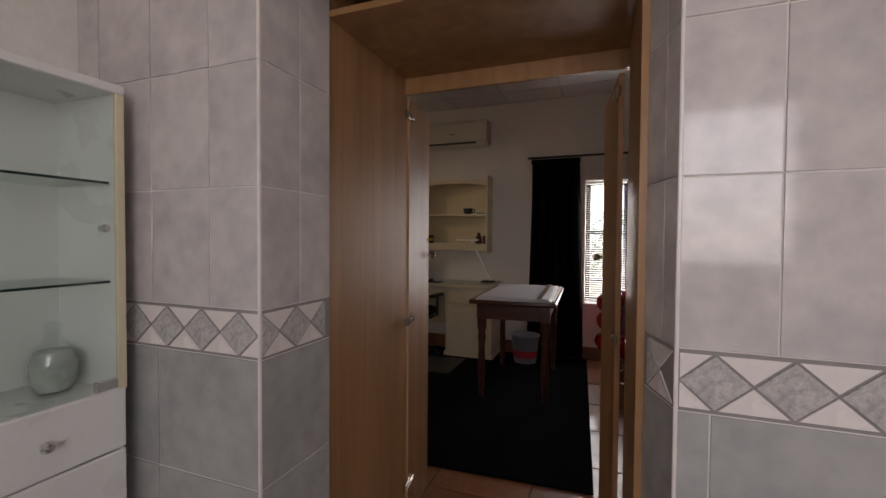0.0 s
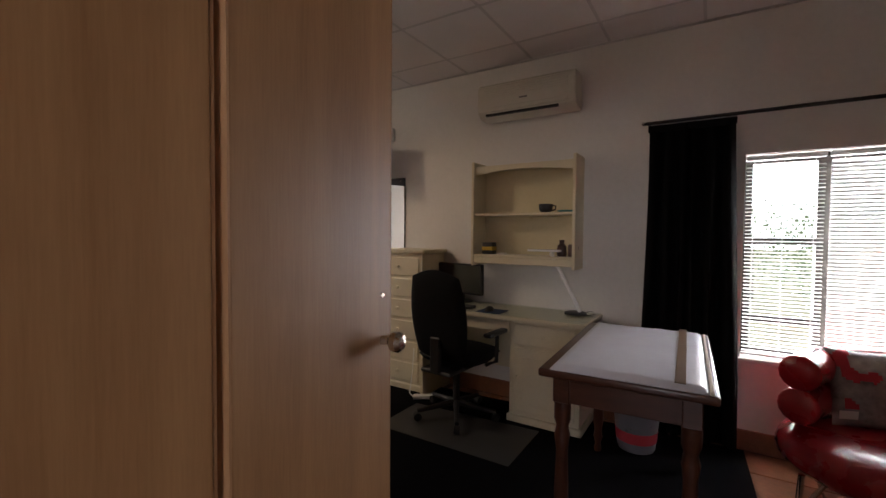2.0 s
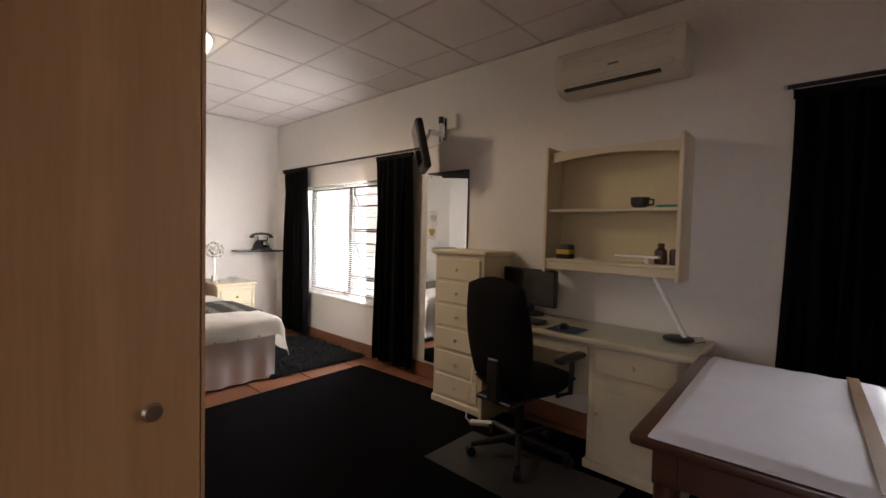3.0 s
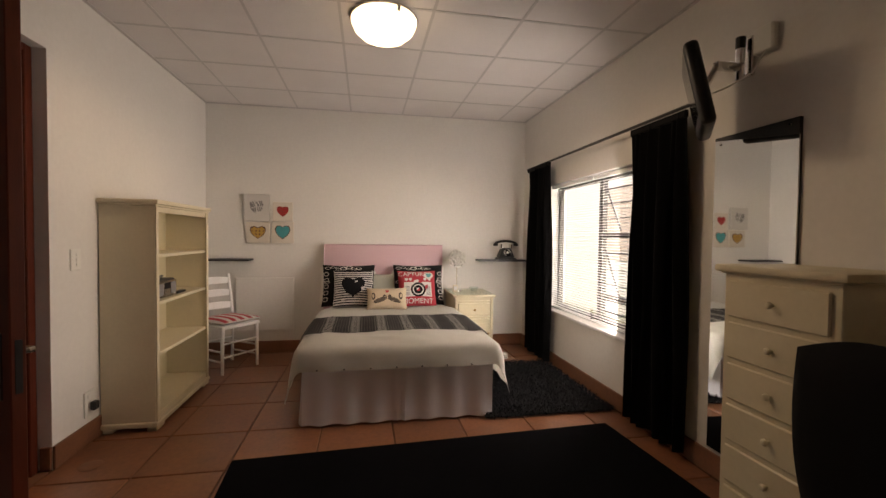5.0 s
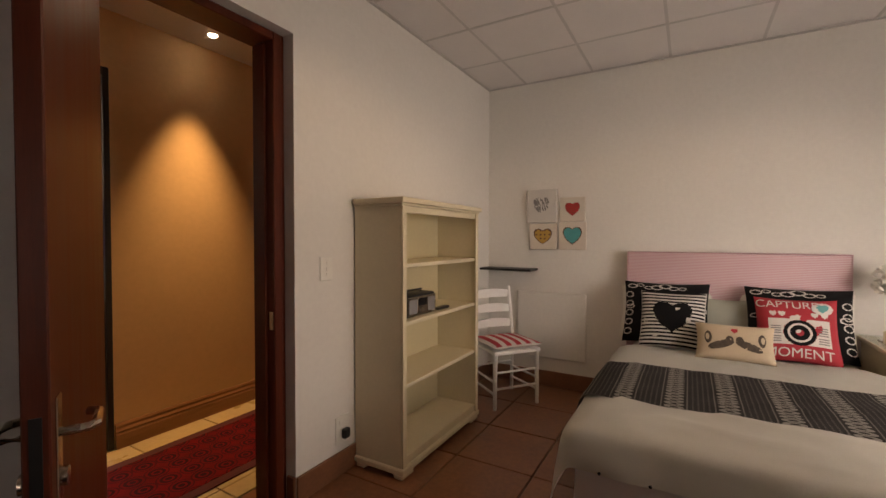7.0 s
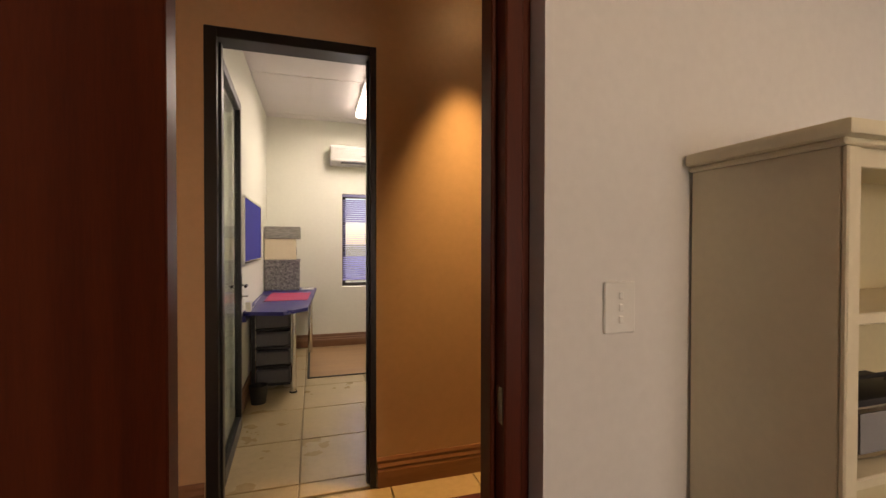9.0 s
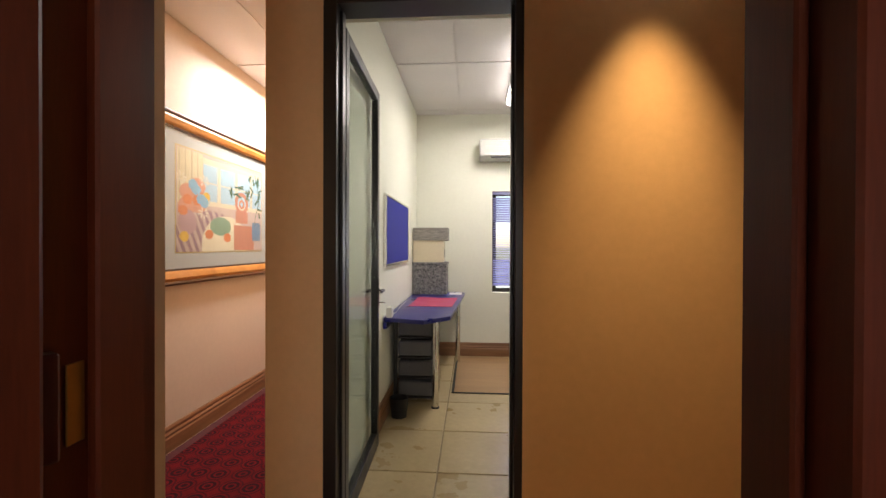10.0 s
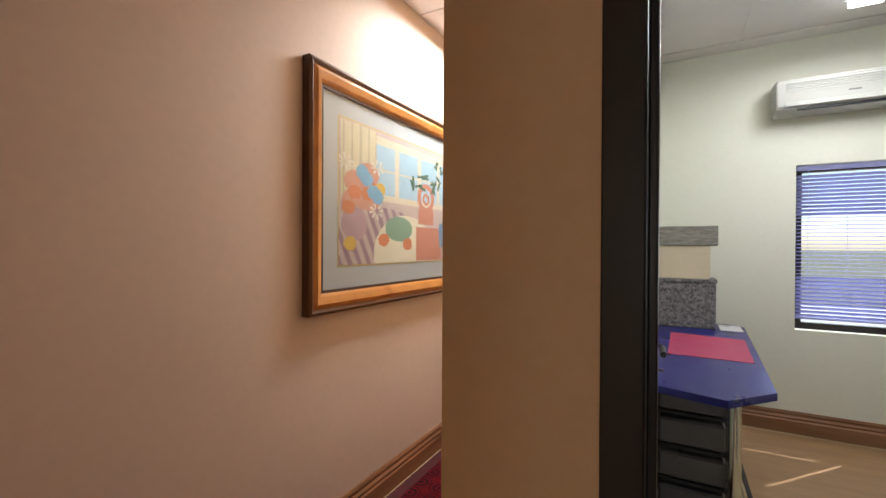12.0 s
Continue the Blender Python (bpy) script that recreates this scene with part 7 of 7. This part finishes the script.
part("wall_batten", bx(-2.625, -5.49, 0.655, -2.600, -3.70, 0.6995), M_BLUE, od)
M_PINKM = material("pink_plastic", (0.45, 0.05, 0.13), 0.5, var=0.06, scale=8)
single("desk_mat", outline(bm_new(), [(-2.69, -4.31), (-3.06, -4.30), (-3.09, -4.90), (-2.70, -4.96)], 0.7305, 0.733), M_PINKM, "pink plastic mat on the blue desk", "desk mat")
M_DRAWER = material("smoky_plastic", (0.10, 0.10, 0.11), 0.3, var=0.15, scale=8)
dt = thing("drawer_tower", "black wheeled tower of smoky plastic drawers", "drawer tower", m=pose(-2.79, -4.16, 0))
for x in (-0.15, 0.15):
    for y in (-0.17, 0.17):
        p_ = part("post", bx(x - 0.014, y - 0.014, 0.035, x + 0.014, y + 0.014, 0.66, 0.003), M_BLACK, dt)
        part("castor", rod(bm_new(), (x - 0.012, y, 0.018), (x + 0.012, y, 0.018), 0.018), M_BLACK, p_)
for k in range(4):
    z = 0.06 + k * 0.155
    part("shelf_frame", bx(-0.135, -0.155, z, 0.135, 0.155, z + 0.014, 0.002), M_BLACK, dt)
    if k < 4:
        d = part("drawer", bx(-0.132, -0.15, z + 0.02, 0.132, 0.16, z + 0.135, 0.01), M_DRAWER, dt)
        part("drawer_pull", bx(-0.16, -0.05, z + 0.09, -0.1325, 0.05, z + 0.11, 0.006), M_DRAWER, d)
M_MARBLEBOX = material("black_white_pebble_print", (0.30, 0.29, 0.28), 0.6, var=0.3, scale=30, grain=60, second=(0.06, 0.06, 0.06), mix=0.4, bump=0.05)
M_WOODBOX = material("grey_driftwood_print", (0.40, 0.38, 0.33), 0.6, var=0.3, scale=14, stretch=(1, 1, 8), second=(0.12, 0.11, 0.10), mix=0.5, bump=0.05)
bxs = thing("storage_box", "pebble patterned black and grey storage box", "box", "stacked storage boxes")
part("carton", bx(-2.965, -5.45, 0.7305, -2.605, -5.20, 1.045, 0.004), M_MARBLEBOX, bxs)
part("lid", bx(-2.972, -5.457, 1.0455, -2.60, -5.193, 1.07, 0.004), M_MARBLEBOX, bxs)
bxs = thing("storage_box", "plain cream storage box in the stack", "box", "stacked storage boxes")
part("carton", bx(-2.93, -5.44, 1.0705, -2.605, -5.21, 1.30, 0.004), M_CREAM, bxs)
part("end_label", bx(-2.9312, -5.38, 1.12, -2.9302, -5.30, 1.2), M_GREYC, bxs)
bxs = thing("storage_box", "driftwood patterned storage box lid on the stack", "box", "stacked storage boxes")
part("carton", bx(-2.975, -5.45, 1.3005, -2.605, -5.20, 1.435, 0.004), M_WOODBOX, bxs)
bk2 = single("papers", bx(-3.12, -5.40, 0.7305, -2.99, -5.18, 0.738, 0.001), M_WHITE, "white papers beside the boxes on the blue desk", "papers")
pn2 = thing("wireless_router", "small white box with keys on the blue desk", "router", m=pose(-2.64, -3.75, 0.7305))
part("box_body", bx(-0.02, -0.035, 0, 0.02, 0.035, 0.075, 0.005), M_WHITEP, pn2)
part("cord", tube(bm_new(), [(0.0, -0.035, 0.01), (-0.01, -0.2, 0.004), (0.01, -0.5, 0.004), (0.015, -0.9, 0.004)], 0.003, 6), M_WHITEP, pn2)
nb = thing("notice_board", "blue felt notice board with a silver frame", "notice board")
part("felt", bx(-2.612, -4.79, 1.11, -2.597, -3.75, 1.60), M_FELT, nb)
for a in ((-4.81, 1.09, -3.73, 1.109), (-4.81, 1.601, -3.73, 1.62)):
    part("frame", bx(-2.618, a[0], a[1], -2.596, a[2], a[3], 0.003), M_CHROME, nb)
for y in (-4.81, -3.749):
    part("frame", bx(-2.618, y, 1.1095, -2.596, y + 0.019, 1.6005, 0.003), M_CHROME, nb)
air_conditioner("air_conditioner", -4.10, -3.31, -5.572, 1, 2.19, 2.415, M_ACGREY, "white split air conditioner high on the office wall")
ft = thing("fluorescent_light", "lit fluorescent fitting on the office ceiling", "ceiling light")
part("tray", bx(-3.73, -5.04, 2.69, -3.56, -3.80, 2.724, 0.004), M_WHITE, ft)
part("diffuser", bx(-3.72, -5.03, 2.645, -3.57, -3.81, 2.6895, 0.010, 2), glow("lit_diffuser", (1.0, 0.98, 0.93), 7), ft, "glowing white diffuser")
M_BAMBOO = wave_wood("pale_wood_mat", (0.30, 0.17, 0.08), (0.42, 0.26, 0.13), 0.4, stretch=(0.6, 6, 6), scale=2)
fm = thing("floor_mat", "wood patterned floor mat with dark edging", "floor mat")
part("mat_sheet", bx(-4.70, -5.50, 0.001, -3.08, -4.335, 0.006), M_BAMBOO, fm)
part("edge_binding", bx(-4.72, -4.334, 0.001, -3.058, -4.315, 0.0075), M_BLACK, fm)
part("edge_binding", bx(-3.079, -5.50, 0.001, -3.058, -4.3345, 0.0075), M_BLACK, fm)
os_ = thing("light_switch", "white light switch on the short office wall", "light switch", m=pose(-3.4898, -3.12, 1.08, 90, 0, 90))
part("plate", bx(-0.04, -0.06, 0, 0.04, 0.06, 0.008, 0.003), M_WHITEP, os_)
part("rocker", bx(-0.012, -0.016, 0.0081, 0.012, 0.016, 0.013, 0.003), M_WHITEP, os_)
wbn = single("waste_bin", lathe(bm_new(), [(0.0, 0), (0.055, 0), (0.07, 0.14), (0.067, 0.14), (0.052, 0.008), (0.0, 0.006)], 18, pose(-2.70, -3.80, 0.0)), M_BLACK, "small black bin under the blue desk", "bin")

# ---------------------------------------------------------------- outside
M_GROUND = material("dry_lawn", (0.16, 0.15, 0.08), 0.95, var=0.3, scale=2, grain=30)
gm = bm_new()
for x0, x1, y0, y1 in ((-400, 400, 2.62, 400), (-400, 400, -400, -6.3), (-400, -8.5, -6.3, 2.62), (2.4, 400, -6.3, 2.62)):
    vs = [gm.verts.new(p) for p in ((x0, y0, -0.15), (x1, y0, -0.15), (x1, y1, -0.15), (x0, y1, -0.15))]
    gm.faces.new(vs)
setting("ground", gm, M_GROUND, "dry garden ground round the house", "ground")
# Added pale slab, sunlit so the gaps of the office blind look bright.
setting("pavement", bx(-9, -16, -0.16, 3, -6.3, -0.14), material("pale_bright_slab", (0.58, 0.55, 0.50), 0.85, var=0.15, scale=3, grain=40, bump=0.3), "unseen pale slab added to brighten the gaps of the office blind", "pavement")
M_FACE = material("pale_pink_facebrick", (0.72, 0.59, 0.52), 0.85, var=0.2, scale=8, grain=30, bump=0.3)
M_MAROON = material("maroon_chair_cloth", (0.16, 0.012, 0.025), 0.9, var=0.15, scale=6, grain=220, bump=0.3)
rd = thing("office_chair", "maroon cloth office chair on black castors", "office chair", m=pose(-4.287, -5.173, 0.0095, 0, 0, 105))
part("backrest", padded(0.44, 0.50, 0.09, pose(0, -0.21, 0.74, 97, 0, 0)), M_MAROON, rd, smooth=60)
part("seat", padded(0.48, 0.46, 0.10, pose(0, 0.02, 0.46)), M_MAROON, rd, smooth=60)
part("back_bracket", bx(-0.03, -0.245, 0.38, 0.03, -0.215, 0.60, 0.008), M_BLACK, rd)
part("seat_plate", bx(-0.10, -0.245, 0.385, 0.10, 0.10, 0.408, 0.005), M_BLACK, rd)
part("gas_column", rod(bm_new(), (0, 0, 0.09), (0, 0, 0.39), 0.024), M_BLACK, rd)
for k in range(5):
    a = 2 * math.pi * k / 5 + 0.2
    l = part("base_spoke", rod(bm_new(), (0.02 * math.cos(a), 0.02 * math.sin(a), 0.10), (0.27 * math.cos(a), 0.27 * math.sin(a), 0.062), 0.021, 0.013), M_BLACK, rd)
    part("castor", rod(bm_new(), (0.27 * math.cos(a) - 0.02 * math.sin(a), 0.27 * math.sin(a) + 0.02 * math.cos(a), 0.027), (0.27 * math.cos(a) + 0.02 * math.sin(a), 0.27 * math.sin(a) - 0.02 * math.cos(a), 0.027), 0.026, n=14), M_BLACK, l)

M_HAZE = glow("bright_sky_backdrop", (0.92, 0.96, 1.0), 1.0)
setting("backdrop", bx(-60, 60, -1, 60, 60.2, 30), M_HAZE, "bright hazy sky beyond the garden", "backdrop")
gw = tagged(new("garden_wall"), "pale pink brick garden wall outside the window", "garden wall", kind="structure")
part("core", bx(-16, 5.0, -0.15, -1.9, 5.18, 2.5), M_TILEGROUT, gw)
setting("roof", bx(-8.6, -6.5, 2.86, 2.5, 2.9, 2.98), M_CEIL, "flat roof over the rooms", "roof")


def shrub(x, y, r, h, seed):
    rs = random.Random(seed)
    s = thing("shrub", "green garden shrub outside the window", "shrub", "garden shrubs")
    st_ = bm_new()
    for k in range(5):
        a = rs.uniform(0, 6.28)
        rod(st_, (x, y, -0.15), (x + math.cos(a) * r * 0.5, y + math.sin(a) * r * 0.5, h * 0.6), 0.03, 0.01, 6)
    part("stems", st_, M_BROWNP, s)
    bm = bm_new()
    for _ in range(1300):
        v = Vector((rs.gauss(0, 1), rs.gauss(0, 1), rs.gauss(0, 1))).normalized() * rs.uniform(0.45, 1.0)
        c = Vector((x + v.x * r, y + v.y * r, h * 0.5 + v.z * h * 0.5))
        q = Euler((rs.uniform(0, 6), rs.uniform(0, 6), rs.uniform(0, 6))).to_matrix()
        l = rs.uniform(0.06, 0.12)
        pv = [bm.verts.new(c + q @ Vector(p)) for p in ((0, 0, 0), (l * 0.5, l * 0.22, 0.01), (l, 0, 0), (l * 0.5, -l * 0.22, 0.01))]
        bm.faces.new(pv)
    part("leaves", bm, M_LEAF, s, smooth=None)


M_LEAF = material("shrub_leaf", (0.09, 0.13, 0.05), 0.5, var=0.4, scale=3, grain=20, bump=0)
for x, y, r, h, sd in ((-0.4, 9.4, 1.0, 1.9, 1), (1.6, 9.6, 1.1, 2.2, 2), (0.6, 11.5, 1.4, 2.3, 3), (-1.2, 11, 1.2, 2.0, 4)):
    shrub(x, y, r, h, sd)

# ---------------------------------------------------------------- pieces: tiles and bricks
def shared_box(name, sx, sy, sz, mat_, bevel=0.003):
    bm = bx(-sx / 2, -sy / 2, 0, sx / 2, sy / 2, sz, bevel)
    bmesh.ops.recalc_face_normals(bm, faces=bm.faces)
    me = bpy.data.meshes.new(name)
    bm.to_mesh(me)
    bm.free()
    me.materials.append(mat_)
    return me


def lay(parent, name, x0, x1, y0, y1, z, px, py, step_x, step_y, gap, mat_, t=0.012, skip=None):
    """Floor tiles on a grid through (px, py), cut at the walls."""
    cache = {}
    xs = sorted({x0, x1, *[px + step_x * k for k in range(-60, 60) if x0 + 0.02 < px + step_x * k < x1 - 0.02]})
    ys = sorted({y0, y1, *[py + step_y * k for k in range(-60, 60) if y0 + 0.02 < py + step_y * k < y1 - 0.02]})
    for a, b in zip(xs, xs[1:]):
        for c, d in zip(ys, ys[1:]):
            if skip and skip((a + b) / 2, (c + d) / 2):
                continue
            key = (round(b - a, 3), round(d - c, 3))
            if key not in cache:
                cache[key] = shared_box(name, b - a - gap, d - c - gap, t - 0.001, mat_)
            o = new(name, cache[key])
            o.matrix_basis = pose((a + b) / 2, (c + d) / 2, z + random.uniform(-0.0006, 0.0006), random.uniform(-0.06, 0.06), random.uniform(-0.06, 0.06), 0)
            o.parent = parent


OB = bpy.data.objects
lay(OB["floor"], "tile", WX0 + 0.014, WX1 - 0.005, WY0 + 0.002, WY1 - 0.014, -0.0115, -3.92, -0.14, 0.468, 0.455, 0.009, M_TERRA)
lay(OB["floor_hall"], "tile", -5.2, -2.60, -5.55, -2.39, -0.0115, -3.04, -3.05, 0.53, 0.53, 0.007, M_CREAMTILE)
lay(OB["floor_hall"], "tile", -8.3, -1.0, -2.37, -1.32, -0.0115, -3.04, -2.05, 0.45, 0.6, 0.007, M_CREAMTILE)
lay(OB["floor_hall"], "tile", -2.39, -1.41, -6.1, -2.38, -0.0115, -1.9, -3.0, 0.45, 0.6, 0.007, M_CREAMTILE)
lay(OB["floor_hall"], "tile", -8.3, -6.2, -5.9, -2.39, -0.0115, -7.0, -3.05, 0.53, 0.53, 0.007, M_CREAMTILE)


def wall_tile(parent, w, h, m, mat_, cache, name="tile"):
    key = (round(w, 3), round(h, 3), mat_.name)
    if key not in cache:
        cache[key] = shared_box(name, w - 0.0035, h - 0.0035, 0.0028, mat_, 0.0008)
    o = new(name, cache[key])
    o.matrix_basis = m
    o.parent = parent


def tri_mesh(name, pts, mat_, t=0.0025):
    bm = outline(bm_new(), pts, 0, t)
    bmesh.ops.recalc_face_normals(bm, faces=bm.faces)
    me = bpy.data.meshes.new(name)
    bm.to_mesh(me)
    bm.free()
    me.materials.append(mat_)
    return me


DW, DH = 0.118, 0.104
g_ = 0.0035
DIAMOND = tri_mesh("diamond_tile", [(-DW / 2 + g_, 0), (0, -DH / 2 + g_), (DW / 2 - g_, 0), (0, DH / 2 - g_)], M_STONE, 0.004)
TRI_U = tri_mesh("triangle_tile", [(-DW / 2 + g_ * 1.6, DH / 2 - 0.002), (0, g_), (DW / 2 - g_ * 1.6, DH / 2 - 0.002)], M_WHITETILE)
TRI_D = tri_mesh("triangle_tile", [(-DW / 2 + g_ * 1.6, -DH / 2 + 0.002), (DW / 2 - g_ * 1.6, -DH / 2 + 0.002), (0, -g_)], M_WHITETILE)
hd = DW / 2 - g_ * 1.6
TRI_UR = tri_mesh("triangle_tile", [(0.003, DH / 2 - 0.002), (0.003, g_), (hd, DH / 2 - 0.002)], M_WHITETILE)
TRI_UL = tri_mesh("triangle_tile", [(-hd, DH / 2 - 0.002), (-0.003, g_), (-0.003, DH / 2 - 0.002)], M_WHITETILE)
TRI_DR = tri_mesh("triangle_tile", [(0.003, -DH / 2 + 0.002), (hd, -DH / 2 + 0.002), (0.003, -g_)], M_WHITETILE)
TRI_DL = tri_mesh("triangle_tile", [(-hd, -DH / 2 + 0.002), (-0.003, -DH / 2 + 0.002), (-0.003, -g_)], M_WHITETILE)
HALF_R = tri_mesh("half_diamond_tile", [(0, -DH / 2 + g_), (DW / 2 - g_, 0), (0, DH / 2 - g_)], M_STONE, 0.004)
HALF_L = tri_mesh("half_diamond_tile", [(0, -DH / 2 + g_), (0, DH / 2 - g_), (-DW / 2 + g_, 0)], M_STONE, 0.004)
M_BGROUT = material("dark_border_grout", (0.28, 0.26, 0.25), 0.9, var=0.1, scale=10)


def tiled(parent, length, m, phase_top, phase_low, phase_d, z_max=2.6, dz=0.0):
    """One tiled face: local x along the wall, y up, z out of the wall."""
    cache = {}
    part("border_bed", bx(0, 0.908 + dz, 0, length, 1.022 + dz, 0.0015), M_BGROUT, parent).matrix_basis = m

    def run(phase, w, z0, z1, mat_):
        xs = [0, *[phase + w * k for k in range(-20, 40) if 0.012 < phase + w * k < length - 0.012], length]
        for a, b in zip(xs, xs[1:]):
            wall_tile(parent, b - a, z1 - z0, m @ pose((a + b) / 2, (z0 + z1) / 2, 0.0002), mat_, cache)
    z = 1.023 + dz
    while z < z_max - 0.02:
        top = min(z + 0.285 - (dz if z < 1.1 else 0.0), z_max)
        run(phase_top, 0.20, z, top, M_MARBLE)
        z = top
    z = 0.907 + dz
    while z > 0.02:
        run(phase_low, 0.33, max(z - 0.305, 0), z, M_MARBLE_D)
        z -= 0.305
    x = phase_d
    while x < length - DW * 0.45:
        if x > DW * 0.45:
            o = new("diamond_tile", DIAMOND)
            o.matrix_basis, o.parent = m @ pose(x, 0.965 + dz, 0.0016), parent
        elif x > -0.005:
            o = new("half_diamond_tile", HALF_R)
            o.matrix_basis, o.parent = m @ pose(x + 0.001, 0.965 + dz, 0.0016), parent
        x += DW
    if x < length - 0.005:
        o = new("half_diamond_tile", HALF_L)
        o.matrix_basis, o.parent = m @ pose(x, 0.965 + dz, 0.0016), parent
    x = phase_d - DW / 2
    while x < length + 0.02:
        whole, first, last = x - DW / 2 > -0.01 and x + DW / 2 < length + 0.01, -0.02 < x <= DW / 2 - 0.01, x + DW / 2 >= length + 0.01
        for me, a, b in ((TRI_U, TRI_UR, TRI_UL), (TRI_D, TRI_DR, TRI_DL)):
            if whole or first or last:
                o = new("triangle_tile", me if whole else (a if first else b))
                o.matrix_basis, o.parent = m @ pose(x, 0.965 + dz, 0.0016), parent
        x += DW


wbn_ = OB["wall_bath_north"]
YB = -1.255
# faces: left of the passage, right of it, and the two reveals
tiled(wbn_, 0.64, pose(-1.24, YB, 0, 90, 0, 0), 0.09, 0.31, 0.109)
wbr_ = OB["wall_bath_north_2"]
tiled(wbr_, 1.33, pose(0.263, YR, 0, 90, 0, 0), 0.156, 0.056, 0.062, dz=-0.03)
tiled(wbn_, 0.262, pose(-0.60, YB, 0, 90, 0, 90), 0.135, 0.3, 0.0, 1.88)
tiled(wbr_, 0.144, pose(0.222, -0.990, 0, 90, 0, -73.4), 0.09, 0.3, 0.025, 1.88, dz=-0.03)
part("reveal_backing", bx(-0.66, -1.033, 0, -0.6004, -0.9935, 1.88), M_TILEGROUT, wbn_)
part("reveal_backing", outline(bm_new(), [(0.2232, -0.9905), (0.2642, -1.1275), (0.33, -1.1275), (0.33, -0.9905)], 0, 1.88), M_TILEGROUT, wbr_)
part("corner_trim", bx(-0.6045, YB - 0.0045, 0, -0.5965, YB + 0.004, 1.88, 0.002), M_WHITETILE, wbn_)
part("corner_trim", bx(0.2595, YR - 0.0045, 0, 0.2675, YR + 0.004, 1.88, 0.002), M_WHITETILE, wbr_)

# garden wall bricks
BR = shared_box("brick", 0.222, 0.02, 0.073, M_FACE, 0.004)
k = 0
for row in range(12, 28):
    for col in range(22):
        o = new("brick", BR)
        x = -8.4 + col * 0.232 + (row % 2) * 0.116
        o.matrix_basis = pose(x, 4.985, -0.12 + row * 0.083)
        o.parent = gw
